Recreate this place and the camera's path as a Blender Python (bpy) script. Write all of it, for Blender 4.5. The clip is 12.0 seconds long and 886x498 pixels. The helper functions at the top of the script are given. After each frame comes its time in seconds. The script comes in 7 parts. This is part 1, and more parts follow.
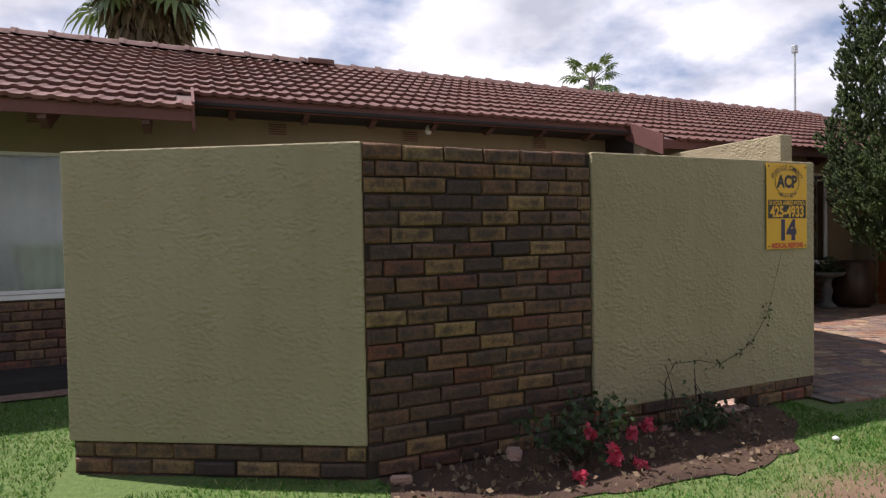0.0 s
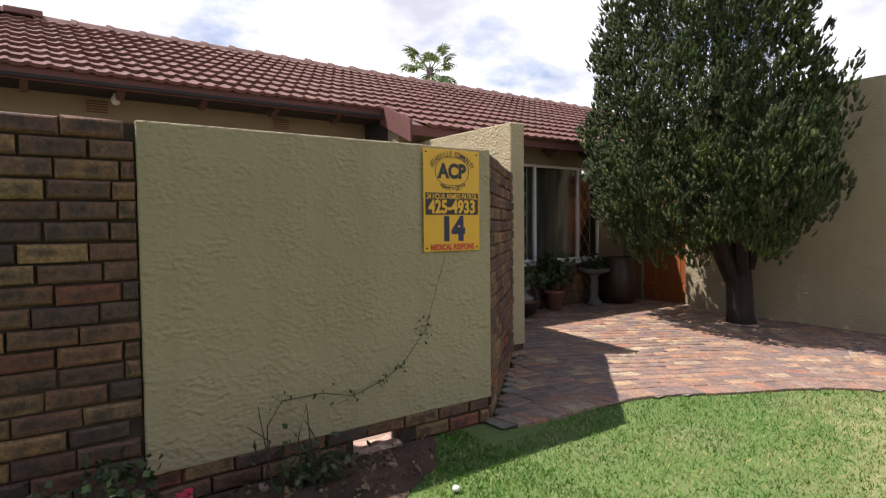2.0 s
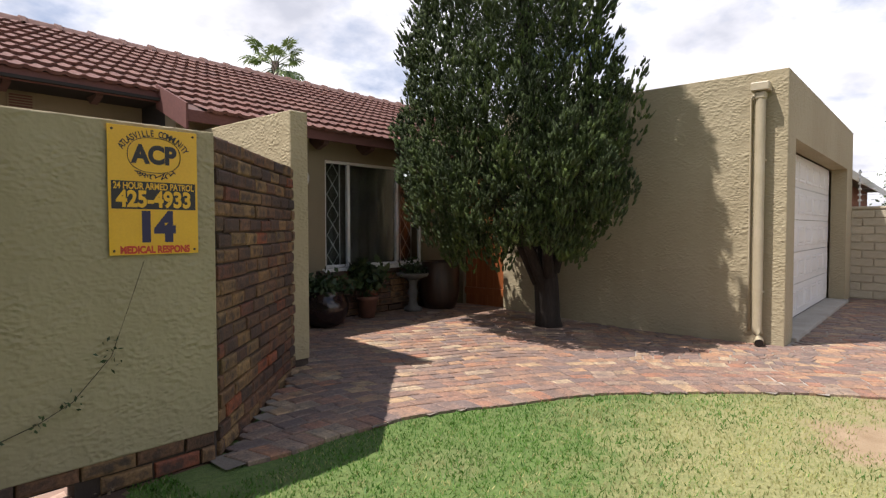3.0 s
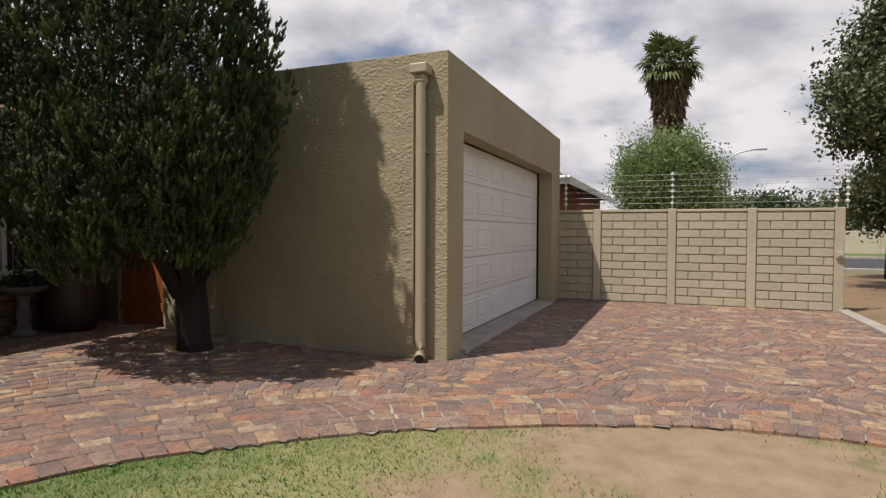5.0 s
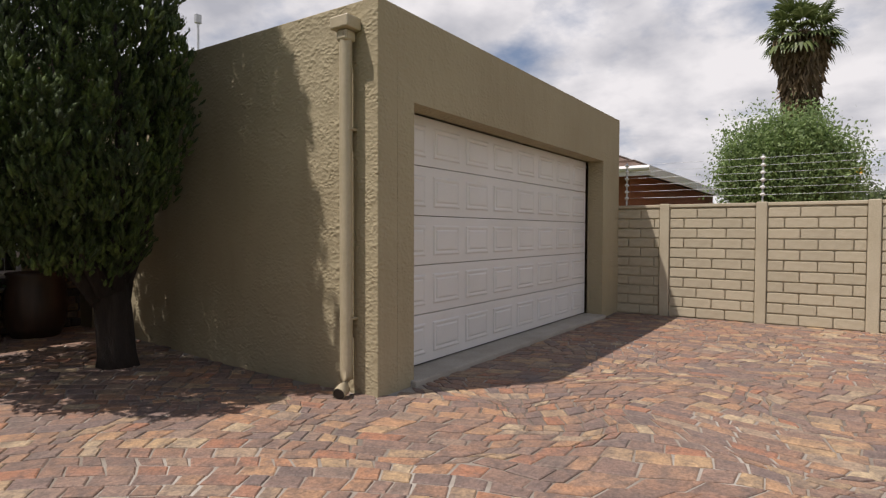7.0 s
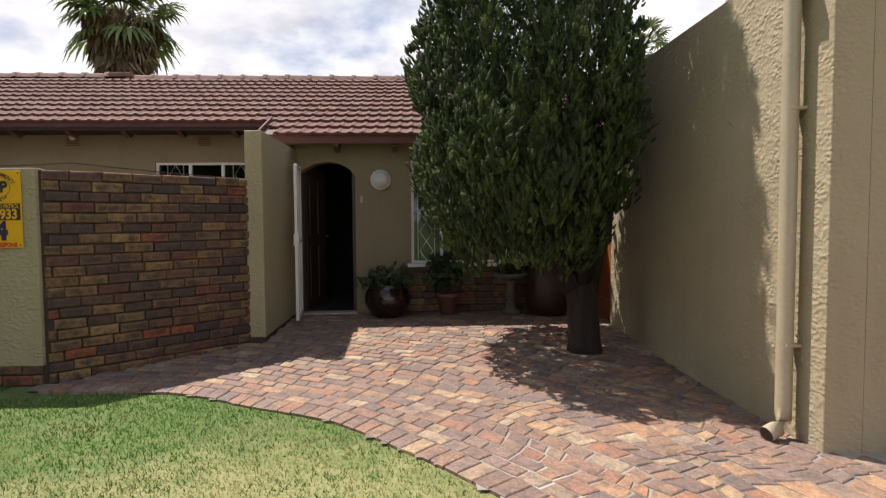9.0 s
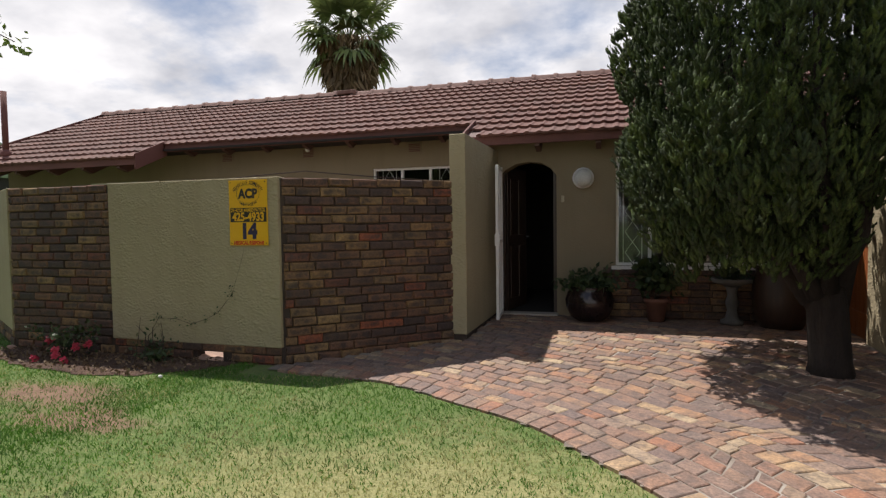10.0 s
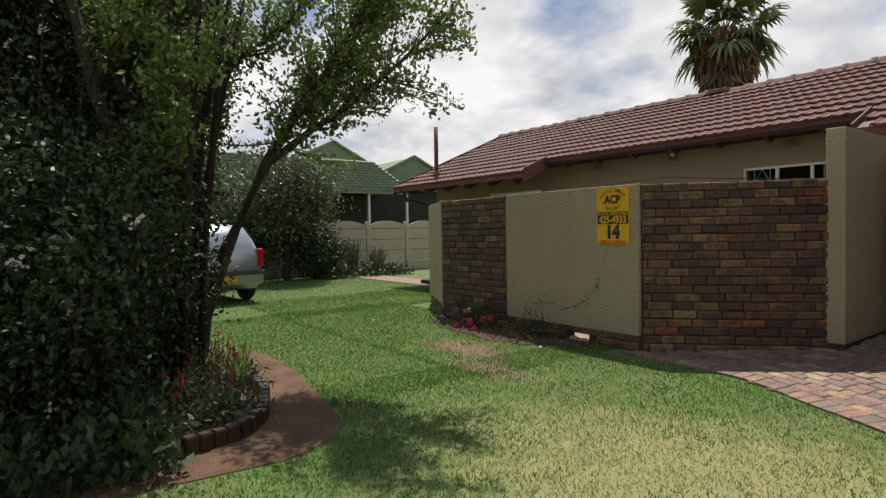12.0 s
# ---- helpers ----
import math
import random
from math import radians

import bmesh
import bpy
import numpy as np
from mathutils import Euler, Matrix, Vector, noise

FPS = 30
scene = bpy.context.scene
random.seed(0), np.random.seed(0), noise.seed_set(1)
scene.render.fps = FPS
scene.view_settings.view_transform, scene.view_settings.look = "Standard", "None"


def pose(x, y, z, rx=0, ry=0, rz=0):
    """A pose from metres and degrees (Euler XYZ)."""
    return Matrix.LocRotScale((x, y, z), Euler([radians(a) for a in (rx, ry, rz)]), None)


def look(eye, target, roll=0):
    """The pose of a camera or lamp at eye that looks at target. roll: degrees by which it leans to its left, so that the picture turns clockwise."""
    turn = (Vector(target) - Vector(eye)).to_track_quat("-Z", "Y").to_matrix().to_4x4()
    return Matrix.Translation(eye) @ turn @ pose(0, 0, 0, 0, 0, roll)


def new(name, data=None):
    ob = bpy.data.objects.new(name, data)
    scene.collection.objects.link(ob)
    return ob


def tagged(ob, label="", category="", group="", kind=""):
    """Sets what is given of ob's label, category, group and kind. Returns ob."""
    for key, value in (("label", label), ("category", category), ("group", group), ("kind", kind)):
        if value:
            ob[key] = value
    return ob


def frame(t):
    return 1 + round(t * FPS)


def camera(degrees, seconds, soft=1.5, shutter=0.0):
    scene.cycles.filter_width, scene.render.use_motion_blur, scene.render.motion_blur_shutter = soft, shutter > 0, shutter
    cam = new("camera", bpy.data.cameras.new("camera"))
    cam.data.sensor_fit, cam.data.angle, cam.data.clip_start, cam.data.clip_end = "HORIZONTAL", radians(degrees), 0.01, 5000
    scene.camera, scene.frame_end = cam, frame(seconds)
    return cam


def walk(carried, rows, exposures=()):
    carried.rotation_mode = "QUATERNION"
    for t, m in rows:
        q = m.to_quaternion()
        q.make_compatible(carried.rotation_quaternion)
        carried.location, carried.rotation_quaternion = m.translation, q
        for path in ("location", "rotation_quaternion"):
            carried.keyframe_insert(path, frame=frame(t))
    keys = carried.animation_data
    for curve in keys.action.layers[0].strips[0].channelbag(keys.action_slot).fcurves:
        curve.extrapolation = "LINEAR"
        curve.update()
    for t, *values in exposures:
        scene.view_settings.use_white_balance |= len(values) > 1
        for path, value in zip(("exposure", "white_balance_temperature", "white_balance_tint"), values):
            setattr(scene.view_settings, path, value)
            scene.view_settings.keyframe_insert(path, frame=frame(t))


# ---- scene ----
cam = camera(75.1, 12.0, 1.3)
PATH = [
    (0, (-0.326, 0.034, 1.238), (0.472, 1.868, 1.19), -1.05),
    (0.5, (0.085, 0.069, 1.241), (0.963, 1.865, 1.185), -0.85),
    (1, (0.53, 0.092, 1.262), (1.516, 1.831, 1.191), -0.55),
    (1.5, (1.002, 0.098, 1.248), (2.088, 1.776, 1.176), -0.5),
    (2, (1.474, 0.052, 1.256), (2.647, 1.669, 1.171), -0.6),
    (2.5, (1.925, 0.058, 1.234), (3.271, 1.534, 1.152), -0.6),
    (3, (2.36, -0.05, 1.222), (3.868, 1.261, 1.149), -0.1),
    (3.5, (2.8, -0.155, 1.22), (4.418, 1.02, 1.136), 0.3),
    (5.5, (4.67, -1.056, 1.162), (6.542, -0.355, 1.108), 0.2),
    (6, (5.165, -1.31, 1.141), (7.013, -0.547, 1.09), 0.2),
    (6.5, (5.531, -1.394, 1.148), (7.332, -0.527, 1.097), 0.1),
    (8.5, (6.829, -1.861, 1.302), (7.294, 0.081, 1.199), -0.0),
    (9, (6.826, -1.83, 1.297), (6.914, 0.165, 1.194), -0.4),
    (9.5, (6.821, -1.782, 1.29), (6.592, 0.202, 1.187), -0.5),
    (10, (6.814, -1.718, 1.281), (6.222, 0.19, 1.19), -0.8),
    (10.5, (6.822, -1.794, 1.292), (5.92, -0.011, 1.206), -0.9),
    (11, (6.846, -2.025, 1.325), (5.686, -0.397, 1.236), -1.0),
    (11.5, (7.054, -2.166, 1.263), (5.658, -0.735, 1.194), -0.9),
    (12, (7.331, -2.32, 1.272), (5.738, -1.113, 1.209), -1.0),
]
EXPOSURE = [(0, 0.3, 6150, 20), (1.0, 0.45, 6200, 20), (2.0, 0.65, 6250, 18), (3.0, 0.5, 6300, 16), (3.6, 0.25, 6350, 16), (5.3, -0.22, 6500, 16), (6.6, -0.22, 6500, 16), (8.4, 0.46, 6500, 15), (9.0, 0.45, 6500, 15), (10, 0.15, 6450, 14), (10.5, 0.1, 6450, 13), (11, 0.02, 6500, 12), (12, 0.03, 6500, 12)]
walk(cam, [(t, look(eye, target, roll)) for t, eye, target, roll in PATH], EXPOSURE)

# ---- world and sun ----
world = bpy.data.worlds.new("sky")
scene.world = world
world.use_nodes = True
SUN_TO = Vector((-0.40, 0.31, 1.0)).normalized()
SUN_EL = math.asin(SUN_TO.z)
SUN_AZ = math.atan2(SUN_TO.x, SUN_TO.y)
SUN_STRENGTH, SKY_STRENGTH = 5.0, 0.064


def build_sky():
    nt = world.node_tree
    nt.nodes.clear()
    out = nt.nodes.new("ShaderNodeOutputWorld")
    bg = nt.nodes.new("ShaderNodeBackground")
    sky = nt.nodes.new("ShaderNodeTexSky")
    sky.sky_type = "NISHITA"
    sky.sun_disc = False
    sky.sun_elevation, sky.sun_rotation = SUN_EL, SUN_AZ
    tc = nt.nodes.new("ShaderNodeTexCoord")
    sep = nt.nodes.new("ShaderNodeSeparateXYZ")
    nt.links.new(tc.outputs["Generated"], sep.inputs[0])
    # cloud deck: the direction projected on a flat layer
    zc = nt.nodes.new("ShaderNodeMath"); zc.operation = "MAXIMUM"; zc.inputs[1].default_value = 0.0
    nt.links.new(sep.outputs[2], zc.inputs[0])
    za = nt.nodes.new("ShaderNodeMath"); za.operation = "ADD"; za.inputs[1].default_value = 0.30
    nt.links.new(zc.outputs[0], za.inputs[0])
    dx = nt.nodes.new("ShaderNodeMath"); dx.operation = "DIVIDE"
    dy = nt.nodes.new("ShaderNodeMath"); dy.operation = "DIVIDE"
    nt.links.new(sep.outputs[0], dx.inputs[0]); nt.links.new(za.outputs[0], dx.inputs[1])
    nt.links.new(sep.outputs[1], dy.inputs[0]); nt.links.new(za.outputs[0], dy.inputs[1])
    com = nt.nodes.new("ShaderNodeCombineXYZ")
    nt.links.new(dx.outputs[0], com.inputs[0]); nt.links.new(dy.outputs[0], com.inputs[1])
    n1 = nt.nodes.new("ShaderNodeTexNoise")
    n1.inputs["Scale"].default_value, n1.inputs["Detail"].default_value = 1.9, 8.0
    n1.inputs["Roughness"].default_value = 0.55
    n2 = nt.nodes.new("ShaderNodeTexNoise")
    n2.inputs["Scale"].default_value, n2.inputs["Detail"].default_value = 3.0, 6.0
    nt.links.new(com.outputs[0], n1.inputs["Vector"]); nt.links.new(com.outputs[0], n2.inputs["Vector"])
    cover = nt.nodes.new("ShaderNodeValToRGB")
    cover.color_ramp.elements[0].position, cover.color_ramp.elements[0].color = 0.36, (0, 0, 0, 1)
    cover.color_ramp.elements[1].position, cover.color_ramp.elements[1].color = 0.52, (1, 1, 1, 1)
    thin = nt.nodes.new("ShaderNodeMath"); thin.operation = "MULTIPLY_ADD"; thin.inputs[1].default_value = -0.30
    nt.links.new(zc.outputs[0], thin.inputs[0]); nt.links.new(n1.outputs["Fac"], thin.inputs[2])
    lift = nt.nodes.new("ShaderNodeMath"); lift.operation = "ADD"; lift.inputs[1].default_value = 0.10
    nt.links.new(thin.outputs[0], lift.inputs[0])
    nt.links.new(lift.outputs[0], cover.inputs[0])
    tone = nt.nodes.new("ShaderNodeValToRGB")
    tone.color_ramp.elements[0].position, tone.color_ramp.elements[0].color = 0.30, (7.6, 7.9, 8.5, 1)
    tone.color_ramp.elements[1].position, tone.color_ramp.elements[1].color = 0.58, (14.5, 14.4, 14.2, 1)
    nt.links.new(n2.outputs["Fac"], tone.inputs[0])
    mix = nt.nodes.new("ShaderNodeMix"); mix.data_type = "RGBA"
    nt.links.new(cover.outputs[0], mix.inputs[0])
    haze = nt.nodes.new("ShaderNodeMix"); haze.data_type = "RGBA"; haze.inputs[0].default_value = 0.5
    nt.links.new(sky.outputs[0], haze.inputs[6]); haze.inputs[7].default_value = (5.2, 6.8, 9.6, 1)
    nt.links.new(haze.outputs[2], mix.inputs[6]); nt.links.new(tone.outputs[0], mix.inputs[7])
    nt.links.new(mix.outputs[2], bg.inputs[0])
    bg.inputs[1].default_value = SKY_STRENGTH
    nt.links.new(bg.outputs[0], out.inputs[0])


build_sky()
sun = new("sun", bpy.data.lights.new("sun", "SUN"))
sun.data.energy, sun.data.angle, sun.data.color = SUN_STRENGTH, radians(0.6), (1.0, 0.95, 0.87)
sun.matrix_world = look(SUN_TO * 40, (0, 0, 0))

# ---- materials ----


def material(name, base=(0.5, 0.5, 0.5), rough=0.7, metal=0.0):
    m = bpy.data.materials.new(name)
    m.use_nodes = True
    b = m.node_tree.nodes["Principled BSDF"]
    b.inputs["Base Color"].default_value = (*base, 1)
    b.inputs["Roughness"].default_value = rough
    b.inputs["Metallic"].default_value = metal
    return m


def coords(nt, scale=(1, 1, 1), space="Object"):
    tc = nt.nodes.new("ShaderNodeTexCoord")
    mp = nt.nodes.new("ShaderNodeMapping")
    mp.inputs["Scale"].default_value = scale
    nt.links.new(tc.outputs[space], mp.inputs[0])
    return mp.outputs[0]


def noise_fac(nt, vec, scale, detail=4.0, rough=0.55):
    n = nt.nodes.new("ShaderNodeTexNoise")
    n.inputs["Scale"].default_value, n.inputs["Detail"].default_value, n.inputs["Roughness"].default_value = scale, detail, rough
    nt.links.new(vec, n.inputs["Vector"])
    return n.outputs["Fac"]


def ramp(nt, fac, stops):
    r = nt.nodes.new("ShaderNodeValToRGB")
    e = r.color_ramp.elements
    while len(e) < len(stops):
        e.new(0.5)
    for el, (p, c) in zip(e, stops):
        el.position, el.color = p, (*c, 1)
    nt.links.new(fac, r.inputs[0])
    return r.outputs[0]


def mixed(nt, fac, a, b, blend="MIX"):
    n = nt.nodes.new("ShaderNodeMix")
    n.data_type, n.blend_type = "RGBA", blend
    for sock, val in ((n.inputs[0], fac), (n.inputs[6], a), (n.inputs[7], b)):
        if isinstance(val, (int, float)):
            sock.default_value = val
        elif isinstance(val, tuple):
            sock.default_value = (*val, 1)
        else:
            nt.links.new(val, sock)
    return n.outputs[2]


def bump(nt, height, strength=0.4, dist=0.01, normal=None):
    b = nt.nodes.new("ShaderNodeBump")
    b.inputs["Strength"].default_value, b.inputs["Distance"].default_value = strength, dist
    nt.links.new(height, b.inputs["Height"])
    if normal:
        nt.links.new(normal, b.inputs["Normal"])
    return b.outputs[0]


def mottled(name, c1, c2, c3=None, rough=0.8, big=1.5, fine=60.0, relief=0.3, dist=0.004, space="Object", random_amount=0.0, fine_amount=0.5, metal=0.0, stretch=(1, 1, 1)):
    """A surface with slow stains between c1, c2 (and c3), fine grain and relief."""
    m = material(name, c1, rough, metal)
    nt = m.node_tree
    b = nt.nodes["Principled BSDF"]
    v = coords(nt, stretch, space)
    f1 = noise_fac(nt, v, big, 5)
    col = ramp(nt, f1, [(0.32, c1), (0.68, c2)] if c3 is None else [(0.3, c1), (0.5, c2), (0.72, c3)])
    f2 = noise_fac(nt, v, fine, 4, 0.65)
    dark = ramp(nt, f2, [(0.3, (0.62, 0.62, 0.62)), (0.65, (1.08, 1.08, 1.08))])
    col = mixed(nt, fine_amount, col, mixed(nt, 1.0, col, dark, "MULTIPLY"))
    if random_amount:
        oi = nt.nodes.new("ShaderNodeObjectInfo")
        hsv = nt.nodes.new("ShaderNodeHueSaturation")
        mr = nt.nodes.new("ShaderNodeMapRange")
        mr.inputs[3].default_value, mr.inputs[4].default_value = 1 - random_amount, 1 + random_amount
        nt.links.new(oi.outputs["Random"], mr.inputs[0])
        nt.links.new(mr.outputs[0], hsv.inputs["Value"])
        nt.links.new(col, hsv.inputs["Color"])
        col = hsv.outputs[0]
    nt.links.new(col, b.inputs["Base Color"])
    if relief:
        nt.links.new(bump(nt, f2, relief, dist), b.inputs["Normal"])
    return m


def plaster_material(name, c1, c2, scale=38.0, strength=0.95, dist=0.012):
    """Rough trowelled exterior plaster with lumps, dabs and faint rain stains."""
    m = material(name, c1, 0.9)
    nt = m.node_tree
    b = nt.nodes["Principled BSDF"]
    v = coords(nt)
    col = ramp(nt, noise_fac(nt, v, 1.1, 6), [(0.3, c1), (0.7, c2)])
    streak = noise_fac(nt, coords(nt, (5, 5, 0.5)), 1.4, 5)
    col = mixed(nt, 1.0, col, ramp(nt, streak, [(0.28, (0.94, 0.935, 0.92)), (0.5, (1, 1, 1))]), "MULTIPLY")
    nt.links.new(col, b.inputs["Base Color"])
    lumps = nt.nodes.new("ShaderNodeTexVoronoi")
    lumps.feature = "SMOOTH_F1"
    lumps.inputs["Scale"].default_value = scale
    lumps.inputs["Smoothness"].default_value = 0.6
    warp = nt.nodes.new("ShaderNodeTexNoise")
    warp.inputs["Scale"].default_value, warp.inputs["Detail"].default_value = 9.0, 3
    nt.links.new(v, warp.inputs["Vector"])
    dab = coords(nt, (0.85, 0.85, 1.3))
    nt.links.new(mixed(nt, 0.06, dab, warp.outputs["Color"]), lumps.inputs["Vector"])
    gate_f = ramp(nt, noise_fac(nt, v, 7.0, 3), [(0.35, (0.15, 0.15, 0.15)), (0.65, (1, 1, 1))])
    h = mixed(nt, 1.0, lumps.outputs["Distance"], gate_f, "MULTIPLY")
    n1 = bump(nt, h, strength, dist)
    nt.links.new(bump(nt, noise_fac(nt, v, 90, 4), 0.35, 0.003, n1), b.inputs["Normal"])
    return m


def clinker_material(name, colours, island=False, core=(0.05, 0.043, 0.04), core_amount=0.75, rough=0.75, rim=False):
    """Flashed clinker: each piece has its own colour, a dark fired heart and pitted skin."""
    m = material(name, colours[0][1], rough)
    nt = m.node_tree
    b = nt.nodes["Principled BSDF"]
    if island:
        rnd = nt.nodes.new("ShaderNodeNewGeometry").outputs["Random Per Island"]
    else:
        rnd = nt.nodes.new("ShaderNodeObjectInfo").outputs["Random"]
    base = ramp(nt, rnd, colours)
    v = coords(nt)
    shift = nt.nodes.new("ShaderNodeVectorMath")
    shift.operation = "ADD"
    spread = nt.nodes.new("ShaderNodeMath"); spread.operation = "MULTIPLY"; spread.inputs[1].default_value = 37.0
    nt.links.new(rnd, spread.inputs[0])
    nt.links.new(v, shift.inputs[0]); nt.links.new(spread.outputs[0], shift.inputs[1])
    w = shift.outputs[0]
    blotch = noise_fac(nt, w, 11.0, 5, 0.65)
    if rim:
        # how far from the brick's edge: its own extents give 0 at the rim, 1 in the middle
        gen = nt.nodes.new("ShaderNodeSeparateXYZ")
        tc = nt.nodes.new("ShaderNodeTexCoord")
        nt.links.new(tc.outputs["Generated"], gen.inputs[0])
        near = []
        for axis, gain in ((0, 7.0), (2, 2.6)):
            pp = nt.nodes.new("ShaderNodeMath"); pp.operation = "PINGPONG"; pp.inputs[1].default_value = 0.5
            gn = nt.nodes.new("ShaderNodeMath"); gn.operation = "MULTIPLY"; gn.use_clamp = True; gn.inputs[1].default_value = gain
            nt.links.new(gen.outputs[axis], pp.inputs[0]); nt.links.new(pp.outputs[0], gn.inputs[0])
            near.append(gn.outputs[0])
        lo = nt.nodes.new("ShaderNodeMath"); lo.operation = "MINIMUM"
        nt.links.new(near[0], lo.inputs[0]); nt.links.new(near[1], lo.inputs[1])
        ma = nt.nodes.new("ShaderNodeMath"); ma.operation = "MULTIPLY_ADD"; ma.inputs[1].default_value = 0.19
        nt.links.new(lo.outputs[0], ma.inputs[0]); nt.links.new(blotch, ma.inputs[2])
        heart = ramp(nt, ma.outputs[0], [(0.54, (0, 0, 0)), (0.78, (1, 1, 1))])
    else:
        heart = ramp(nt, blotch, [(0.42, (0, 0, 0)), (0.62, (1, 1, 1))])
    f = nt.nodes.new("ShaderNodeMath"); f.operation = "MULTIPLY"; f.inputs[1].default_value = core_amount
    nt.links.new(heart, f.inputs[0])
    col = mixed(nt, f.outputs[0], base, core)
    fine = noise_fac(nt, w, 55, 5, 0.7)
    col = mixed(nt, 1.0, col, ramp(nt, fine, [(0.3, (0.5, 0.5, 0.5)), (0.7, (1.25, 1.25, 1.25))]), "MULTIPLY")
    if rim:
        # salt and lime specks left on the face
        col = mixed(nt, ramp(nt, noise_fac(nt, w, 26, 6, 0.75), [(0.70, (0, 0, 0)), (0.78, (0.55, 0.55, 0.55))]), col, (0.34, 0.27, 0.19))
    nt.links.new(col, b.inputs["Base Color"])
    skin = bump(nt, blotch, 0.5, 0.008)
    nt.links.new(bump(nt, fine, 0.6, 0.005, skin), b.inputs["Normal"])
    return m


PLASTER = plaster_material("plaster_screen", (0.335, 0.28, 0.165), (0.375, 0.318, 0.192))
# browner house plaster, its base also darkened to paint in the eave shade
PLASTER_HOUSE = plaster_material("plaster_house_eave_shade", (0.23, 0.185, 0.115), (0.265, 0.215, 0.135), 50, 0.35, 0.006)
PLASTER_GARAGE = plaster_material("plaster_garage", (0.33, 0.275, 0.17), (0.37, 0.315, 0.20), 34, 0.8, 0.012)
BRICK_SET = [(0.0, (0.052, 0.034, 0.029)), (0.14, (0.160, 0.080, 0.045)), (0.26, (0.265, 0.152, 0.064)), (0.36, (0.070, 0.044, 0.035)), (0.5, (0.210, 0.102, 0.052)),
             (0.62, (0.085, 0.050, 0.038)), (0.72, (0.315, 0.195, 0.082)), (0.8, (0.130, 0.066, 0.043)), (0.88, (0.270, 0.155, 0.066)), (0.95, (0.150, 0.056, 0.035)), (1.0, (0.330, 0.095, 0.040))]
BRICK = clinker_material("clinker_brick", BRICK_SET, False, (0.045, 0.031, 0.028), 0.85, 0.75, True)
MORTAR = mottled("mortar", (0.035, 0.025, 0.02), (0.075, 0.053, 0.04), rough=0.95, big=6, fine=120, relief=0.5)
PAVER_SET = [(0.0, (0.18, 0.13, 0.11)), (0.14, (0.32, 0.185, 0.12)), (0.28, (0.235, 0.16, 0.13)), (0.42, (0.42, 0.24, 0.135)), (0.54, (0.21, 0.15, 0.13)),
             (0.66, (0.48, 0.325, 0.18)), (0.78, (0.38, 0.175, 0.10)), (0.9, (0.28, 0.19, 0.145)), (1.0, (0.52, 0.39, 0.24))]
PAVER = clinker_material("clinker_paver", PAVER_SET, False, (0.12, 0.095, 0.085), 0.6, 0.7)
PAVER_FIELD = clinker_material("clinker_paver_field", PAVER_SET, True, (0.12, 0.095, 0.085), 0.6, 0.7)
JOINT = mottled("sand_joint", (0.10, 0.08, 0.062), (0.24, 0.20, 0.16), (0.50, 0.46, 0.40), 0.95, 0.7, 90, 0.5)
TILE_SET = [(0.0, (0.125, 0.046, 0.032)), (0.35, (0.165, 0.062, 0.042)), (0.7, (0.15, 0.066, 0.048)), (1.0, (0.195, 0.082, 0.056))]
TILE = clinker_material("concrete_roof_tile", TILE_SET, False, (0.11, 0.06, 0.05), 0.35, 0.8)
TILE_FIELD = clinker_material("concrete_roof_tile_field", TILE_SET, True, (0.11, 0.06, 0.05), 0.35, 0.8)
RIDGE = mottled("ridge_tile", (0.15, 0.07, 0.055), (0.25, 0.15, 0.12), None, 0.85, 5, 60, 0.4)
FASCIA = mottled("fascia_paint", (0.13, 0.05, 0.04), (0.17, 0.068, 0.053), None, 0.8, 2, 40, 0.15)
SOFFIT = mottled("soffit_timber", (0.10, 0.05, 0.04), (0.14, 0.075, 0.06), None, 0.7, 3, 40, 0.2)
WHITE = mottled("white_paint", (0.72, 0.70, 0.66), (0.80, 0.79, 0.76), None, 0.45, 4, 50, 0.08, fine_amount=0.15)
GDOOR = mottled("garage_door_paint", (0.68, 0.66, 0.62), (0.75, 0.73, 0.70), None, 0.4, 1.2, 80, 0.06, fine_amount=0.12)
PIPE = mottled("pipe_paint", (0.40, 0.34, 0.22), (0.46, 0.39, 0.27), None, 0.45, 3, 40, 0.1, fine_amount=0.2)
FENCE = mottled("precast_concrete", (0.43, 0.37, 0.26), (0.50, 0.44, 0.32), None, 0.85, 2.5, 70, 0.35, random_amount=0.06)
PRECAST = mottled("cream_precast", (0.52, 0.46, 0.34), (0.60, 0.54, 0.41), None, 0.85, 1.5, 60, 0.25)
CONCRETE = mottled("concrete", (0.34, 0.305, 0.25), (0.44, 0.40, 0.34), None, 0.9, 3, 60, 0.4)
ASPHALT = mottled("asphalt", (0.045, 0.045, 0.047), (0.065, 0.064, 0.064), None, 0.9, 0.6, 90, 0.5)
WOOD = mottled("varnished_wood", (0.27, 0.08, 0.022), (0.38, 0.125, 0.04), None, 0.45, 3, 50, 0.2, stretch=(6, 6, 0.6))
DARKWOOD = mottled("dark_wood", (0.035, 0.02, 0.013), (0.06, 0.033, 0.02), None, 0.4, 3, 50, 0.2, stretch=(6, 6, 0.6))
SOIL = mottled("soil", (0.05, 0.028, 0.018), (0.09, 0.05, 0.031), (0.13, 0.076, 0.046), 0.95, 4, 70, 0.9, 0.02)
BARK = mottled("bark", (0.05, 0.036, 0.027), (0.09, 0.065, 0.048), None, 0.95, 6, 30, 0.9, 0.02, stretch=(3, 3, 0.7))
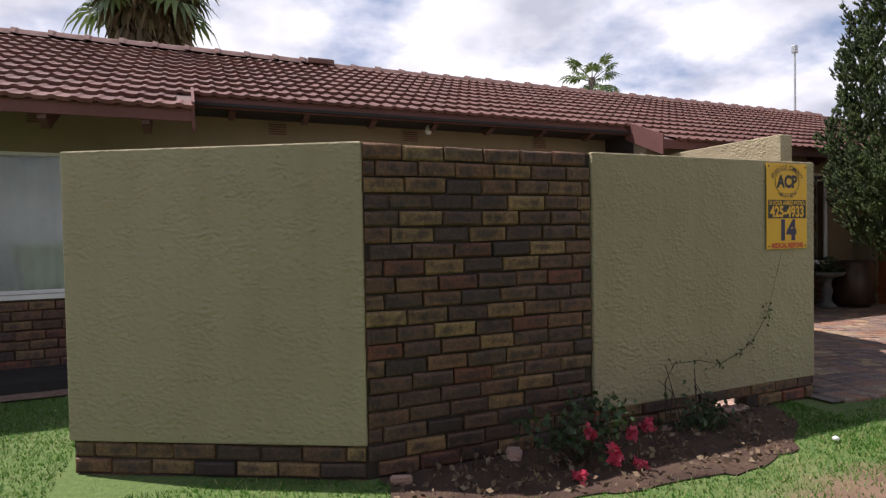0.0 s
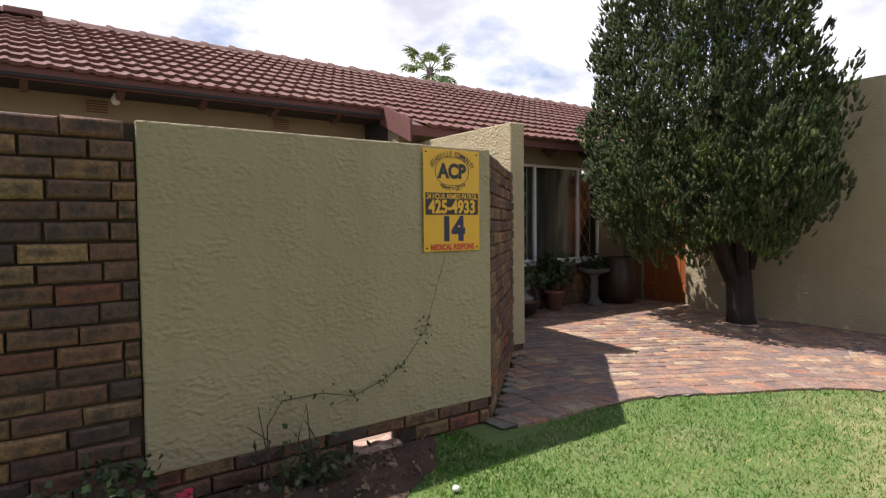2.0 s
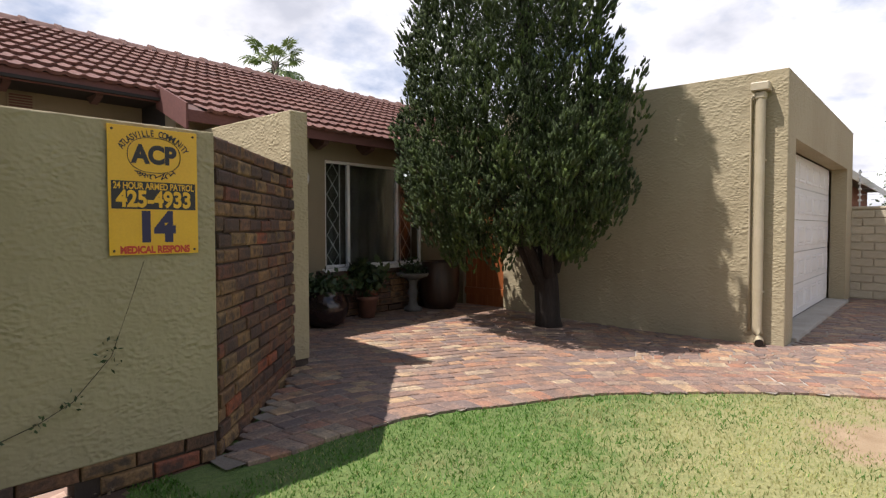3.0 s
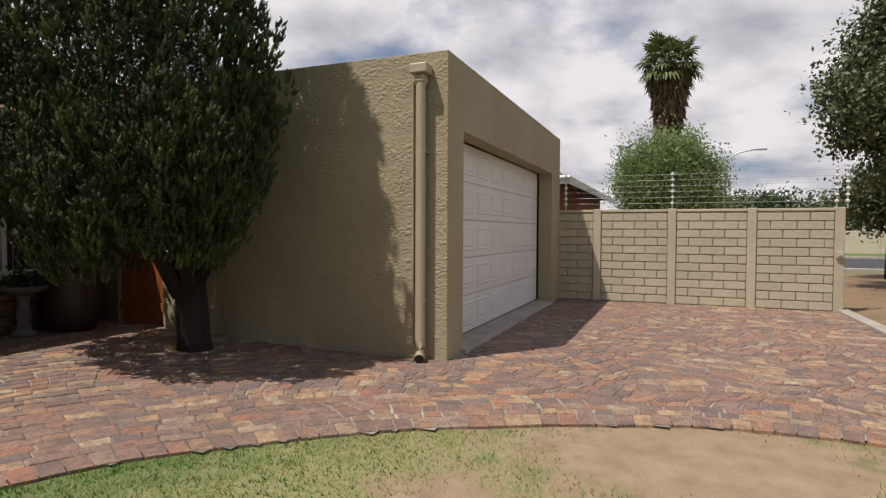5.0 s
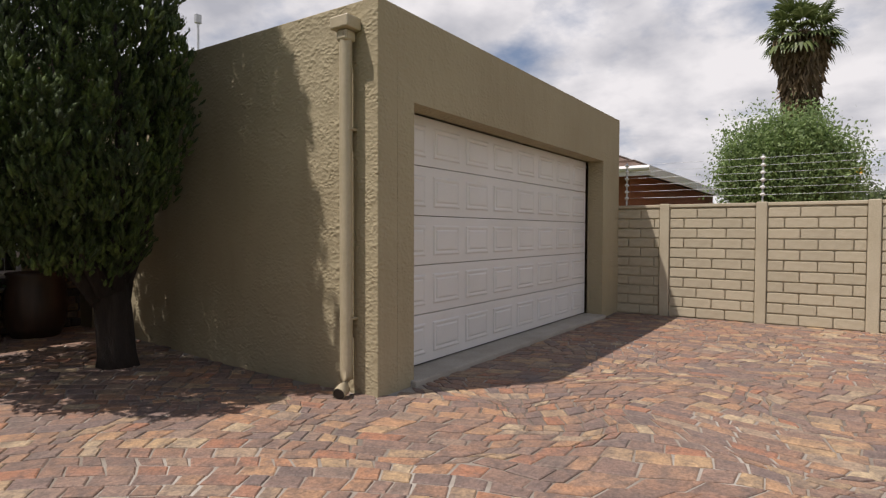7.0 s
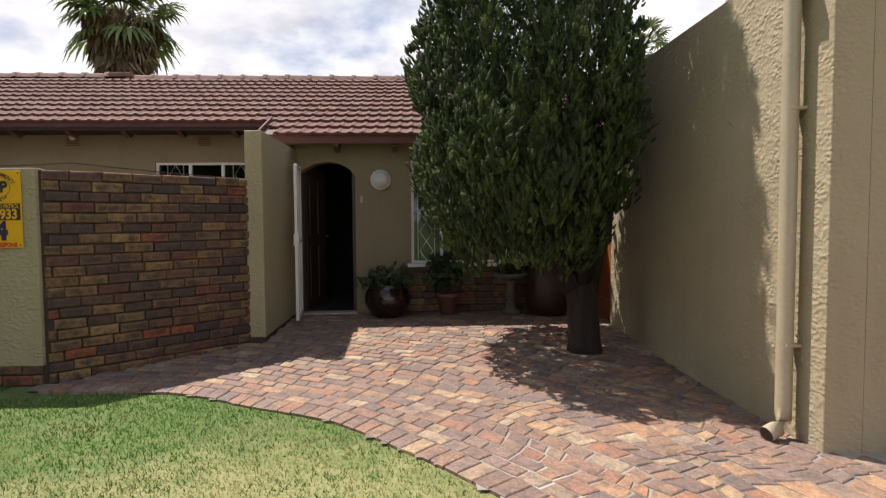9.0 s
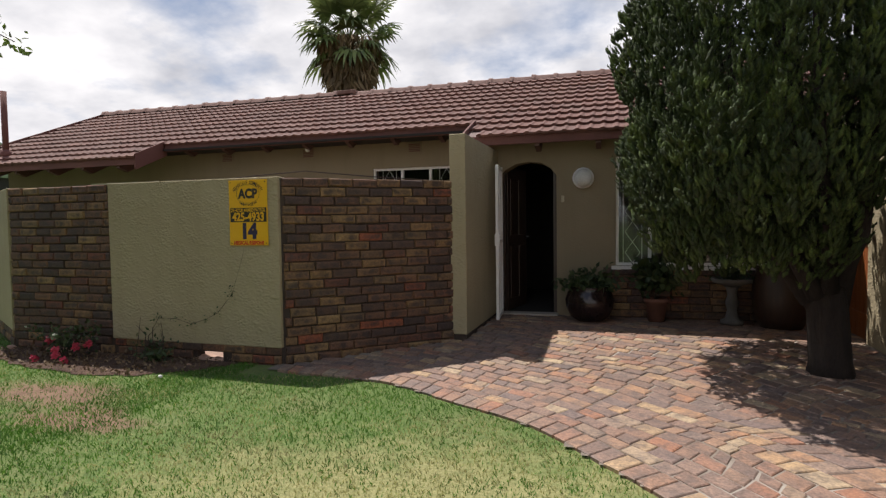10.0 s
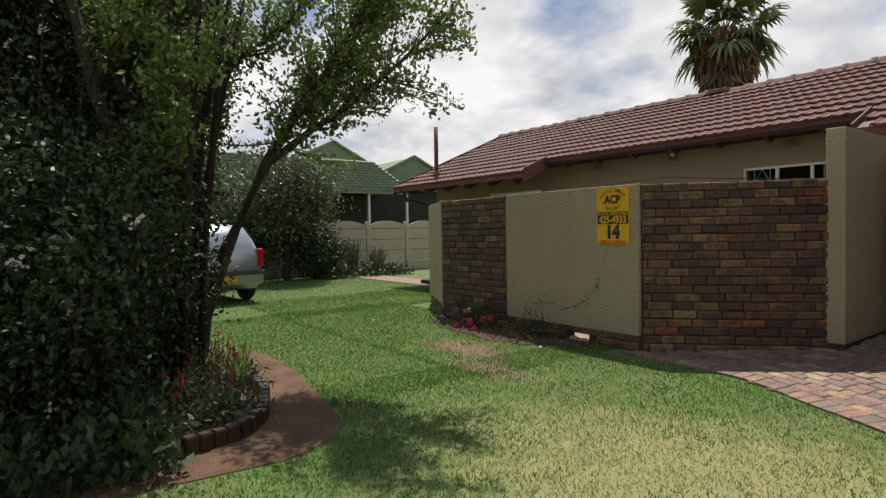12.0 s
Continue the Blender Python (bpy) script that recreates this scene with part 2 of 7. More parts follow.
# near-black colour that stands in for shade indoors and under the carport
SHADE_DARK = mottled("shade_dark", (0.02, 0.018, 0.016), (0.03, 0.026, 0.022), None, 0.9, 2, 40, 0)
GLAZE = mottled("glazed_pot", (0.014, 0.009, 0.010), (0.03, 0.016, 0.014), None, 0.18, 5, 50, 0.05)
TERRACOTTA = mottled("terracotta", (0.14, 0.06, 0.04), (0.20, 0.09, 0.06), None, 0.7, 8, 60, 0.2)
CURTAIN = mottled("net_curtain", (0.55, 0.54, 0.50), (0.66, 0.65, 0.61), None, 0.9, 3, 60, 0.1)
STEEL = mottled("galvanised_steel", (0.45, 0.46, 0.46), (0.55, 0.56, 0.56), None, 0.45, 6, 80, 0.1, metal=0.6)
GREENTILE = mottled("green_roof_tile", (0.15, 0.20, 0.12), (0.20, 0.25, 0.16), None, 0.75, 1.2, 40, 0.3)
YELLOW = mottled("sign_yellow", (0.74, 0.40, 0.004), (0.78, 0.44, 0.008), None, 0.4, 6, 80, 0.03, fine_amount=0.15)
INK = material("sign_black", (0.02, 0.016, 0.014), 0.5)
INK_BLUE = material("sign_blue", (0.02, 0.015, 0.06), 0.5)
INK_RED = material("sign_red", (0.55, 0.05, 0.012), 0.5)


def worn(nt, distance):
    """1 in the heart of a worn spot, 0 outside it."""
    mr = nt.nodes.new("ShaderNodeMapRange")
    mr.inputs[1].default_value, mr.inputs[2].default_value = 1.75, 1.25
    nt.links.new(distance, mr.inputs[0])
    return mr.outputs[0]


def ground_material():
    """Lawn soil with green and dry straw patches, bare sand near the drive."""
    m = material("lawn_ground", (0.1, 0.12, 0.04), 0.95)
    nt = m.node_tree
    b = nt.nodes["Principled BSDF"]
    v = coords(nt)
    green = ramp(nt, noise_fac(nt, v, 30, 4), [(0.3, (0.07, 0.12, 0.025)), (0.7, (0.13, 0.19, 0.045))])
    straw = ramp(nt, noise_fac(nt, v, 34, 4), [(0.3, (0.19, 0.16, 0.075)), (0.7, (0.29, 0.25, 0.13))])
    dry = ramp(nt, noise_fac(nt, v, 0.9, 5, 0.6), [(0.5, (0, 0, 0)), (0.75, (0.6, 0.6, 0.6))])
    col = mixed(nt, dry, green, straw)
    sand = ramp(nt, noise_fac(nt, v, 5, 5), [(0.3, (0.27, 0.185, 0.105)), (0.7, (0.38, 0.28, 0.17))])
    dirt = ramp(nt, noise_fac(nt, v, 6, 5), [(0.3, (0.15, 0.09, 0.055)), (0.7, (0.23, 0.15, 0.09))])
    dried = ramp(nt, noise_fac(nt, v, 38, 5), [(0.3, (0.19, 0.195, 0.07)), (0.7, (0.32, 0.3, 0.13))])
    for tone, cx, cy, rx, ry in ((dried, 6.1, 0.35, 2.1, 1.4), (sand, 7.42, -1.0, 1.15, 1.6), (sand, 6.45, 0.2, 0.55, 0.45), (dirt, 2.55, 1.62, 0.85, 0.36), (dirt, 3.3, 1.2, 0.6, 0.3)):
        mp = nt.nodes.new("ShaderNodeMapping")
        mp.inputs["Location"].default_value = (-cx / rx, -cy / ry, 0)
        mp.inputs["Scale"].default_value = (1 / rx, 1 / ry, 0)
        tc = nt.nodes.new("ShaderNodeTexCoord")
        nt.links.new(tc.outputs["Object"], mp.inputs[0])
        ln = nt.nodes.new("ShaderNodeVectorMath"); ln.operation = "LENGTH"
        nt.links.new(mp.outputs[0], ln.inputs[0])
        rag = nt.nodes.new("ShaderNodeMath"); rag.operation = "MULTIPLY_ADD"; rag.inputs[1].default_value = 1.5
        nt.links.new(noise_fac(nt, v, 4.5, 6, 0.65), rag.inputs[0]); nt.links.new(ln.outputs["Value"], rag.inputs[2])
        col = mixed(nt, ramp(nt, worn(nt, rag.outputs[0]), [(0.0, (0, 0, 0)), (1.0, (1, 1, 1))]), col, tone)
    nt.links.new(col, b.inputs["Base Color"])
    nt.links.new(bump(nt, noise_fac(nt, v, 70, 4), 0.7, 0.02), b.inputs["Normal"])
    return m


LAWN = ground_material()
BEDSOIL = mottled("bed_soil", (0.10, 0.052, 0.028), (0.18, 0.098, 0.052), None, 0.95, 4, 50, 0.9, 0.02)
BROWNTILE = mottled("brown_tile", (0.11, 0.07, 0.05), (0.16, 0.105, 0.075), None, 0.85, 4, 40, 0.4)
DIRT = mottled("worn_dirt", (0.17, 0.105, 0.065), (0.24, 0.155, 0.095), None, 0.95, 3, 60, 0.6, 0.01)
# darker copy of the net curtain; indoor shade is painted into its colour
DRAPE_SHADED = mottled("net_curtain_shaded", (0.10, 0.095, 0.085), (0.16, 0.15, 0.135), None, 0.9, 3, 60, 0.1)
YARD = mottled("yard_brick", (0.27, 0.175, 0.13), (0.36, 0.245, 0.185), None, 0.9, 2, 60, 0.4)
VERGE = mottled("dry_verge", (0.15, 0.10, 0.05), (0.26, 0.17, 0.09), (0.16, 0.125, 0.055), 0.95, 0.8, 30, 0.6, 0.02)
PINKSTONE = mottled("pink_stone", (0.42, 0.26, 0.19), (0.55, 0.38, 0.29), None, 0.9, 9, 70, 0.5)
SAND = mottled("bare_sand", (0.30, 0.205, 0.12), (0.38, 0.275, 0.17), (0.33, 0.26, 0.15), 0.95, 2.2, 60, 0.6, 0.01)


def leaf_material(name, c1, c2, c3, rough=0.55, trans=0.15):
    m = material(name, c1, rough)
    nt = m.node_tree
    b = nt.nodes["Principled BSDF"]
    rnd = nt.nodes.new("ShaderNodeNewGeometry").outputs["Random Per Island"]
    col = ramp(nt, rnd, [(0.0, c1), (0.5, c2), (1.0, c3)])
    patch = noise_fac(nt, coords(nt), 2.2, 4)
    col = mixed(nt, 1.0, col, ramp(nt, patch, [(0.3, (0.7, 0.72, 0.7)), (0.7, (1.2, 1.2, 1.1))]), "MULTIPLY")
    nt.links.new(col, b.inputs["Base Color"])
    b.inputs["Transmission Weight"].default_value = 0.0
    tr = nt.nodes.new("ShaderNodeBsdfTranslucent")
    nt.links.new(col, tr.inputs[0])
    ms = nt.nodes.new("ShaderNodeMixShader")
    ms.inputs[0].default_value = trans
    out = nt.nodes["Material Output"]
    nt.links.new(b.outputs[0], ms.inputs[1]); nt.links.new(tr.outputs[0], ms.inputs[2])
    nt.links.new(ms.outputs[0], out.inputs[0])
    return m


def conifer_material():
    """Scale leaves on solid sprays: deep green, fresher towards some tips, broken by fine relief."""
    m = material("conifer_scales", (0.04, 0.07, 0.015), 0.75)
    nt = m.node_tree
    b = nt.nodes["Principled BSDF"]
    rnd = nt.nodes.new("ShaderNodeNewGeometry").outputs["Random Per Island"]
    v = coords(nt)
    col = ramp(nt, noise_fac(nt, v, 3.6, 4, 0.6), [(0.3, (0.030, 0.050, 0.010)), (0.5, (0.058, 0.094, 0.014)), (0.66, (0.115, 0.168, 0.024)), (0.8, (0.19, 0.255, 0.036))])
    col = mixed(nt, 1.0, col, ramp(nt, rnd, [(0.0, (0.72, 0.72, 0.72)), (1.0, (1.2, 1.2, 1.2))]), "MULTIPLY")
    fine = noise_fac(nt, v, 60, 4, 0.7)
    col = mixed(nt, 1.0, col, ramp(nt, fine, [(0.34, (0.4, 0.42, 0.4)), (0.62, (1.15, 1.15, 1.1))]), "MULTIPLY")
    nt.links.new(col, b.inputs["Base Color"])
    nt.links.new(bump(nt, fine, 1.0, 0.03), b.inputs["Normal"])
    return m


CYPRESS = conifer_material()
BARK_DARK = mottled("dark_bark", (0.022, 0.016, 0.013), (0.042, 0.031, 0.024), None, 0.95, 6, 30, 0.9, 0.02, stretch=(3, 3, 0.7))
GRASS = leaf_material("grass_blade", (0.055, 0.155, 0.014), (0.082, 0.205, 0.021), (0.13, 0.255, 0.038), 0.6, 0.35)
STRAW = leaf_material("dry_grass_blade", (0.34, 0.33, 0.13), (0.44, 0.40, 0.18), (0.24, 0.30, 0.085), 0.7, 0.3)
LEAF = leaf_material("shrub_leaf", (0.022, 0.042, 0.014), (0.04, 0.068, 0.02), (0.07, 0.105, 0.035))
# bird bath concrete, darkened so the porch shadow sits in its colour
BATH_SHADED = mottled("shaded_bath_concrete", (0.10, 0.095, 0.085), (0.16, 0.15, 0.135), None, 0.9, 6, 60, 0.4)
LEAF_LIGHT = leaf_material("fresh_leaf", (0.10, 0.16, 0.03), (0.15, 0.22, 0.05), (0.21, 0.28, 0.08), 0.5, 0.35)
LEAF_GREY = leaf_material("olive_leaf", (0.06, 0.08, 0.035), (0.10, 0.125, 0.055), (0.16, 0.18, 0.085))
LEAF_OLIVE = leaf_material("dark_olive_leaf", (0.036, 0.052, 0.018), (0.065, 0.088, 0.028), (0.13, 0.155, 0.05), 0.5, 0.22)
LEAF_PEPPER = leaf_material("pepper_leaf", (0.17, 0.25, 0.085), (0.23, 0.32, 0.12), (0.30, 0.38, 0.17), 0.6, 0.45)
PALM_LEAF = leaf_material("palm_leaf", (0.08, 0.11, 0.036), (0.13, 0.165, 0.055), (0.185, 0.22, 0.085), 0.45, 0.25)
PALM_DRY = leaf_material("dry_palm_leaf", (0.15, 0.105, 0.06), (0.22, 0.155, 0.09), (0.28, 0.2, 0.12), 0.8, 0.1)
PETAL_PINK = leaf_material("pink_petal", (0.55, 0.04, 0.09), (0.65, 0.07, 0.14), (0.70, 0.13, 0.20), 0.6, 0.25)
PETAL_WHITE = leaf_material("white_petal", (0.60, 0.57, 0.55), (0.70, 0.67, 0.65), (0.72, 0.60, 0.60), 0.6, 0.25)
PETAL_RED = leaf_material("red_petal", (0.35, 0.02, 0.03), (0.45, 0.03, 0.04), (0.5, 0.05, 0.05), 0.6, 0.25)

# ---- mesh helpers ----


def mesh_of(name, bm, mat):
    me = bpy.data.meshes.new(name)
    bm.to_mesh(me)
    bm.free()
    for one in (mat if isinstance(mat, (list, tuple)) else [mat]):
        me.materials.append(one)
    return me


def part(name, bm, mat, parent=None, label="", smooth=False):
    ob = new(name, mesh_of(name, bm, mat))
    if smooth:
        for p in ob.data.polygons:
            p.use_smooth = True
    if parent is not None:
        ob.parent = parent
    if label:
        ob["label"] = label
    return ob


def group_at(name, x=0, y=0, z=0, rz=0.0):
    ob = new(name)
    ob.empty_display_size = 0.1
    ob.matrix_world = pose(x, y, z, 0, 0, rz)
    return ob


def add_box(bm, x0, x1, y0, y1, z0, z1, bevel=0.0):
    m = Matrix.LocRotScale(((x0 + x1) / 2, (y0 + y1) / 2, (z0 + z1) / 2), None, (abs(x1 - x0), abs(y1 - y0), abs(z1 - z0)))
    r = bmesh.ops.create_cube(bm, size=1.0, matrix=m)
    if bevel:
        edges = {e for v in r["verts"] for e in v.link_edges}
        bmesh.ops.bevel(bm, geom=list(edges), offset=bevel, segments=2, affect="EDGES", profile=0.5)
    return bm


def box(x0, x1, y0, y1, z0, z1, bevel=0.0):
    return add_box(bmesh.new(), x0, x1, y0, y1, z0, z1, bevel)


def add_tube(bm, pts, radii, sides=10, caps=True):
    """A tube along points with a radius at each."""
    pts = [Vector(p) for p in pts]
    if isinstance(radii, (int, float)):
        radii = [radii] * len(pts)
    rings = []
    for i, p in enumerate(pts):
        d = (pts[min(i + 1, len(pts) - 1)] - pts[max(i - 1, 0)]).normalized()
        ref = Vector((0, 0, 1)) if abs(d.z) < 0.9 else Vector((1, 0, 0))
        u = d.cross(ref).normalized()
        w = d.cross(u)
        rings.append([bm.verts.new(p + (u * math.cos(a) + w * math.sin(a)) * radii[i]) for a in [2 * math.pi * k / sides for k in range(sides)]])
    for a, b in zip(rings, rings[1:]):
        for k in range(sides):
            bm.faces.new((a[k], a[(k + 1) % sides], b[(k + 1) % sides], b[k]))
    if caps:
        bm.faces.new(list(reversed(rings[0])))
        bm.faces.new(rings[-1])
    return bm


def add_lathe(bm, profile, sides=24, centre=(0, 0, 0)):
    """A turned shape from (radius, height) pairs."""
    cx, cy, cz = centre
    rings = [[bm.verts.new((cx + r * math.cos(2 * math.pi * k / sides), cy + r * math.sin(2 * math.pi * k / sides), cz + h)) for k in range(sides)] for r, h in profile]
    for a, b in zip(rings, rings[1:]):
        for k in range(sides):
            bm.faces.new((a[k], a[(k + 1) % sides], b[(k + 1) % sides], b[k]))
    bm.faces.new(list(reversed(rings[0])))
    bm.faces.new(rings[-1])
    return bm


def prism(poly, z0, z1):
    """An upright prism over a plan polygon (counterclockwise)."""
    bm = bmesh.new()
    lo = [bm.verts.new((x, y, z0)) for x, y in poly]
    hi = [bm.verts.new((x, y, z1)) for x, y in poly]
    bm.faces.new(list(reversed(lo)))
    bm.faces.new(hi)
    for i in range(len(poly)):
        j = (i + 1) % len(poly)
        bm.faces.new((lo[i], lo[j], hi[j], hi[i]))
    return bm


def leaf_mesh(name, v, corners):
    """A mesh of loose faces from an array of their corners."""
    me = bpy.data.meshes.new(name)
    n = len(v) // corners
    me.vertices.add(len(v))
    me.vertices.foreach_set("co", np.ascontiguousarray(v, dtype=np.float32).ravel())
    me.loops.add(len(v))
    me.loops.foreach_set("vertex_index", np.arange(len(v), dtype=np.int32))
    me.polygons.add(n)
    me.polygons.foreach_set("loop_start", np.arange(n, dtype=np.int32) * corners)
    me.update(calc_edges=True)
    return me


def leaf_cloud(name, places, mat, parent, size, rng, label="", shape=1.0, up=0.0, kind=""):
    """Many small folded leaves at the given places, in one mesh."""
    n = len(places)
    p = np.asarray(places, float)
    d = rng.normal(size=(n, 3))
    d[:, 2] += up
    d /= np.linalg.norm(d, axis=1)[:, None]
    e = np.cross(d, rng.normal(size=(n, 3)))
    e /= np.linalg.norm(e, axis=1)[:, None] + 1e-9
    s = size * rng.uniform(0.6, 1.35, n)[:, None]
    nrm = np.cross(d, e)
    v = np.stack([p, p + d * s * 0.5 + e * s * 0.26 * shape + nrm * s * 0.08, p + d * s, p + d * s * 0.5 - e * s * 0.26 * shape + nrm * s * 0.08], 1).reshape(-1, 3)
    me = leaf_mesh(name, v, 4)
    me.materials.append(mat)
    ob = new(name, me)
    if parent is not None:
        ob.parent = parent
    if label:
        ob["label"] = label
    if kind:
        ob["kind"] = kind
    return ob


def smooth01(x):
    x = min(1.0, max(0.0, x))
    return x * x * (3 - 2 * x)


def floor_z(x, y):
    """The paving rises a little towards the house."""
    return 0.085 * smooth01((y - 2.4) / 2.6) * smooth01((x - 3.5) / 1.0)

# ---- ground ----


def ground_sheet():
    bm = bmesh.new()
    bmesh.ops.create_grid(bm, x_segments=60, y_segments=60, size=400)
    ob = part("ground", bm, LAWN)
    ob.location = (0, 0, -0.012)
    tagged(ob, "green lawn with dry straw patches around the house", "lawn", kind="structure")


ground_sheet()

CX, CY = 4.7, -1.0
EDGE = [(104, 3.75), (98, 3.63), (87, 3.55), (71.4, 3.29), (63, 3.25), (48.7, 3.1), (39, 3.07), (24.5, 3.06), (12.5, 3.14), (-2.9, 3.34), (-15.9, 3.47), (-26, 3.8), (-36, 4.4)]


def edge_radius(deg):
    """The radius at which the lawn ends and the paving begins, round the middle of the lawn."""
    for (a, ra), (b, rb) in zip(EDGE, EDGE[1:]):
        if b <= deg <= a:
            f = smooth01((a - deg) / (a - b)) * 0.5 + 0.5 * (a - deg) / (a - b)
            return ra + (rb - ra) * f
    return EDGE[0][1] if deg > 0 else EDGE[-1][1]


def paved(x, y):
    """True where the paving lies (the lawn's edge apart)."""
    if y > 5.66 or y < -3.02 or x > 14.4:
        return False
    if x > 9.02 and y > 1.13:
        return x < 9.32 and y > 4.62
    if x < 5.12:
        # in front of the screen wall's slanting leg
        if y > 2.78 + (x - 3.84) * 0.914 - 0.02 and x < 5.12:
            return False
    elif x < 5.28 and y > 3.98:
        return False
    return x > 3.87


def build_paving():
    slab = bmesh.new()
    cell = 0.1
    verts = {}
    def vert(i, j):
        if (i, j) not in verts:
            x, y = 3.6 + i * cell, -3.05 + j * cell
            verts[i, j] = slab.verts.new((x, y, floor_z(x, y) + 0.004))
        return verts[i, j]
    for i in range(110):
        for j in range(88):
            x, y = 3.6 + (i + 0.5) * cell, -3.05 + (j + 0.5) * cell
            r, deg = math.hypot(x - CX, y - CY), math.degrees(math.atan2(y - CY, x - CX))
            if r > edge_radius(deg) + 0.03 and (paved(x, y) or paved(x - 0.12, y) or (x < 3.95 and y < 2.83 and x > 3.82)):
                slab.faces.new((vert(i, j), vert(i + 1, j), vert(i + 1, j + 1), vert(i, j + 1)))
    base = part("paving", slab, JOINT)
    tagged(base, "driveway of mottled red and brown clinker pavers", "paving", kind="structure")
    rng = random.Random(5)

    def swirl(x, y):
        """The hand-laid field wanders in fans and swirls before the garage and by the garage wall."""
        r, deg = math.hypot(x - CX, y - CY), math.degrees(math.atan2(y - CY, x - CX))
        k = smooth01((r - edge_radius(deg) - 0.25) / 0.5) * (0.25 + 0.75 * smooth01((x - 6.8) / 1.6) * smooth01((3.4 - y) / 1.2))
        p = Vector((x * 0.95, y * 0.95, 0.0))
        return (x + k * (0.34 * noise.noise(p) + 0.10 * noise.noise(p * 2.7)), y + k * (0.34 * noise.noise(p + Vector((9, 4, 2))) + 0.10 * noise.noise(p * 2.7 + Vector((3, 8, 1)))))

    def place(deg, off):
        r = edge_radius(deg) + off
        x, y = CX + r * math.cos(radians(deg)), CY + r * math.sin(radians(deg))
        return swirl(x, y) if off > 0.21 else (x, y)

    stones = []
    row, off = 0, 0.0
    while off < 12:
        deep = 0.2 if row == 0 else rng.choice((0.115, 0.12, 0.11))
        deg = 104.0 - rng.uniform(0, 3)
        while deg > -36:
            r = edge_radius(deg) + off + deep / 2
            rough = row > 0 and deg < 48
            length = 0.115 if row == 0 else rng.choice((0.16, 0.12, 0.2, 0.1, 0.14, 0.18, 0.12) if rough else (0.205, 0.195, 0.18, 0.23, 0.15, 0.125, 0.215))
            step = math.degrees(length / r)
            corners = [place(deg, off), place(deg, off + deep), place(deg - step, off + deep), place(deg - step, off)]
            mx, my = sum(c[0] for c in corners) / 4, sum(c[1] for c in corners) / 4
            if paved(mx, my):
                stones.append((mx, my, corners, rough))
            deg -= step
        off += deep
        row += 1

    def stone(mx, my, corners, rough):
        """One worn stone about its middle: sides, a rounded arris and a slightly hollow top."""
        def ring(shrink, z, slack):
            out = []
            for x, y in corners:
                dx, dy = x - mx, y - my
                n = math.hypot(dx, dy) or 1.0
                k = max(0.3, 1 - shrink / n)
                out.append((dx * k + rng.uniform(-slack, slack), dy * k + rng.uniform(-slack, slack), z))
            return out
        gap = rng.uniform(0.006, 0.012) if rough else rng.uniform(0.004, 0.008)
        lift = rng.uniform(-0.002, 0.002)
        slack = 0.006 if rough else 0.0035
        state = ring(gap, 0.007 + lift, slack)
        low = [(x, y, -0.02) for x, y, z in state]
        top = [(x * 0.9, y * 0.9, 0.012 + lift) for x, y, z in state]
        faces = [(i, i + 4, (i + 1) % 4 + 4, (i + 1) % 4) for i in range(4)] + [(i + 4, i + 8, (i + 1) % 4 + 8, (i + 1) % 4 + 4) for i in range(4)] + [(8, 11, 10, 9)]
        return low + state + top, [tuple(reversed(f)) for f in faces]

    single = set(sorted(range(len(stones)), key=lambda i: math.hypot(stones[i][0] - 6.9, stones[i][1] - 1.3))[:290])
    vs, fs = [], []
    for i, (mx, my, corners, rough) in enumerate(stones):
        pts, faces = stone(mx, my, corners, rough)
        z = floor_z(mx, my)
        if i in single:
            me = bpy.data.meshes.new("paver")
            me.from_pydata(pts, [], faces)
            me.materials.append(PAVER)
            ob = new("paver", me)
            ob.parent = base
            ob.location = (mx, my, z)
        else:
            k = len(vs)
            vs += [(x + mx, y + my, h + z) for x, y, h in pts]
            fs += [tuple(k + q for q in f) for f in faces]
    me = bpy.data.meshes.new("paver_field")
    me.from_pydata(vs, [], fs)
    me.materials.append(PAVER_FIELD)
    ob = new("paver_field", me)
    ob.parent = base
    ob["kind"] = "stuff"


# ---- screen wall ----
COURSE, BRICK_L = 0.088, 0.235
TOP = 1.715


def brick_mesh(i, length=0.222, height=0.074):
    rng = random.Random(i * 7 + 1)
    bm = bmesh.new()
    def ring(s, y):
        return [bm.verts.new((sx * (length / 2 - s) + rng.uniform(-0.004, 0.004), y + rng.uniform(-0.0015, 0.0015), sz * (height / 2 - s) + rng.uniform(-0.003, 0.003))) for sx, sz in ((-1, -1), (1, -1), (1, 1), (-1, 1))]
    a, b, m, t = ring(0, 0.03), ring(0, -0.004), ring(0.004, -0.013), ring(0.013, -0.017)
    for lo, hi in ((a, b), (b, m), (m, t)):
        for k in range(4):
            bm.faces.new((lo[k], lo[(k + 1) % 4], hi[(k + 1) % 4], hi[k]))
    bm.faces.new(t)
    return mesh_of("brick", bm, BRICK)


BRICKS = [brick_mesh(i) for i in range(7)]
HALVES = [brick_mesh(20 + i, 0.105) for i in range(3)]


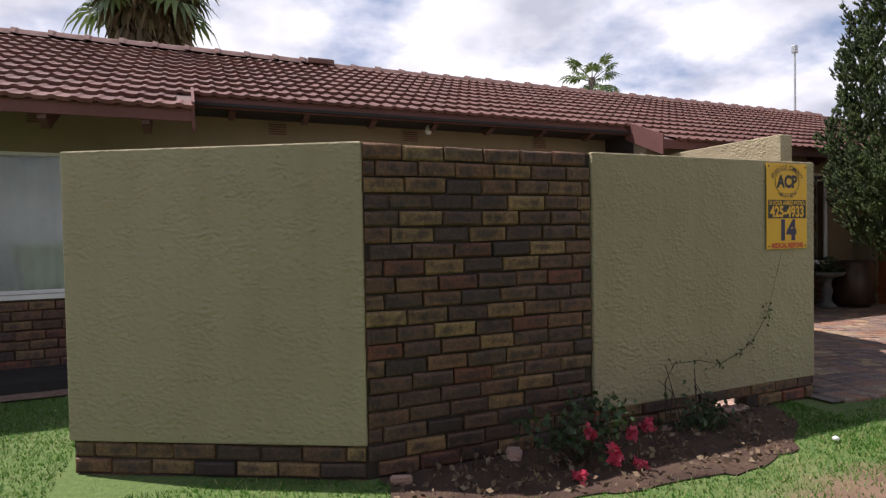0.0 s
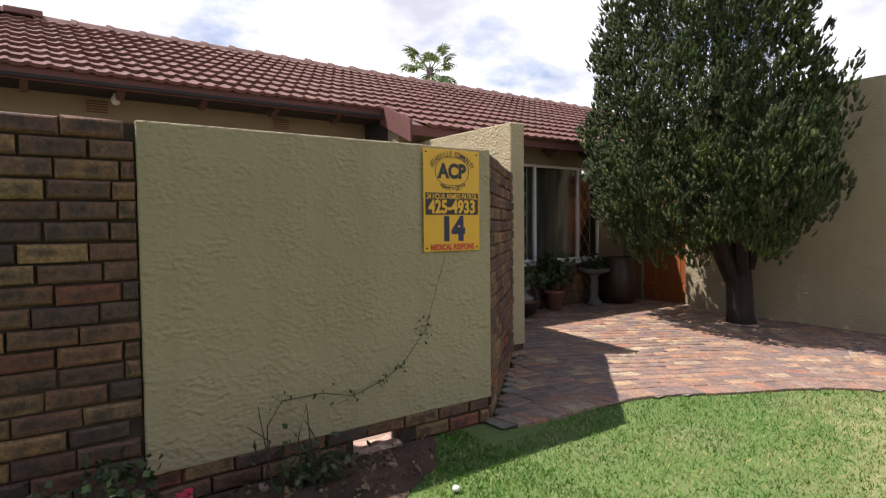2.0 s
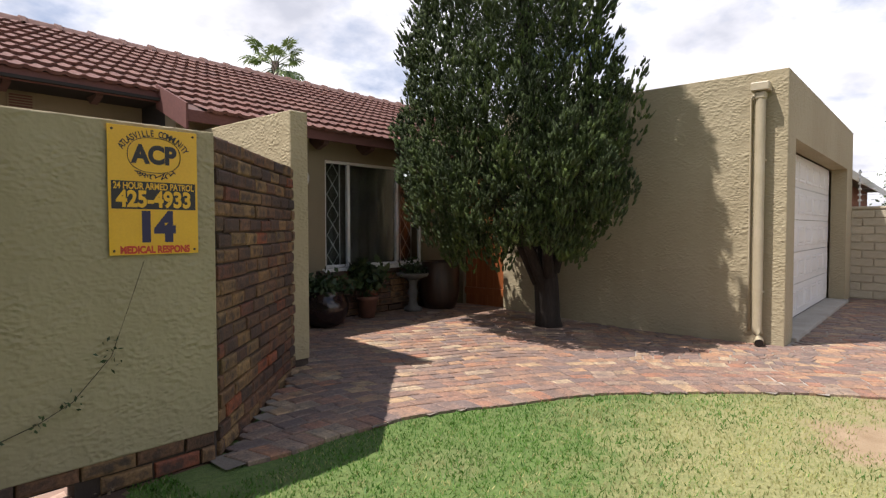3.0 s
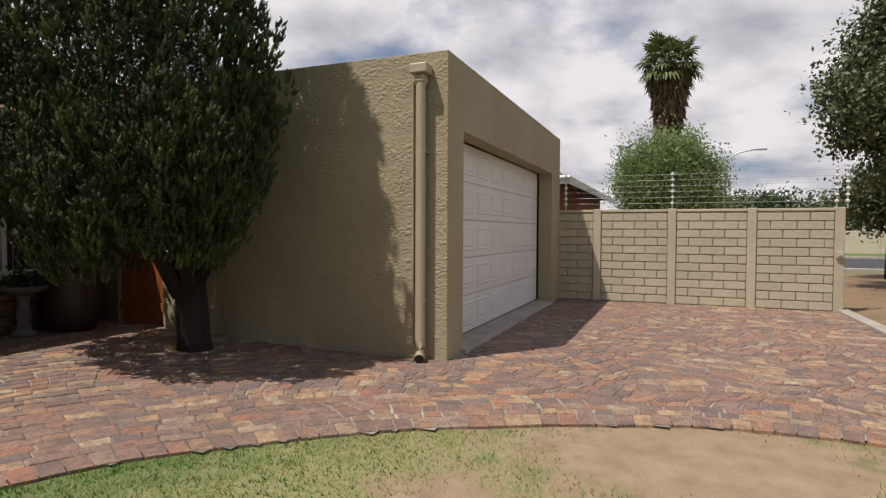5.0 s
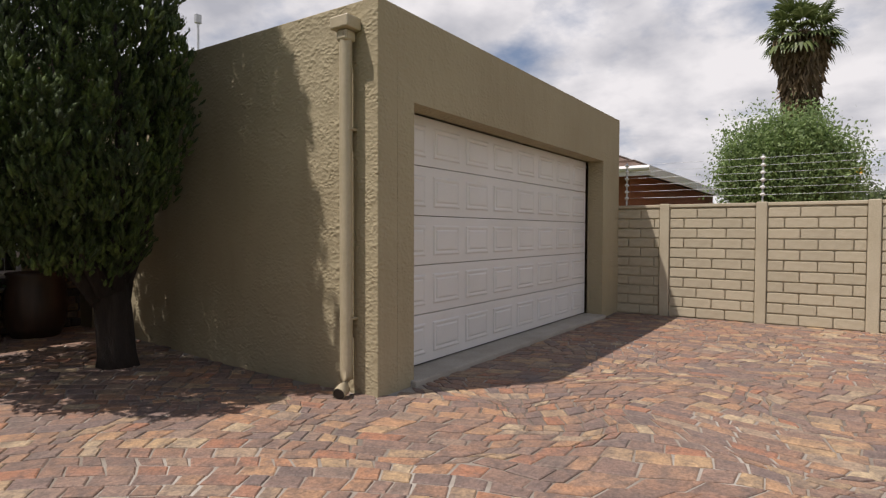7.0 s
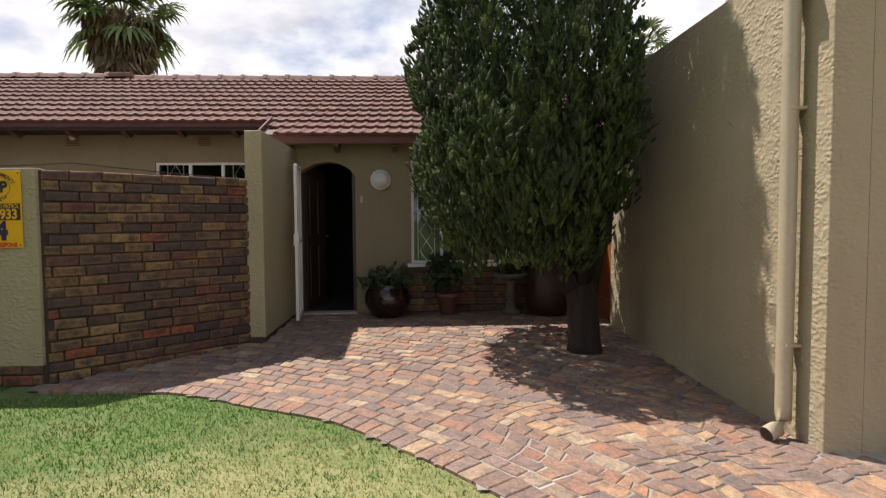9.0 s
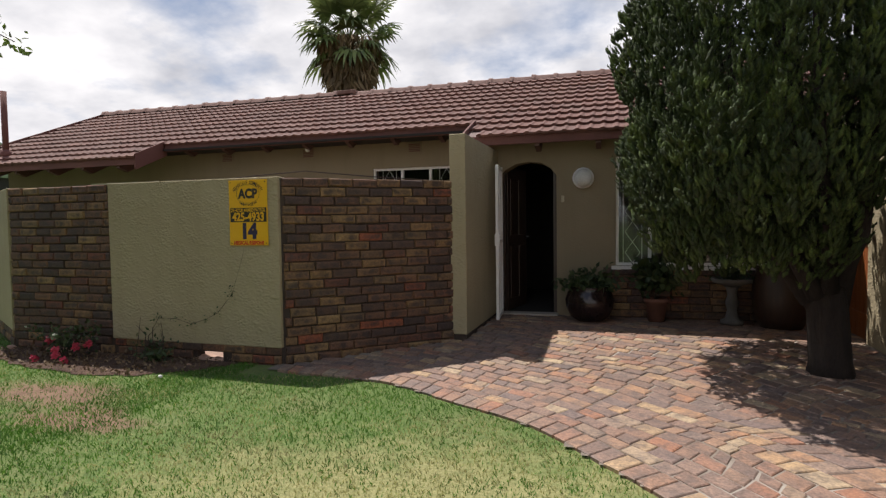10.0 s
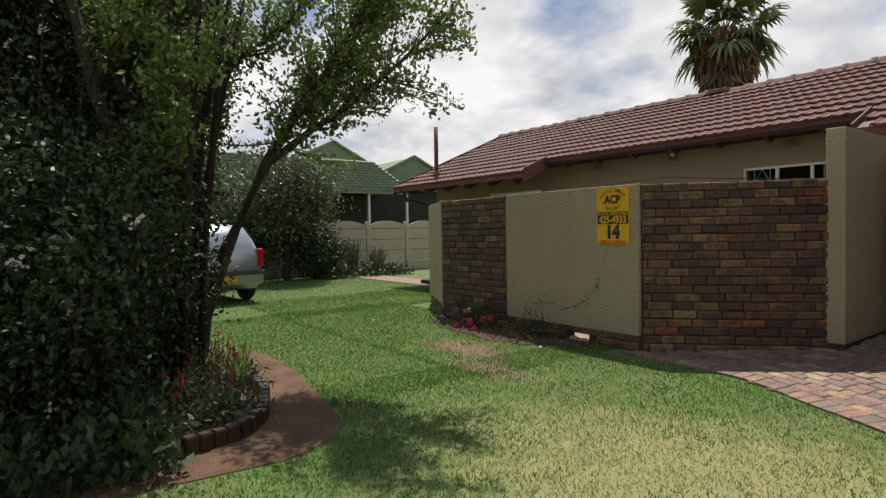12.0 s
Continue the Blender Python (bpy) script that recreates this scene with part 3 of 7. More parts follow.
def lay_bricks(parent, x0, x1, z0, z1, y=0.0, seed=1, skip=None):
    """Running bond on the parent's local front face between x0, x1 and z0, z1."""
    rng = random.Random(seed)
    rows = int(round((z1 - z0) / COURSE))
    pitch = (z1 - z0) / rows
    for r in range(rows):
        z = z0 + (r + 0.5) * pitch
        x = x0 + (-BRICK_L / 2 if (r + seed) % 2 else 0.0) + rng.uniform(-0.05, 0.05)
        while x < x1 - 0.03:
            long = BRICK_L * rng.choice((1, 1, 1, 0.96, 1.03, 0.9))
            a, b = max(x, x0), min(x + long, x1)
            x += long
            w = b - a
            if w < 0.05 or (skip and skip((a + b) / 2, z)):
                continue
            half = w < 0.15
            ob = new("brick", rng.choice(HALVES if half else BRICKS))
            ob.parent = parent
            ob.matrix_basis = Matrix.LocRotScale(((a + b) / 2, y + rng.uniform(-0.009, 0.004), z + rng.uniform(-0.003, 0.003)),
                                                 Euler((rng.uniform(-0.03, 0.03), rng.uniform(-0.014, 0.014), rng.uniform(-0.02, 0.02))),
                                                 ((w - 0.009) / (0.105 if half else 0.222), 1, (pitch - rng.uniform(0.006, 0.013)) / 0.074))


def wall_frame(name, a, b, label, gap=None):
    d = Vector((b[0] - a[0], b[1] - a[1]))
    length = d.length
    bm = bmesh.new()
    if gap:
        prof = [(0, -0.25), (gap[0], -0.25), (gap[0], gap[2]), (gap[1], gap[2]), (gap[1], -0.25), (length, -0.25), (length, TOP - 0.012), (0, TOP - 0.012)]
        fr = [bm.verts.new((x, 0.001, z)) for x, z in prof]
        bk = [bm.verts.new((x, 0.108, z)) for x, z in prof]
        bm.faces.new(fr)
        bm.faces.new(list(reversed(bk)))
        for i in range(len(prof)):
            j = (i + 1) % len(prof)
            bm.faces.new((fr[j], fr[i], bk[i], bk[j]))
        bmesh.ops.recalc_face_normals(bm, faces=bm.faces)
    else:
        add_box(bm, 0, length, 0.001, 0.108, -0.25, TOP - 0.012)
    ob = part(name, bm, MORTAR)
    ob.matrix_world = pose(a[0], a[1], 0, 0, 0, math.degrees(math.atan2(d.y, d.x)))
    tagged(ob, label, "wall", kind="structure")
    return ob, length


def plaster_panel(parent, x0, x1, z0, z1, back=0.126, front=-0.026):
    bm = box(x0, x1, front, back, z0, z1, 0.008)
    return part("plaster_panel", bm, PLASTER, parent)


DRAIN = (2.42, 2.72, 0.08)
WA, WB, WC, WD = (-0.935, 3.67), (0.47, 2.88), (3.84, 2.845), (5.14, 4.02)


def build_screen_wall():
    w, n = wall_frame("wall_screen_1", WA, WB, "olive-beige rough plastered screen wall on a clinker plinth")
    plaster_panel(w, -0.012, n + 0.004, 0.17, TOP + 0.003)
    lay_bricks(w, 0.0, n, -0.09, 0.165, 0.0, 3)
    w, n = wall_frame("wall_screen_2", WB, WC, "brown clinker brick screen wall with plastered panel", DRAIN)
    lay_bricks(w, 0.0, 1.402, -0.09, TOP, 0.0, 4)
    lay_bricks(w, 1.41, n, -0.09, 0.165, 0.0, 5, lambda x, z: DRAIN[0] < x < DRAIN[1] and z < DRAIN[2])
    plaster_panel(w, 1.405, n + 0.012, 0.155, TOP + 0.004)
    # added pale lump: its colour imitates the sunlit yard showing through the hole
    rubble = box(0.47 + DRAIN[0] + 0.004, 0.47 + DRAIN[1] - 0.004, 2.83, 2.985, -0.06, 0.012)
    bmesh.ops.subdivide_edges(rubble, edges=rubble.edges[:], cuts=4, use_grid_fill=True)
    for v in rubble.verts:
        v.co.z += 0.035 * noise.noise(v.co * 14.0) * (v.co.z > 0)
    tagged(part("rubble", rubble, PINKSTONE), "added pale pink lump standing in for sunlit ground behind the drain hole", "rubble")
    cap = bmesh.new()
    for i in range(6):
        add_box(cap, i * 0.235 + 0.004, i * 0.235 + 0.228, 0.0, 0.106, TOP - 0.011, TOP - 0.001)
    part("top_course", cap, BRICK, w)
    w, n = wall_frame("wall_screen_3", WC, WD, "brown clinker brick wall leg beside the porch")
    lay_bricks(w, 0.03, n, -0.09, TOP, 0.0, 6)
    cap = bmesh.new()
    for i in range(7):
        add_box(cap, i * 0.235 + 0.06, i * 0.235 + 0.285, 0.0, 0.106, TOP - 0.011, TOP - 0.001)
    part("top_course", cap, BRICK, w)
    pier = part("wall_pier", box(5.12, 5.29, 4.0, 5.664, 0.12, 2.19, 0.01), PLASTER)
    tagged(pier, "tall narrow plastered wing wall beside the front door", "wall", kind="structure")
    part("plinth", box(5.128, 5.282, 4.012, 5.66, -0.2, 0.119), MORTAR, pier, "dark brick plinth")


build_screen_wall()

# ---- house ----
PORCH_Y, MAIN_Y = 5.67, 6.45
SLOPE = 0.425
RIDGE_Y, RIDGE_Z = 9.0, 3.91
ROOF_L, ROOF_R = -4.75, 13.2
STEP_L, STEP_R = -0.3, 4.92


def roof_z(y):
    return RIDGE_Z - SLOPE * (RIDGE_Y - y)


def wall_with_openings(name, x0, x1, y0, y1, z0, z1, holes, mat, label):
    """A wall along x, cut by (x0, x1, z0, z1) holes, as blocks joined in one mesh."""
    bm = bmesh.new()
    xs = sorted({x0, x1, *[v for h in holes for v in h[:2]]})
    zs = sorted({z0, z1, *[v for h in holes for v in h[2:4]]})
    for a, b in zip(xs, xs[1:]):
        for c, d in zip(zs, zs[1:]):
            mx, mz = (a + b) / 2, (c + d) / 2
            if not any(h[0] < mx < h[1] and h[2] < mz < h[3] for h in holes):
                add_box(bm, a, b, y0, y1, c, d)
    bmesh.ops.remove_doubles(bm, verts=bm.verts, dist=0.0005)
    inner = [f for f in bm.faces if any(g is not f and (g.calc_center_median() - f.calc_center_median()).length < 1e-4 for v in f.verts for g in v.link_faces)]
    bmesh.ops.delete(bm, geom=inner, context="FACES")
    ob = part(name, bm, mat)
    tagged(ob, label, "wall", kind="structure")
    return ob


DOOR = (5.31, 6.03, 0.07, 1.86)
PWIN = (6.745, 8.48, 0.725, 2.06)
LWIN = (-2.45, -0.88, 0.76, 2.08)
HWIN = (3.17, 4.55, 1.2, 2.12)
MWIN = (1.1, 2.3, 1.45, 1.95)


def arch_head():
    """The wall above the door, with a flat pointed arch cut from below."""
    bm = bmesh.new()
    prof = [(5.31, 1.86), (5.38, 1.95), (5.52, 2.02), (5.68, 2.045), (5.84, 2.02), (5.96, 1.95), (6.03, 1.86), (6.03, 2.3), (5.31, 2.3)]
    fr = [bm.verts.new((x, PORCH_Y, z)) for x, z in prof]
    bk = [bm.verts.new((x, PORCH_Y + 0.23, z)) for x, z in prof]
    bm.faces.new(fr)
    bm.faces.new(list(reversed(bk)))
    for i in range(len(prof)):
        j = (i + 1) % len(prof)
        bm.faces.new((fr[j], fr[i], bk[i], bk[j]))
    bmesh.ops.recalc_face_normals(bm, faces=bm.faces)
    ob = part("wall_door_arch", bm, PLASTER_HOUSE)
    tagged(ob, "plastered arch over the front door", "wall", kind="structure")


def build_house_walls():
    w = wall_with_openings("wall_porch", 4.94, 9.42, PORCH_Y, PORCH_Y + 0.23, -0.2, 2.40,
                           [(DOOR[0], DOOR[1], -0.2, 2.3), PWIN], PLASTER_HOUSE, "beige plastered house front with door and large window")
    holder = part("brick_apron", box(6.60, 9.4, PORCH_Y - 0.03, PORCH_Y - 0.002, -0.1, 0.70), MORTAR, w, "clinker brick below the window")
    lay_bricks(holder, 6.6, 9.4, 0.02, 0.70, PORCH_Y - 0.034, 11)
    arch_head()
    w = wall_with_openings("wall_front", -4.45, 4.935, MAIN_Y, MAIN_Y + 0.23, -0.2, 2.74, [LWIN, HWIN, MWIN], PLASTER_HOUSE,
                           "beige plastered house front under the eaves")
    holder = part("brick_apron", box(-4.45, 0.0, MAIN_Y - 0.03, MAIN_Y - 0.002, -0.1, 0.70), MORTAR, w, "clinker brick below the window")
    lay_bricks(holder, -3.2, -0.3, -0.02, 0.70, MAIN_Y - 0.034, 12)
    for name, bm in (("wall_left", box(-4.45, -4.22, MAIN_Y + 0.231, 11.5, -0.2, 2.7)),
                     ("wall_back", box(-4.45, 12.8, 11.5, 11.73, -0.2, 2.72)),
                     ("wall_right", box(12.57, 12.8, 5.9, 11.49, -0.2, 2.45)),
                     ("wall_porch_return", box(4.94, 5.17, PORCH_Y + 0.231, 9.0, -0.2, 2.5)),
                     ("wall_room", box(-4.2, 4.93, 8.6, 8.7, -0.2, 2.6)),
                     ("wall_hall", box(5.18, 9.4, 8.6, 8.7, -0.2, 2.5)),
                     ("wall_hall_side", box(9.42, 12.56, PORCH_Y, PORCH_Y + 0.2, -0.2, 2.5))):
        # inner walls, floor and ceiling carry the indoor shade as near-black colour
        tagged(part(name, bm, SHADE_DARK if name in ("wall_room", "wall_hall", "wall_porch_return") else PLASTER_HOUSE), "plain plastered wall of the house", "wall", kind="structure")
    tagged(part("floor", box(-4.2, 9.4, PORCH_Y + 0.05, 8.6, -0.15, 0.09), SHADE_DARK), "floor inside the house, painted near-black for indoor shade", "floor", kind="structure")
    tagged(part("ceiling", box(-4.2, 12.5, PORCH_Y + 0.24, 8.6, 2.5, 2.53), SHADE_DARK), "ceiling inside the house, painted near-black for indoor shade", "ceiling", kind="structure")
    # gable triangle
    bm = bmesh.new()
    tri = [(MAIN_Y + 0.24, 2.701), (11.49, 2.701), (RIDGE_Y, RIDGE_Z - 0.12)]
    fr = [bm.verts.new((-4.45, y, z)) for y, z in tri]
    bk = [bm.verts.new((-4.25, y, z)) for y, z in tri]
    bm.faces.new(fr); bm.faces.new(list(reversed(bk)))
    for i in range(3):
        j = (i + 1) % 3
        bm.faces.new((fr[j], fr[i], bk[i], bk[j]))
    tagged(part("wall_gable", bm, PLASTER_HOUSE), "plastered gable end of the house", "wall", kind="structure")


build_house_walls()


def eave_y(x):
    return 6.0 if STEP_L < x < STEP_R else 5.35


def roof_tile_mesh(i):
    """One interlocking concrete tile: a flat pan with a raised roll, thick at the lower edge. x across, y up the slope."""
    rng = random.Random(i)
    w, l, t = 0.30, 0.37, 0.028
    prof = [(0.0, 0.002), (0.02, 0.014), (0.045, 0.016), (0.07, 0.003), (0.12, 0.0), (0.15, 0.002), (0.17, 0.014), (0.195, 0.016), (0.22, 0.003), (0.28, 0.0), (0.30, 0.003)]
    bm = bmesh.new()
    lo_top = [bm.verts.new((x, -0.02 + rng.uniform(-0.002, 0.002), z + t)) for x, z in prof]
    lo_bot = [bm.verts.new((x, -0.02, z - 0.004)) for x, z in prof]
    hi_top = [bm.verts.new((x, l - 0.02, z)) for x, z in prof]
    for k in range(len(prof) - 1):
        bm.faces.new((lo_top[k], lo_top[k + 1], hi_top[k + 1], hi_top[k]))
        bm.faces.new((lo_bot[k], lo_bot[k + 1], lo_top[k + 1], lo_top[k]))
    return mesh_of("roof_tile", bm, TILE)


def build_roof():
    ang = math.atan(SLOPE)
    house_roof = group_at("house_roof", 0, RIDGE_Y, 0)
    tagged(house_roof, "long low gable roof of red-brown concrete tiles", "roof", kind="structure")
    inv = Matrix.Translation((0, -RIDGE_Y, 0))
    def slab(name, x0, x1, y0, y1, mat=SOFFIT):
        bm = bmesh.new()
        top = [bm.verts.new((x, y, roof_z(y) - 0.02)) for x, y in ((x0, y0), (x1, y0), (x1, y1), (x0, y1))]
        bot = [bm.verts.new((v.co.x, v.co.y, v.co.z - 0.045)) for v in top]
        bm.faces.new(top); bm.faces.new(list(reversed(bot)))
        for k in range(4):
            bm.faces.new((top[(k + 1) % 4], top[k], bot[k], bot[(k + 1) % 4]))
        bm.transform(inv)
        return part(name, bm, mat, house_roof)
    slab("roof_deck", ROOF_L, ROOF_R, 6.02, RIDGE_Y)
    slab("roof_deck", ROOF_L, STEP_L, 5.37, 6.018)
    slab("roof_deck", STEP_R, ROOF_R, 5.37, 6.018)
    slab("roof_deck", STEP_L + 0.03, STEP_R - 0.03, 5.97, 6.018)
    bm = bmesh.new()
    q = [bm.verts.new(c) for c in ((ROOF_L, RIDGE_Y, RIDGE_Z), (ROOF_R, RIDGE_Y, RIDGE_Z), (ROOF_R, 12.3, RIDGE_Z - SLOPE * 3.3), (ROOF_L, 12.3, RIDGE_Z - SLOPE * 3.3))]
    bm.faces.new(q)
    bmesh.ops.solidify(bm, geom=bm.faces[:], thickness=0.05)
    bm.transform(inv)
    part("back_slope", bm, TILE_FIELD, house_roof)
    # fascias and the slanting barge boards at the steps
    def fascia(x0, x1, y):
        part("fascia", box(x0, x1, y - RIDGE_Y, y + 0.022 - RIDGE_Y, roof_z(y) - 0.125, roof_z(y) - 0.012, 0.003), FASCIA, house_roof)
    fascia(ROOF_L, STEP_L, 5.352)
    fascia(STEP_L + 0.025, STEP_R - 0.025, 5.945)
    fascia(STEP_R, ROOF_R, 5.352)
    def barge(x, y0, y1):
        bm = bmesh.new()
        a = [(y0, roof_z(y0) - 0.2), (y1, roof_z(y1) - 0.2), (y1, roof_z(y1) + 0.045), (y0, roof_z(y0) + 0.045)]
        f = [bm.verts.new((x - 0.012, y, z)) for y, z in a]
        b = [bm.verts.new((x + 0.012, y, z)) for y, z in a]
        bm.faces.new(f); bm.faces.new(list(reversed(b)))
        for k in range(4):
            bm.faces.new((f[(k + 1) % 4], f[k], b[k], b[(k + 1) % 4]))
        bm.transform(inv)
        part("barge_board", bm, FASCIA, house_roof)
    barge(STEP_L + 0.013, 5.35, 6.0)
    barge(STEP_R - 0.013, 5.35, 6.0)
    barge(ROOF_L - 0.013, 5.35, RIDGE_Y)
    # rafter ends
    x = ROOF_L + 0.5
    while x < 9.0:
        y0 = eave_y(x) + 0.03
        yw = PORCH_Y if x > 4.94 else MAIN_Y
        if abs(x - STEP_L) > 0.12 and abs(x - STEP_R) > 0.12 and not 5.05 < x < 5.4:
            bm = bmesh.new()
            a = [(y0, roof_z(y0) - 0.075), (y0, roof_z(y0) - 0.17), (y0 + 0.16, roof_z(y0) - 0.225), (yw - 0.002, roof_z(yw) - 0.25), (yw - 0.002, roof_z(yw) - 0.07)]
            f = [bm.verts.new((x - 0.03, y, z)) for y, z in a]
            b = [bm.verts.new((x + 0.03, y, z)) for y, z in a]
            bm.faces.new(f); bm.faces.new(list(reversed(b)))
            for k in range(5):
                bm.faces.new((f[(k + 1) % 5], f[k], b[k], b[(k + 1) % 5]))
            bm.transform(inv)
            part("rafter", bm, SOFFIT, house_roof)
        x += 0.72
    # tiles
    meshes = [roof_tile_mesh(i) for i in range(4)]
    rng = random.Random(9)
    gauge = 0.325
    n_rows = int((RIDGE_Y - 5.33) / math.cos(ang) / gauge) + 1
    spots = []
    for r in range(n_rows):
        up = r * gauge
        y = 5.34 + up * math.cos(ang)
        if y > RIDGE_Y - 0.1:
            break
        cols = int((ROOF_R - ROOF_L) / 0.298)
        for c in range(cols):
            x = ROOF_L + c * 0.298 + (0.149 if r % 2 else 0)
            if y < 5.9 and STEP_L - 0.12 < x + 0.15 < STEP_R + 0.12:
                continue
            spots.append((x, y))
    near = set(sorted(range(len(spots)), key=lambda i: math.hypot((spots[i][0] - 5.0) * 0.6, spots[i][1] - 5.3))[:280])
    vs, fs = [], []
    for i, (x, y) in enumerate(spots):
        m = inv @ Matrix.LocRotScale((x, y, roof_z(y) - 0.012), Euler((ang - 0.03 + rng.uniform(-0.006, 0.006), rng.uniform(-0.01, 0.01), rng.uniform(-0.008, 0.008))), None)
        me = meshes[rng.randrange(4)]
        if i in near:
            ob = new("roof_tile", me)
            ob.parent = house_roof
            ob.matrix_basis = m
        else:
            k = len(vs)
            vs += [tuple(m @ v.co) for v in me.vertices]
            fs += [tuple(k + q for q in p.vertices) for p in me.polygons]
    me = bpy.data.meshes.new("tile_field")
    me.from_pydata(vs, [], fs)
    me.materials.append(TILE_FIELD)
    ob = new("tile_field", me)
    ob.parent = house_roof
    ob["kind"] = "stuff"
    # ridge caps
    bm = bmesh.new()
    prof = [(-0.14, -0.085), (-0.085, -0.012), (0.0, 0.016), (0.085, -0.012), (0.14, -0.085)]
    a = [bm.verts.new((0, y * 1.12, z * 1.1 + 0.018)) for y, z in prof]
    a2 = [bm.verts.new((0.055, y * 1.1, z * 1.1 + 0.014)) for y, z in prof]
    b0 = [bm.verts.new((0.085, y, z)) for y, z in prof]
    b = [bm.verts.new((0.43, y * 0.9, z - 0.006)) for y, z in prof]
    for lo, hi in ((a, a2), (a2, b0), (b0, b)):
        for k in range(4):
            bm.faces.new((lo[k], hi[k], hi[k + 1], lo[k + 1]))
    bm.faces.new(list(a))
    cap = mesh_of("ridge_cap", bm, RIDGE)
    x = ROOF_L
    while x < ROOF_R - 0.2:
        ob = new("ridge_cap", cap)
        ob.parent = house_roof
        ob.matrix_basis = Matrix.LocRotScale((x, 0, RIDGE_Z + 0.025 + (0.03 if x < 1.4 else 0.0) + rng.uniform(-0.006, 0.006)), Euler((0, rng.uniform(-0.01, 0.01), 0)), None)
        x += 0.40
    part("ridge_end", box(1.35, 1.75, -0.16, 0.1, RIDGE_Z - 0.03, RIDGE_Z + 0.05, 0.015), RIDGE, house_roof, "pale mortared ridge end")


build_roof()

# ---- garage ----
GX0, GX1, GY0, GY1, GZ = 9.02, 14.40, 1.15, 4.62, 2.82
GO = (9.44, 13.72, 2.16)


def build_garage():
    side = part("wall_garage_side", box(GX0, GX0 + 0.22, GY0, GY1, -0.2, GZ, 0.008), PLASTER_GARAGE)
    tagged(side, "rough beige plastered side wall of the garage", "wall", kind="structure")
    front = wall_with_openings("wall_garage_front", GX0 + 0.221, GX1, GY0 + 0.003, GY0 + 0.22, -0.2, GZ - 0.002, [(GO[0], GO[1], -0.2, GO[2])], PLASTER_GARAGE,
                               "smoother beige plastered garage front with a wide door opening")
    for name, bm in (("wall_garage_far", box(GX1 - 0.22, GX1, GY0 + 0.221, GY1, -0.2, GZ - 0.004)),
                     ("wall_garage_back", box(GX0 + 0.221, GX1 - 0.221, GY1 - 0.2, GY1, -0.2, GZ - 0.004)),):
        tagged(part(name, bm, PLASTER_GARAGE), "beige plastered garage wall", "wall", kind="structure")
    tagged(part("roof_garage", box(GX0 + 0.222, GX1 - 0.222, GY0 + 0.222, GY1 - 0.202, GZ - 0.25, GZ - 0.15), CONCRETE), "flat garage roof behind a parapet", "roof", kind="structure")
    tagged(part("door_sill", box(GO[0] - 0.04, GO[1] + 0.02, GY0 - 0.05, GY0 + 0.4, -0.1, 0.05, 0.012), CONCRETE), "pale concrete sill before the garage door", "sill", kind="structure")


build_garage()

# ---- openings: windows, doors ----


def text_mesh(name, body, size, mat, parent, x, y, z=0.0, turn=0.0, align="CENTER", stretch=1.0, weight=0.0):
    cu = bpy.data.curves.new(name, "FONT")
    cu.body, cu.size, cu.align_x, cu.align_y, cu.offset = body, size, align, "CENTER", weight
    tmp = bpy.data.objects.new(name, cu)
    scene.collection.objects.link(tmp)
    bpy.context.view_layer.update()
    me = bpy.data.meshes.new_from_object(tmp.evaluated_get(bpy.context.evaluated_depsgraph_get()))
    bpy.data.objects.remove(tmp)
    bpy.data.curves.remove(cu)
    me.materials.clear()
    me.materials.append(mat)
    ob = new(name, me)
    ob.parent = parent
    ob.matrix_basis = Matrix.LocRotScale((x, y, z), Euler((0, 0, turn)), (stretch, 1, 1))
    return ob


def glass_material():
    m = material("window_glass", (0.9, 0.95, 0.95), 0.03)
    b = m.node_tree.nodes["Principled BSDF"]
    b.inputs["Transmission Weight"].default_value = 1.0
    b.inputs["IOR"].default_value = 1.45
    return m


GLASS = glass_material()


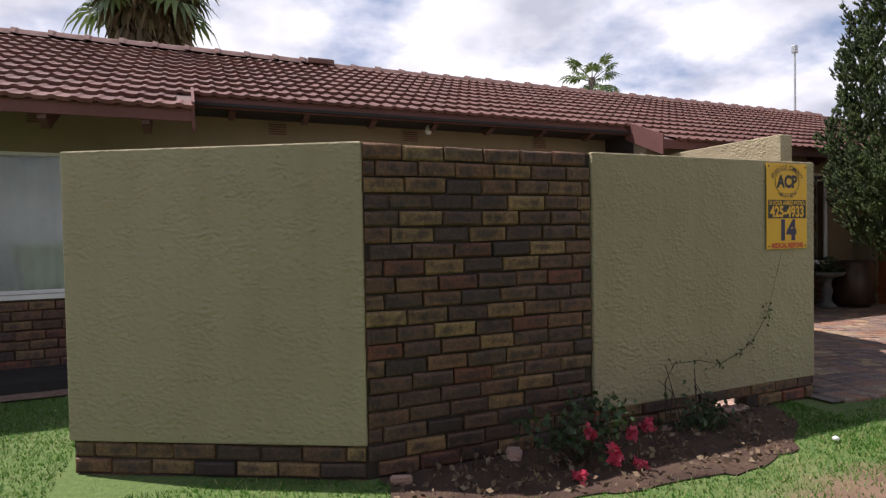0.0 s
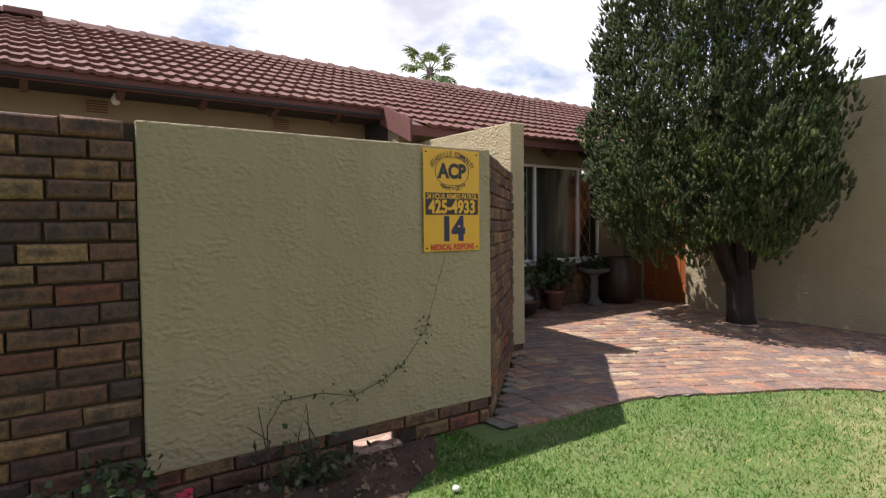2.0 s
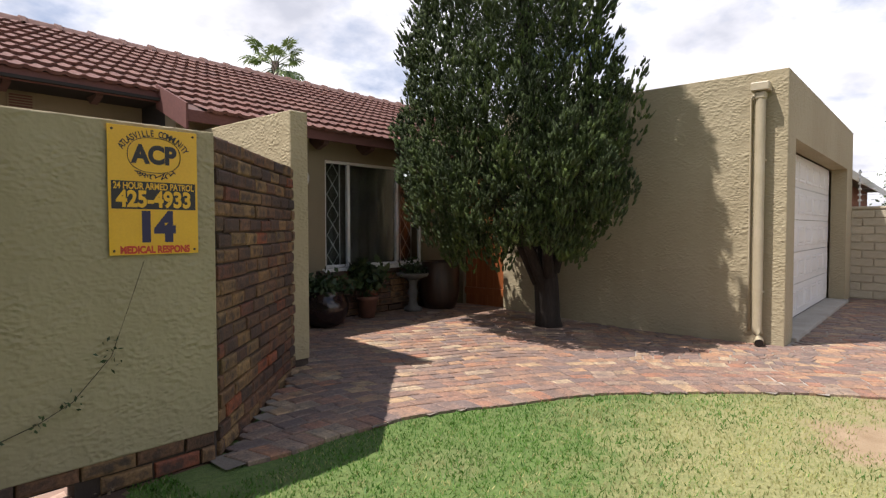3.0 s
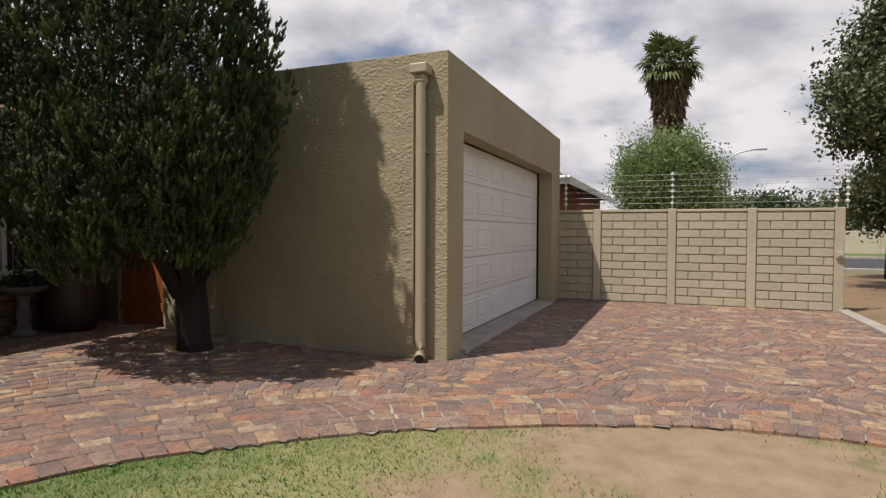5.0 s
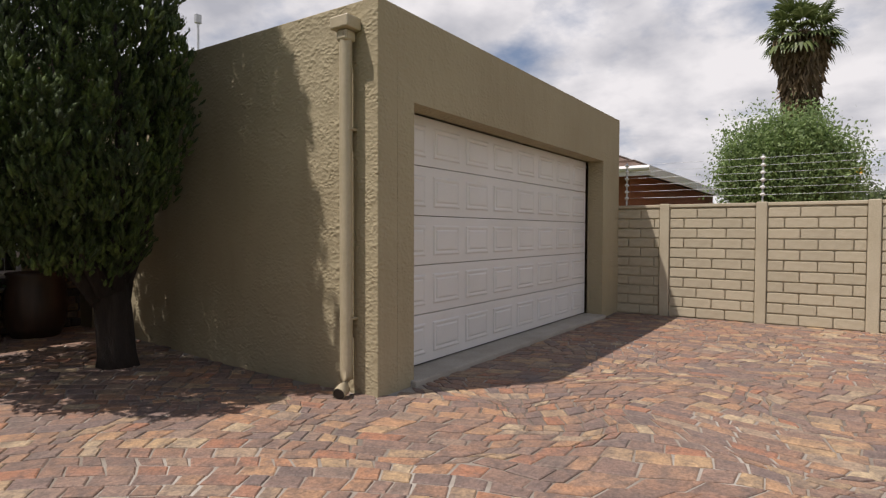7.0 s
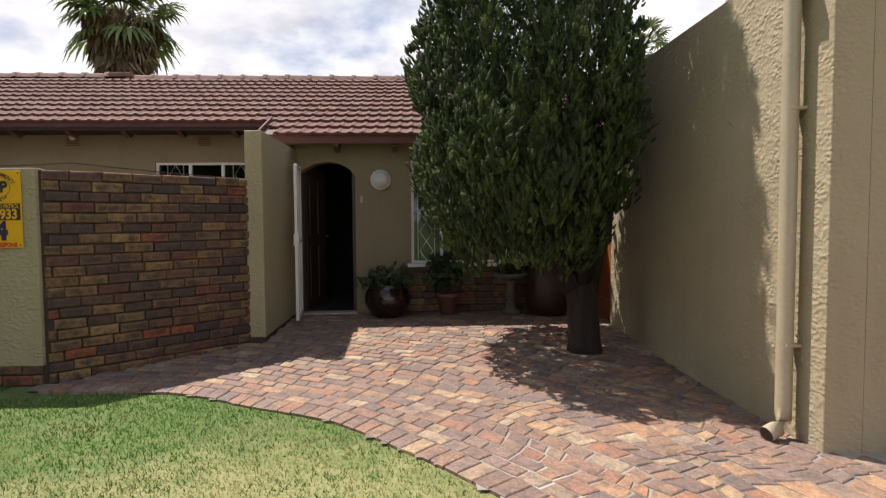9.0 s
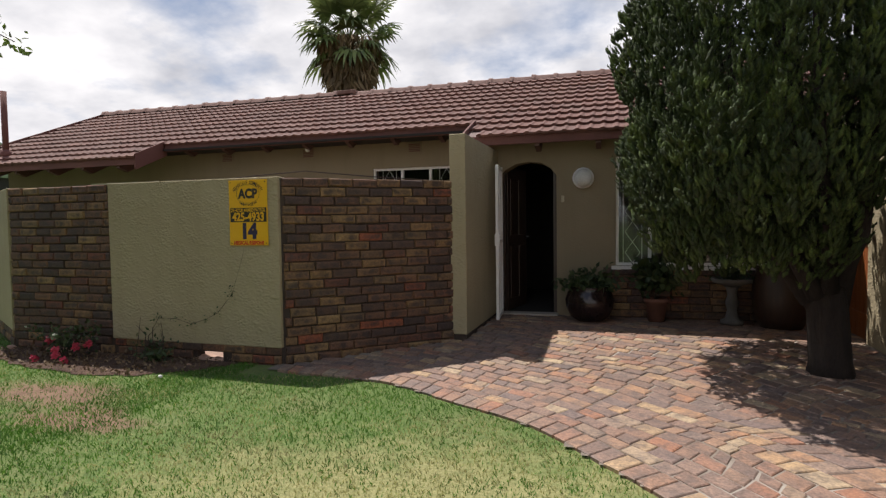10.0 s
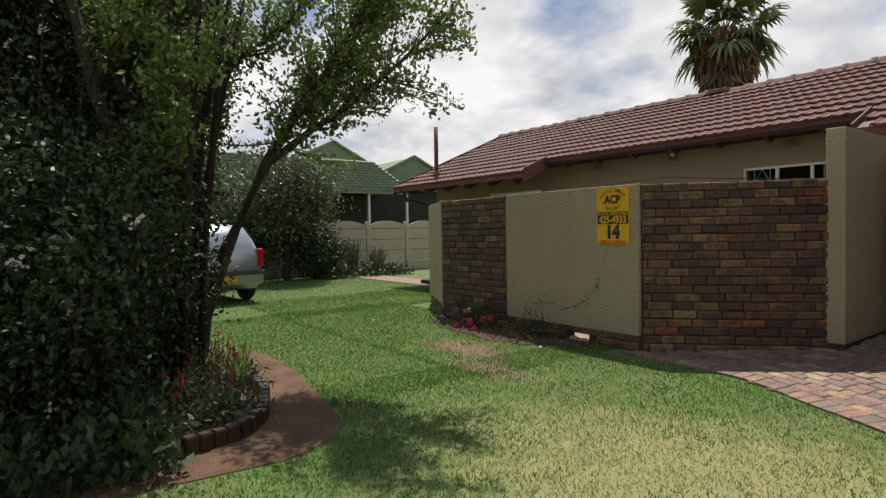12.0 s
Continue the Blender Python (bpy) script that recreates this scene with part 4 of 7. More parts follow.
def build_window(name, hole, y, mullions, label, bars=(), curtain=True, sill=True, cloth=None, deep=0.26):
    """A white steel window: outer frame, mullions, a pane in each light, lattice bars in some lights."""
    x0, x1, z0, z1 = hole
    win = group_at(name, (x0 + x1) / 2, y, z0)
    tagged(win, label, "window", kind="structure")
    cx = (x0 + x1) / 2
    w2, h = (x1 - x0) / 2, z1 - z0
    fr = bmesh.new()
    for a in ((-w2, -w2 + 0.035, 0, h), (w2 - 0.035, w2, 0, h), (-w2 + 0.035, w2 - 0.035, 0, 0.035), (-w2 + 0.035, w2 - 0.035, h - 0.035, h)):
        add_box(fr, a[0], a[1], 0.03, 0.075, a[2], a[3], 0.003)
    part("window_frame", fr, WHITE, win)
    xs = [-w2] + [m - cx for m in mullions] + [w2]
    for m in mullions:
        part("mullion", box(m - cx - 0.02, m - cx + 0.02, 0.028, 0.078, 0.035, h - 0.035, 0.003), WHITE, win)
    for i, (a, b) in enumerate(zip(xs, xs[1:])):
        pane = part("pane", box(a + 0.02, b - 0.02, 0.052, 0.056, 0.03, h - 0.03), GLASS, win)
        pane.visible_shadow = False
        if i in bars:
            bm = bmesh.new()
            ya, mid = 0.11, (a + b) / 2
            half = min(0.11, (b - a) / 2 - 0.03)
            for s in (-half, half):
                add_tube(bm, [(mid + s, ya, 0.03), (mid + s, ya, h - 0.03)], 0.006, 6)
            n = max(2, int(h / 0.26))
            for k in range(n):
                za, zb, zm = 0.03 + k * (h - 0.06) / n, 0.03 + (k + 1) * (h - 0.06) / n, 0.03 + (k + 0.5) * (h - 0.06) / n
                for s in (-1, 1):
                    add_tube(bm, [(mid, ya, za), (mid + s * half * 0.8, ya, zm), (mid, ya, zb)], 0.006, 6)
            part("burglar_bar", bm, WHITE, win, "white lattice burglar bar")
    if sill:
        part("window_sill", box(-w2 - 0.05, w2 + 0.05, -0.055, 0.03, -0.045, -0.002, 0.004), WHITE, win)
    if curtain:
        bm = bmesh.new()
        n = int((x1 - x0) / 0.03)
        top, bot = [], []
        rng = random.Random(len(name))
        for k in range(n + 1):
            x = -w2 + 0.02 + k * (2 * w2 - 0.04) / n
            d = deep + 0.025 * math.sin(k * 1.15) + rng.uniform(-0.008, 0.008)
            bot.append(bm.verts.new((x, d, -0.05)))
            top.append(bm.verts.new((x, d, h + 0.04)))
        for k in range(n):
            bm.faces.new((bot[k], bot[k + 1], top[k + 1], top[k]))
        part("curtain", bm, cloth or CURTAIN, win, "pleated net curtain", smooth=True)
    return win


# the porch window takes the curtain cloth with painted-in shade
build_window("window_1", PWIN, PORCH_Y, (7.14, 8.01), "large white-framed porch window with lattice bars and curtains", bars=(0, 2), cloth=DRAPE_SHADED, deep=0.34)
build_window("window_2", LWIN, MAIN_Y, (-1.28,), "white-framed window with pale curtains above clinker brick", bars=())
build_window("window_3", HWIN, MAIN_Y, (3.64, 4.09), "white-framed window with bars behind the screen wall", bars=(0, 2), curtain=False)
build_window("window_4", MWIN, MAIN_Y, (1.7,), "small white-framed window behind the screen wall", curtain=False)


def build_doors():
    # inner timber door, opened inwards
    d = group_at("door_1", DOOR[0] + 0.04, PORCH_Y + 0.2, 0.1, 78)
    tagged(d, "dark brown timber front door standing open inwards", "door", kind="structure")
    leaf = part("door_leaf", box(0, 0.68, -0.02, 0.02, 0, 1.9, 0.004), DARKWOOD, d)
    for z0, z1 in ((0.15, 0.85), (1.0, 1.75)):
        for x0, x1 in ((0.08, 0.31), (0.37, 0.60)):
            part("door_panel", box(x0, x1, -0.032, -0.02, z0, z1, 0.006), DARKWOOD, leaf)
    part("door_handle", box(0.58, 0.66, -0.07, -0.055, 0.96, 0.98, 0.004), STEEL, d, "steel lever handle")
    f = group_at("door_frame", 0, 0, 0)
    tagged(f, "dark timber door frame in the arch", "door frame", kind="structure")
    part("jamb", box(DOOR[0] + 0.002, DOOR[0] + 0.05, PORCH_Y + 0.1, PORCH_Y + 0.2, 0.09, 1.95), DARKWOOD, f)
    part("jamb", box(DOOR[1] - 0.05, DOOR[1] - 0.002, PORCH_Y + 0.1, PORCH_Y + 0.2, 0.09, 1.95), DARKWOOD, f)
    part("threshold", box(DOOR[0] - 0.02, DOOR[1] + 0.02, PORCH_Y - 0.14, PORCH_Y + 0.05, 0.0, 0.115, 0.006), CONCRETE, f, "concrete doorstep")
    # white security gate swung outwards against the wing wall
    g = group_at("security_gate", DOOR[0] + 0.02, PORCH_Y - 0.03, 0.12, -83)
    tagged(g, "white steel security gate swung open beside the front door", "security gate")
    fr = bmesh.new()
    for a in ((0, 0.035, 0, 1.86), (0.66, 0.695, 0, 1.82), (0.035, 0.66, 0, 0.035), (0.035, 0.66, 0.9, 0.935), (0.035, 0.66, 1.8, 1.835)):
        add_box(fr, a[0], a[1], -0.018, 0.018, a[2], a[3], 0.003)
    part("gate_frame", fr, WHITE, g)
    for k in range(6):
        part("bar", add_tube(bmesh.new(), [(0.12 + k * 0.092, 0, 0.03), (0.12 + k * 0.092, 0, 1.81)], 0.007, 6), WHITE, g)
    part("lock_box", box(0.60, 0.70, -0.03, 0.03, 0.88, 1.02, 0.006), WHITE, g)
    # sunlit timber gate between house and garage
    tg = group_at("wooden_gate", 9.08, 4.63, 0.05, 90)
    tagged(tg, "varnished orange-brown timber gate beside the garage", "gate")
    for k in range(7):
        part("board", box(k * 0.1, k * 0.1 + 0.096, -0.012, 0.012, 0, 1.95, 0.004), WOOD, tg)
    for z in (0.2, 1.0, 1.75):
        part("rail", box(0.0, 0.7, 0.013, 0.04, z, z + 0.1, 0.003), WOOD, tg)
    part("gate_handle", box(0.05, 0.13, -0.05, -0.035, 0.98, 1.0, 0.003), STEEL, tg, "steel handle")
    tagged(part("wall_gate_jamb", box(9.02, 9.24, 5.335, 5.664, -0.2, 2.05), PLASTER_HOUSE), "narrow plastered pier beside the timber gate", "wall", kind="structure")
    tagged(part("wall_gate_head", box(9.02, 9.24, 4.622, 5.664, 2.052, 2.35), PLASTER_GARAGE), "plastered lintel above the timber gate", "wall", kind="structure")


build_doors()


def build_porch_things():
    lamp = group_at("wall_lamp", 6.36, PORCH_Y, 1.81)
    tagged(lamp, "round white bulkhead lamp on the porch wall", "wall lamp")
    bm = add_lathe(bmesh.new(), [(0.125, 0), (0.13, 0.015), (0.13, 0.035), (0.12, 0.045)], 28)
    bm.transform(pose(0, -0.001, 0, 90))
    part("base", bm, WHITE, lamp, smooth=True)
    bm = add_lathe(bmesh.new(), [(0.112, 0.046), (0.105, 0.07), (0.08, 0.095), (0.04, 0.11), (0.005, 0.113)], 28)
    bm.transform(pose(0, -0.001, 0, 90))
    part("diffuser", bm, CURTAIN, lamp, smooth=True)
    bell = part("doorbell", box(6.09, 6.125, PORCH_Y - 0.018, PORCH_Y - 0.001, 1.52, 1.60, 0.004), PIPE)
    tagged(bell, "small beige doorbell on the plastered wall", "doorbell")

    rng = np.random.default_rng(3)
    pot = group_at("plant_pot", 6.45, 5.32, floor_z(6.45, 5.32) + 0.012)
    tagged(pot, "big round dark glazed pot with a bushy plant", "plant pot", group="porch pots")
    part("pot", add_lathe(bmesh.new(), [(0.15, 0), (0.22, 0.05), (0.275, 0.16), (0.285, 0.25), (0.255, 0.34), (0.225, 0.375), (0.24, 0.40), (0.235, 0.41), (0.20, 0.39), (0.18, 0.36)], 32), GLAZE, pot, smooth=True)
    pts = np.column_stack([rng.normal(0, 0.14, 800), rng.normal(0, 0.12, 800), 0.38 + np.abs(rng.normal(0, 0.075, 800))])
    leaf_cloud("foliage", pts, LEAF, pot, 0.075, rng, up=0.3)
    pot = group_at("plant_pot", 7.20, 5.42, floor_z(7.2, 5.42) + 0.012)
    tagged(pot, "small terracotta pot with a tall leafy plant", "plant pot", group="porch pots")
    part("pot", add_lathe(bmesh.new(), [(0.09, 0), (0.125, 0.22), (0.14, 0.225), (0.142, 0.27), (0.12, 0.27), (0.11, 0.24)], 28), TERRACOTTA, pot, smooth=True)
    bm = bmesh.new()
    ends = []
    for k in range(7):
        a = k * 0.9
        tip = (0.13 * math.cos(a), 0.12 * math.sin(a), 0.45 + 0.06 * (k % 4))
        add_tube(bm, [(0, 0, 0.22), (tip[0] * 0.4, tip[1] * 0.4, 0.36), tip], [0.008, 0.006, 0.003], 6)
        ends.append(tip)
    part("stem", bm, BARK, pot)
    pts = np.concatenate([np.array(e) + rng.normal(0, 0.055, (70, 3)) for e in ends])
    leaf_cloud("foliage", pts, LEAF, pot, 0.10, rng, shape=1.3)
    bath = group_at("bird_bath", 8.0, 5.40, floor_z(8.0, 5.4) + 0.012)
    tagged(bath, "grey concrete bird bath on a turned pedestal", "bird bath")
    part("pedestal", add_lathe(bmesh.new(), [(0.12, 0), (0.12, 0.04), (0.07, 0.07), (0.05, 0.16), (0.075, 0.24), (0.05, 0.32), (0.06, 0.40), (0.09, 0.43)], 24), BATH_SHADED, bath, smooth=True)
    part("bowl", add_lathe(bmesh.new(), [(0.08, 0.431), (0.20, 0.47), (0.225, 0.51), (0.215, 0.52), (0.17, 0.49), (0.02, 0.47)], 32), BATH_SHADED, bath, smooth=True)
    pts = np.column_stack([rng.normal(0, 0.09, 260), rng.normal(0, 0.08, 260), 0.50 + np.abs(rng.normal(0, 0.08, 260))])
    leaf_cloud("foliage", pts, LEAF, bath, 0.06, rng, up=0.3)
    urn = group_at("urn", 8.47, 5.33, floor_z(8.47, 5.33) + 0.012)
    tagged(urn, "tall dark brown barrel-shaped urn against the wall", "urn")
    part("body", add_lathe(bmesh.new(), [(0.21, 0), (0.26, 0.12), (0.285, 0.32), (0.27, 0.52), (0.245, 0.62), (0.26, 0.65), (0.24, 0.66), (0.20, 0.62)], 32), DARKWOOD, urn, smooth=True)


build_porch_things()


def build_house_fittings():
    rng = random.Random(2)
    for x in (-1.6, 0.55, 2.07, 3.86):
        v = group_at("air_vent", x, MAIN_Y, 2.33)
        tagged(v, "small terracotta air brick under the eaves", "air vent", group="air vents")
        part("surround", box(-0.11, 0.11, -0.012, -0.001, 0, 0.15, 0.003), PLASTER_HOUSE, v)
        for k in range(5):
            part("slat", box(-0.09, 0.09, -0.018, -0.0125, 0.02 + k * 0.025, 0.033 + k * 0.025), FASCIA, v)
    for x, y in ((2.2, 6.2),):
        b = group_at("eave_lamp", x, y, roof_z(y) - 0.065)
        tagged(b, "bare white bulb in a holder under the eaves", "lamp")
        part("holder", add_tube(bmesh.new(), [(0, 0, -0.16), (0, 0, 0)], 0.022, 12), WHITE, b)
        part("bulb", add_lathe(bmesh.new(), [(0.02, -0.16), (0.035, -0.19), (0.042, -0.22), (0.03, -0.25), (0.005, -0.262)], 16), CURTAIN, b, smooth=True)
    vent = group_at("vent_pipe", -3.72, 5.9, roof_z(5.9))
    tagged(vent, "brown-painted vent pipe rising through the roof", "vent pipe")
    part("pipe", add_tube(bmesh.new(), [(0, 0, -0.1), (0, 0, 1.14)], 0.05, 14), FASCIA, vent, smooth=True)
    part("flashing", add_lathe(bmesh.new(), [(0.12, -0.04), (0.09, 0.06), (0.055, 0.1)], 16), FASCIA, vent, smooth=True)
    dp = group_at("downpipe", -4.55, 5.5, 0)
    tagged(dp, "dark brown downpipe at the corner of the house", "downpipe")
    part("pipe", add_tube(bmesh.new(), [(0, 0.0, 2.25), (0, 0.08, 2.05), (0.05, 0.8, 1.9), (0.05, 0.85, 1.75), (0.05, 0.85, 0.0)], 0.045, 12), DARKWOOD, dp, smooth=True)
    part("gutter_stub", box(-0.12, 0.14, -0.2, 0.1, 2.22, 2.30, 0.01), FASCIA, dp)
    mast = group_at("antenna_mast", 12.9, 9.3, 0)
    tagged(mast, "thin grey antenna mast behind the roof", "mast")
    part("pole", add_tube(bmesh.new(), [(0, 0, 0), (0, 0, 5.5)], [0.03, 0.022], 8), STEEL, mast)
    part("head", box(-0.06, 0.06, -0.04, 0.05, 5.4, 5.58, 0.01), STEEL, mast)
    # loose cable sagging along the top of the wall
    cable = part("cable", add_tube(bmesh.new(), [(2.9, 3.2, TOP + 0.02), (3.3, 3.25, TOP + 0.06), (3.8, 3.4, TOP + 0.10), (4.4, 3.75, TOP + 0.045), (5.05, 4.3, TOP + 0.012)], 0.006, 6), DARKWOOD)
    tagged(cable, "loose dark cable lying over the brick wall", "cable")


build_house_fittings()

# ---- sign and creeper on the screen wall ----


def build_sign():
    w, h = 0.412, 0.60
    sign = group_at("house_sign", 3.34 + w / 2, 2.808, 1.698 - h)
    sign.matrix_world = sign.matrix_world @ pose(0, 0, 0, 90, 0, -0.6)
    tagged(sign, "yellow enamel community patrol sign screwed to the plaster", "sign")
    part("plate", box(-w / 2, w / 2, 0, h, -0.004, 0.0, 0.001), YELLOW, sign)
    part("band", box(-w / 2 + 0.012, w / 2 - 0.012, 0.215, 0.345, 0.0005, 0.0015), INK, sign, "black band")
    ring = bmesh.new()
    n = 48
    pts = []
    for k in range(n + 1):
        a = 2 * math.pi * k / n
        pts.append((0.122 * math.copysign(abs(math.cos(a)) ** 0.8, math.cos(a)), 0.472 + 0.083 * math.copysign(abs(math.sin(a)) ** 0.9, math.sin(a)), 0.0015))
    add_tube(ring, pts, 0.0016, 5, False)
    part("ring", ring, INK, sign)
    text_mesh("lettering", "ACP", 0.115, INK, sign, 0, 0.47, 0.0012, 0, stretch=0.92, weight=0.006)
    for i, ch in enumerate("ATLASVILLE COMMUNITY"):
        a = radians(158 - i * 136 / 19)
        text_mesh("letter", ch, 0.042, INK, sign, 0.158 * math.cos(a), 0.462 + 0.112 * math.sin(a), 0.0012, (a - math.pi / 2) * 0.8, stretch=0.72, weight=0.001)
    for i, ch in enumerate("PRECINCT"):
        a = radians(238 + i * 64 / 7)
        text_mesh("letter", ch, 0.042, INK, sign, 0.15 * math.cos(a), 0.482 + 0.112 * math.sin(a), 0.0012, (a + math.pi / 2) * 0.8, stretch=0.8, weight=0.001)
    text_mesh("lettering", "24 HOUR ARMED PATROL", 0.043, YELLOW, sign, 0, 0.322, 0.0024, stretch=0.74, weight=0.001)
    text_mesh("lettering", "425-4933", 0.105, YELLOW, sign, 0, 0.259, 0.0024, stretch=0.86, weight=0.004)
    text_mesh("lettering", "14", 0.185, INK_BLUE, sign, 0, 0.125, 0.0012, stretch=0.95, weight=0.012)
    text_mesh("lettering", "MEDICAL RESPONS", 0.046, INK_RED, sign, 0, 0.022, 0.0012, stretch=0.82, weight=0.0025)
    for sx in (-1, 1):
        for y in (0.02, h - 0.02):
            part("screw", add_lathe(bmesh.new(), [(0.006, 0), (0.005, 0.003), (0.001, 0.004)], 10, (sx * (w / 2 - 0.02), y, 0)), INK, sign)


build_sign()


def build_creeper():
    rng = np.random.default_rng(8)
    cr = group_at("creeper", 2.6, 2.815, 0)
    tagged(cr, "dry creeper clinging to the plastered panel", "creeper")
    line = VINE
    pts = [(x - 2.6, -0.006 + 0.004 * math.sin(i), z) for i, (x, z) in enumerate(line)]
    part("stem", add_tube(bmesh.new(), pts, [0.004, 0.0035, 0.003, 0.0025, 0.0022, 0.002, 0.002, 0.0018, 0.0015, 0.0012][:len(pts)], 5), BARK, cr)
    spots = [np.array(pts[i]) + rng.normal(0, (0.035, 0.008, 0.02), (11, 3)) for i in (2, 3, 4, 5, 6)] + [np.array(pts[7]) + rng.normal(0, (0.018, 0.01, 0.045), (18, 3))]
    spots = np.concatenate(spots)
    spots[:, 1] = -np.abs(spots[:, 1]) - 0.004
    leaf_cloud("leaf_tuft", spots, LEAF, cr, 0.026, rng, kind="stuff")
    tw = group_at("dead_twigs", 2.55, 2.7, 0)
    tagged(tw, "dead twigs standing in the soil by the wall", "twigs")
    r = random.Random(4)
    for k in range(5):
        x = r.uniform(-0.3, 0.2)
        part("twig", add_tube(bmesh.new(), [(x, r.uniform(-0.1, 0.05), -0.02), (x + r.uniform(-0.05, 0.05), r.uniform(-0.05, 0.06), r.uniform(0.15, 0.25)), (x + r.uniform(-0.12, 0.1), 0.04, r.uniform(0.28, 0.42))], [0.0045, 0.004, 0.002], 5), BARK, tw)
    pts = np.column_stack([rng.normal(0.02, 0.10, 240), rng.normal(-0.03, 0.05, 240), np.abs(rng.normal(0.03, 0.09, 240))])
    leaf_cloud("weed", pts, LEAF, tw, 0.045, rng, up=0.5, kind="stuff")


VINE = [(2.40, 0.02), (2.404, 0.28), (2.482, 0.39), (2.70, 0.39), (2.87, 0.345), (3.05, 0.40), (3.18, 0.464), (3.34, 0.64), (3.447, 0.94), (3.49, 1.07)]
build_creeper()

# ---- garage fittings ----


def build_garage_fittings():
    door = group_at("garage_door", (GO[0] + GO[1]) / 2, GY0 + 0.25, 0.06)
    tagged(door, "wide white sectional garage door with raised panels, closed", "garage door")
    w2 = (GO[1] - GO[0]) / 2
    rows, cols = 5, 8
    sh = 2.10 / rows
    for r in range(rows):
        z0 = r * sh
        sec = part("section", box(-w2 + 0.01, w2 - 0.01, 0, 0.04, z0 + 0.002, z0 + sh - 0.004, 0.004), GDOOR, door)
        cw = (2 * w2 - 0.02) / cols
        for c in range(cols):
            x0 = -w2 + 0.01 + c * cw
            bm = bmesh.new()
            a = [(x0 + 0.055, z0 + 0.075), (x0 + cw - 0.055, z0 + 0.075), (x0 + cw - 0.055, z0 + sh - 0.08), (x0 + 0.055, z0 + sh - 0.08)]
            def ring(ins, y):
                return [bm.verts.new((x + (ins if i in (0, 3) else -ins), y, z + (ins if i < 2 else -ins))) for i, (x, z) in enumerate(a)]
            rs = [ring(0.0, -0.0005), ring(0.012, -0.010), ring(0.022, -0.010), ring(0.04, -0.004), ring(0.055, -0.013)]
            for lo, hi in zip(rs, rs[1:]):
                for k in range(4):
                    bm.faces.new((lo[k], lo[(k + 1) % 4], hi[(k + 1) % 4], hi[k]))
            bm.faces.new(rs[-1])
            part("raised_panel", bm, GDOOR, sec)
    part("bottom_seal", box(-w2 + 0.01, w2 - 0.01, 0.002, 0.038, -0.004, 0.001), INK, door, "black rubber seal")

    dp = group_at("downpipe", GX0 - 0.075, GY0 + 0.235, 0)
    tagged(dp, "beige-painted downpipe with a rain hopper on the garage wall", "downpipe")
    part("hopper", box(-0.075, 0.07, -0.085, 0.085, 2.60, 2.69, 0.012), PIPE, dp)
    part("hopper_neck", box(-0.05, 0.055, -0.05, 0.05, 2.52, 2.599, 0.018), PIPE, dp)
    part("pipe", add_tube(bmesh.new(), [(0, 0, 2.53), (0, 0, 0.20), (-0.005, -0.01, 0.13), (-0.05, -0.025, 0.075), (-0.13, -0.05, 0.05)], 0.046, 16, False), PIPE, dp, smooth=True)
    # black plug in the open tube, in place of the shade inside
    part("outlet", add_tube(bmesh.new(), [(-0.128, -0.0495, 0.0505), (-0.11, -0.044, 0.056)], 0.04, 16), INK, dp, "black plug painting the shade inside the pipe end")
    for z in (0.55, 1.9):
        part("bracket", box(-0.02, 0.074, -0.049, 0.049, z, z + 0.018, 0.003), PIPE, dp)
    c = group_at("conduit", GX0 - 0.02, GY0 + 0.335, 0)
    tagged(c, "thin beige conduit beside the downpipe", "conduit")
    part("tube", add_tube(bmesh.new(), [(0, -0.03, 2.55), (0, -0.015, 2.59), (0, 0, 2.55), (0.003, 0.0, 0.9), (0.004, -0.01, 0.15)], 0.011, 8), PIPE, c, smooth=True)


build_garage_fittings()

# ---- boundary fence and beyond the drive ----
FX = 14.45


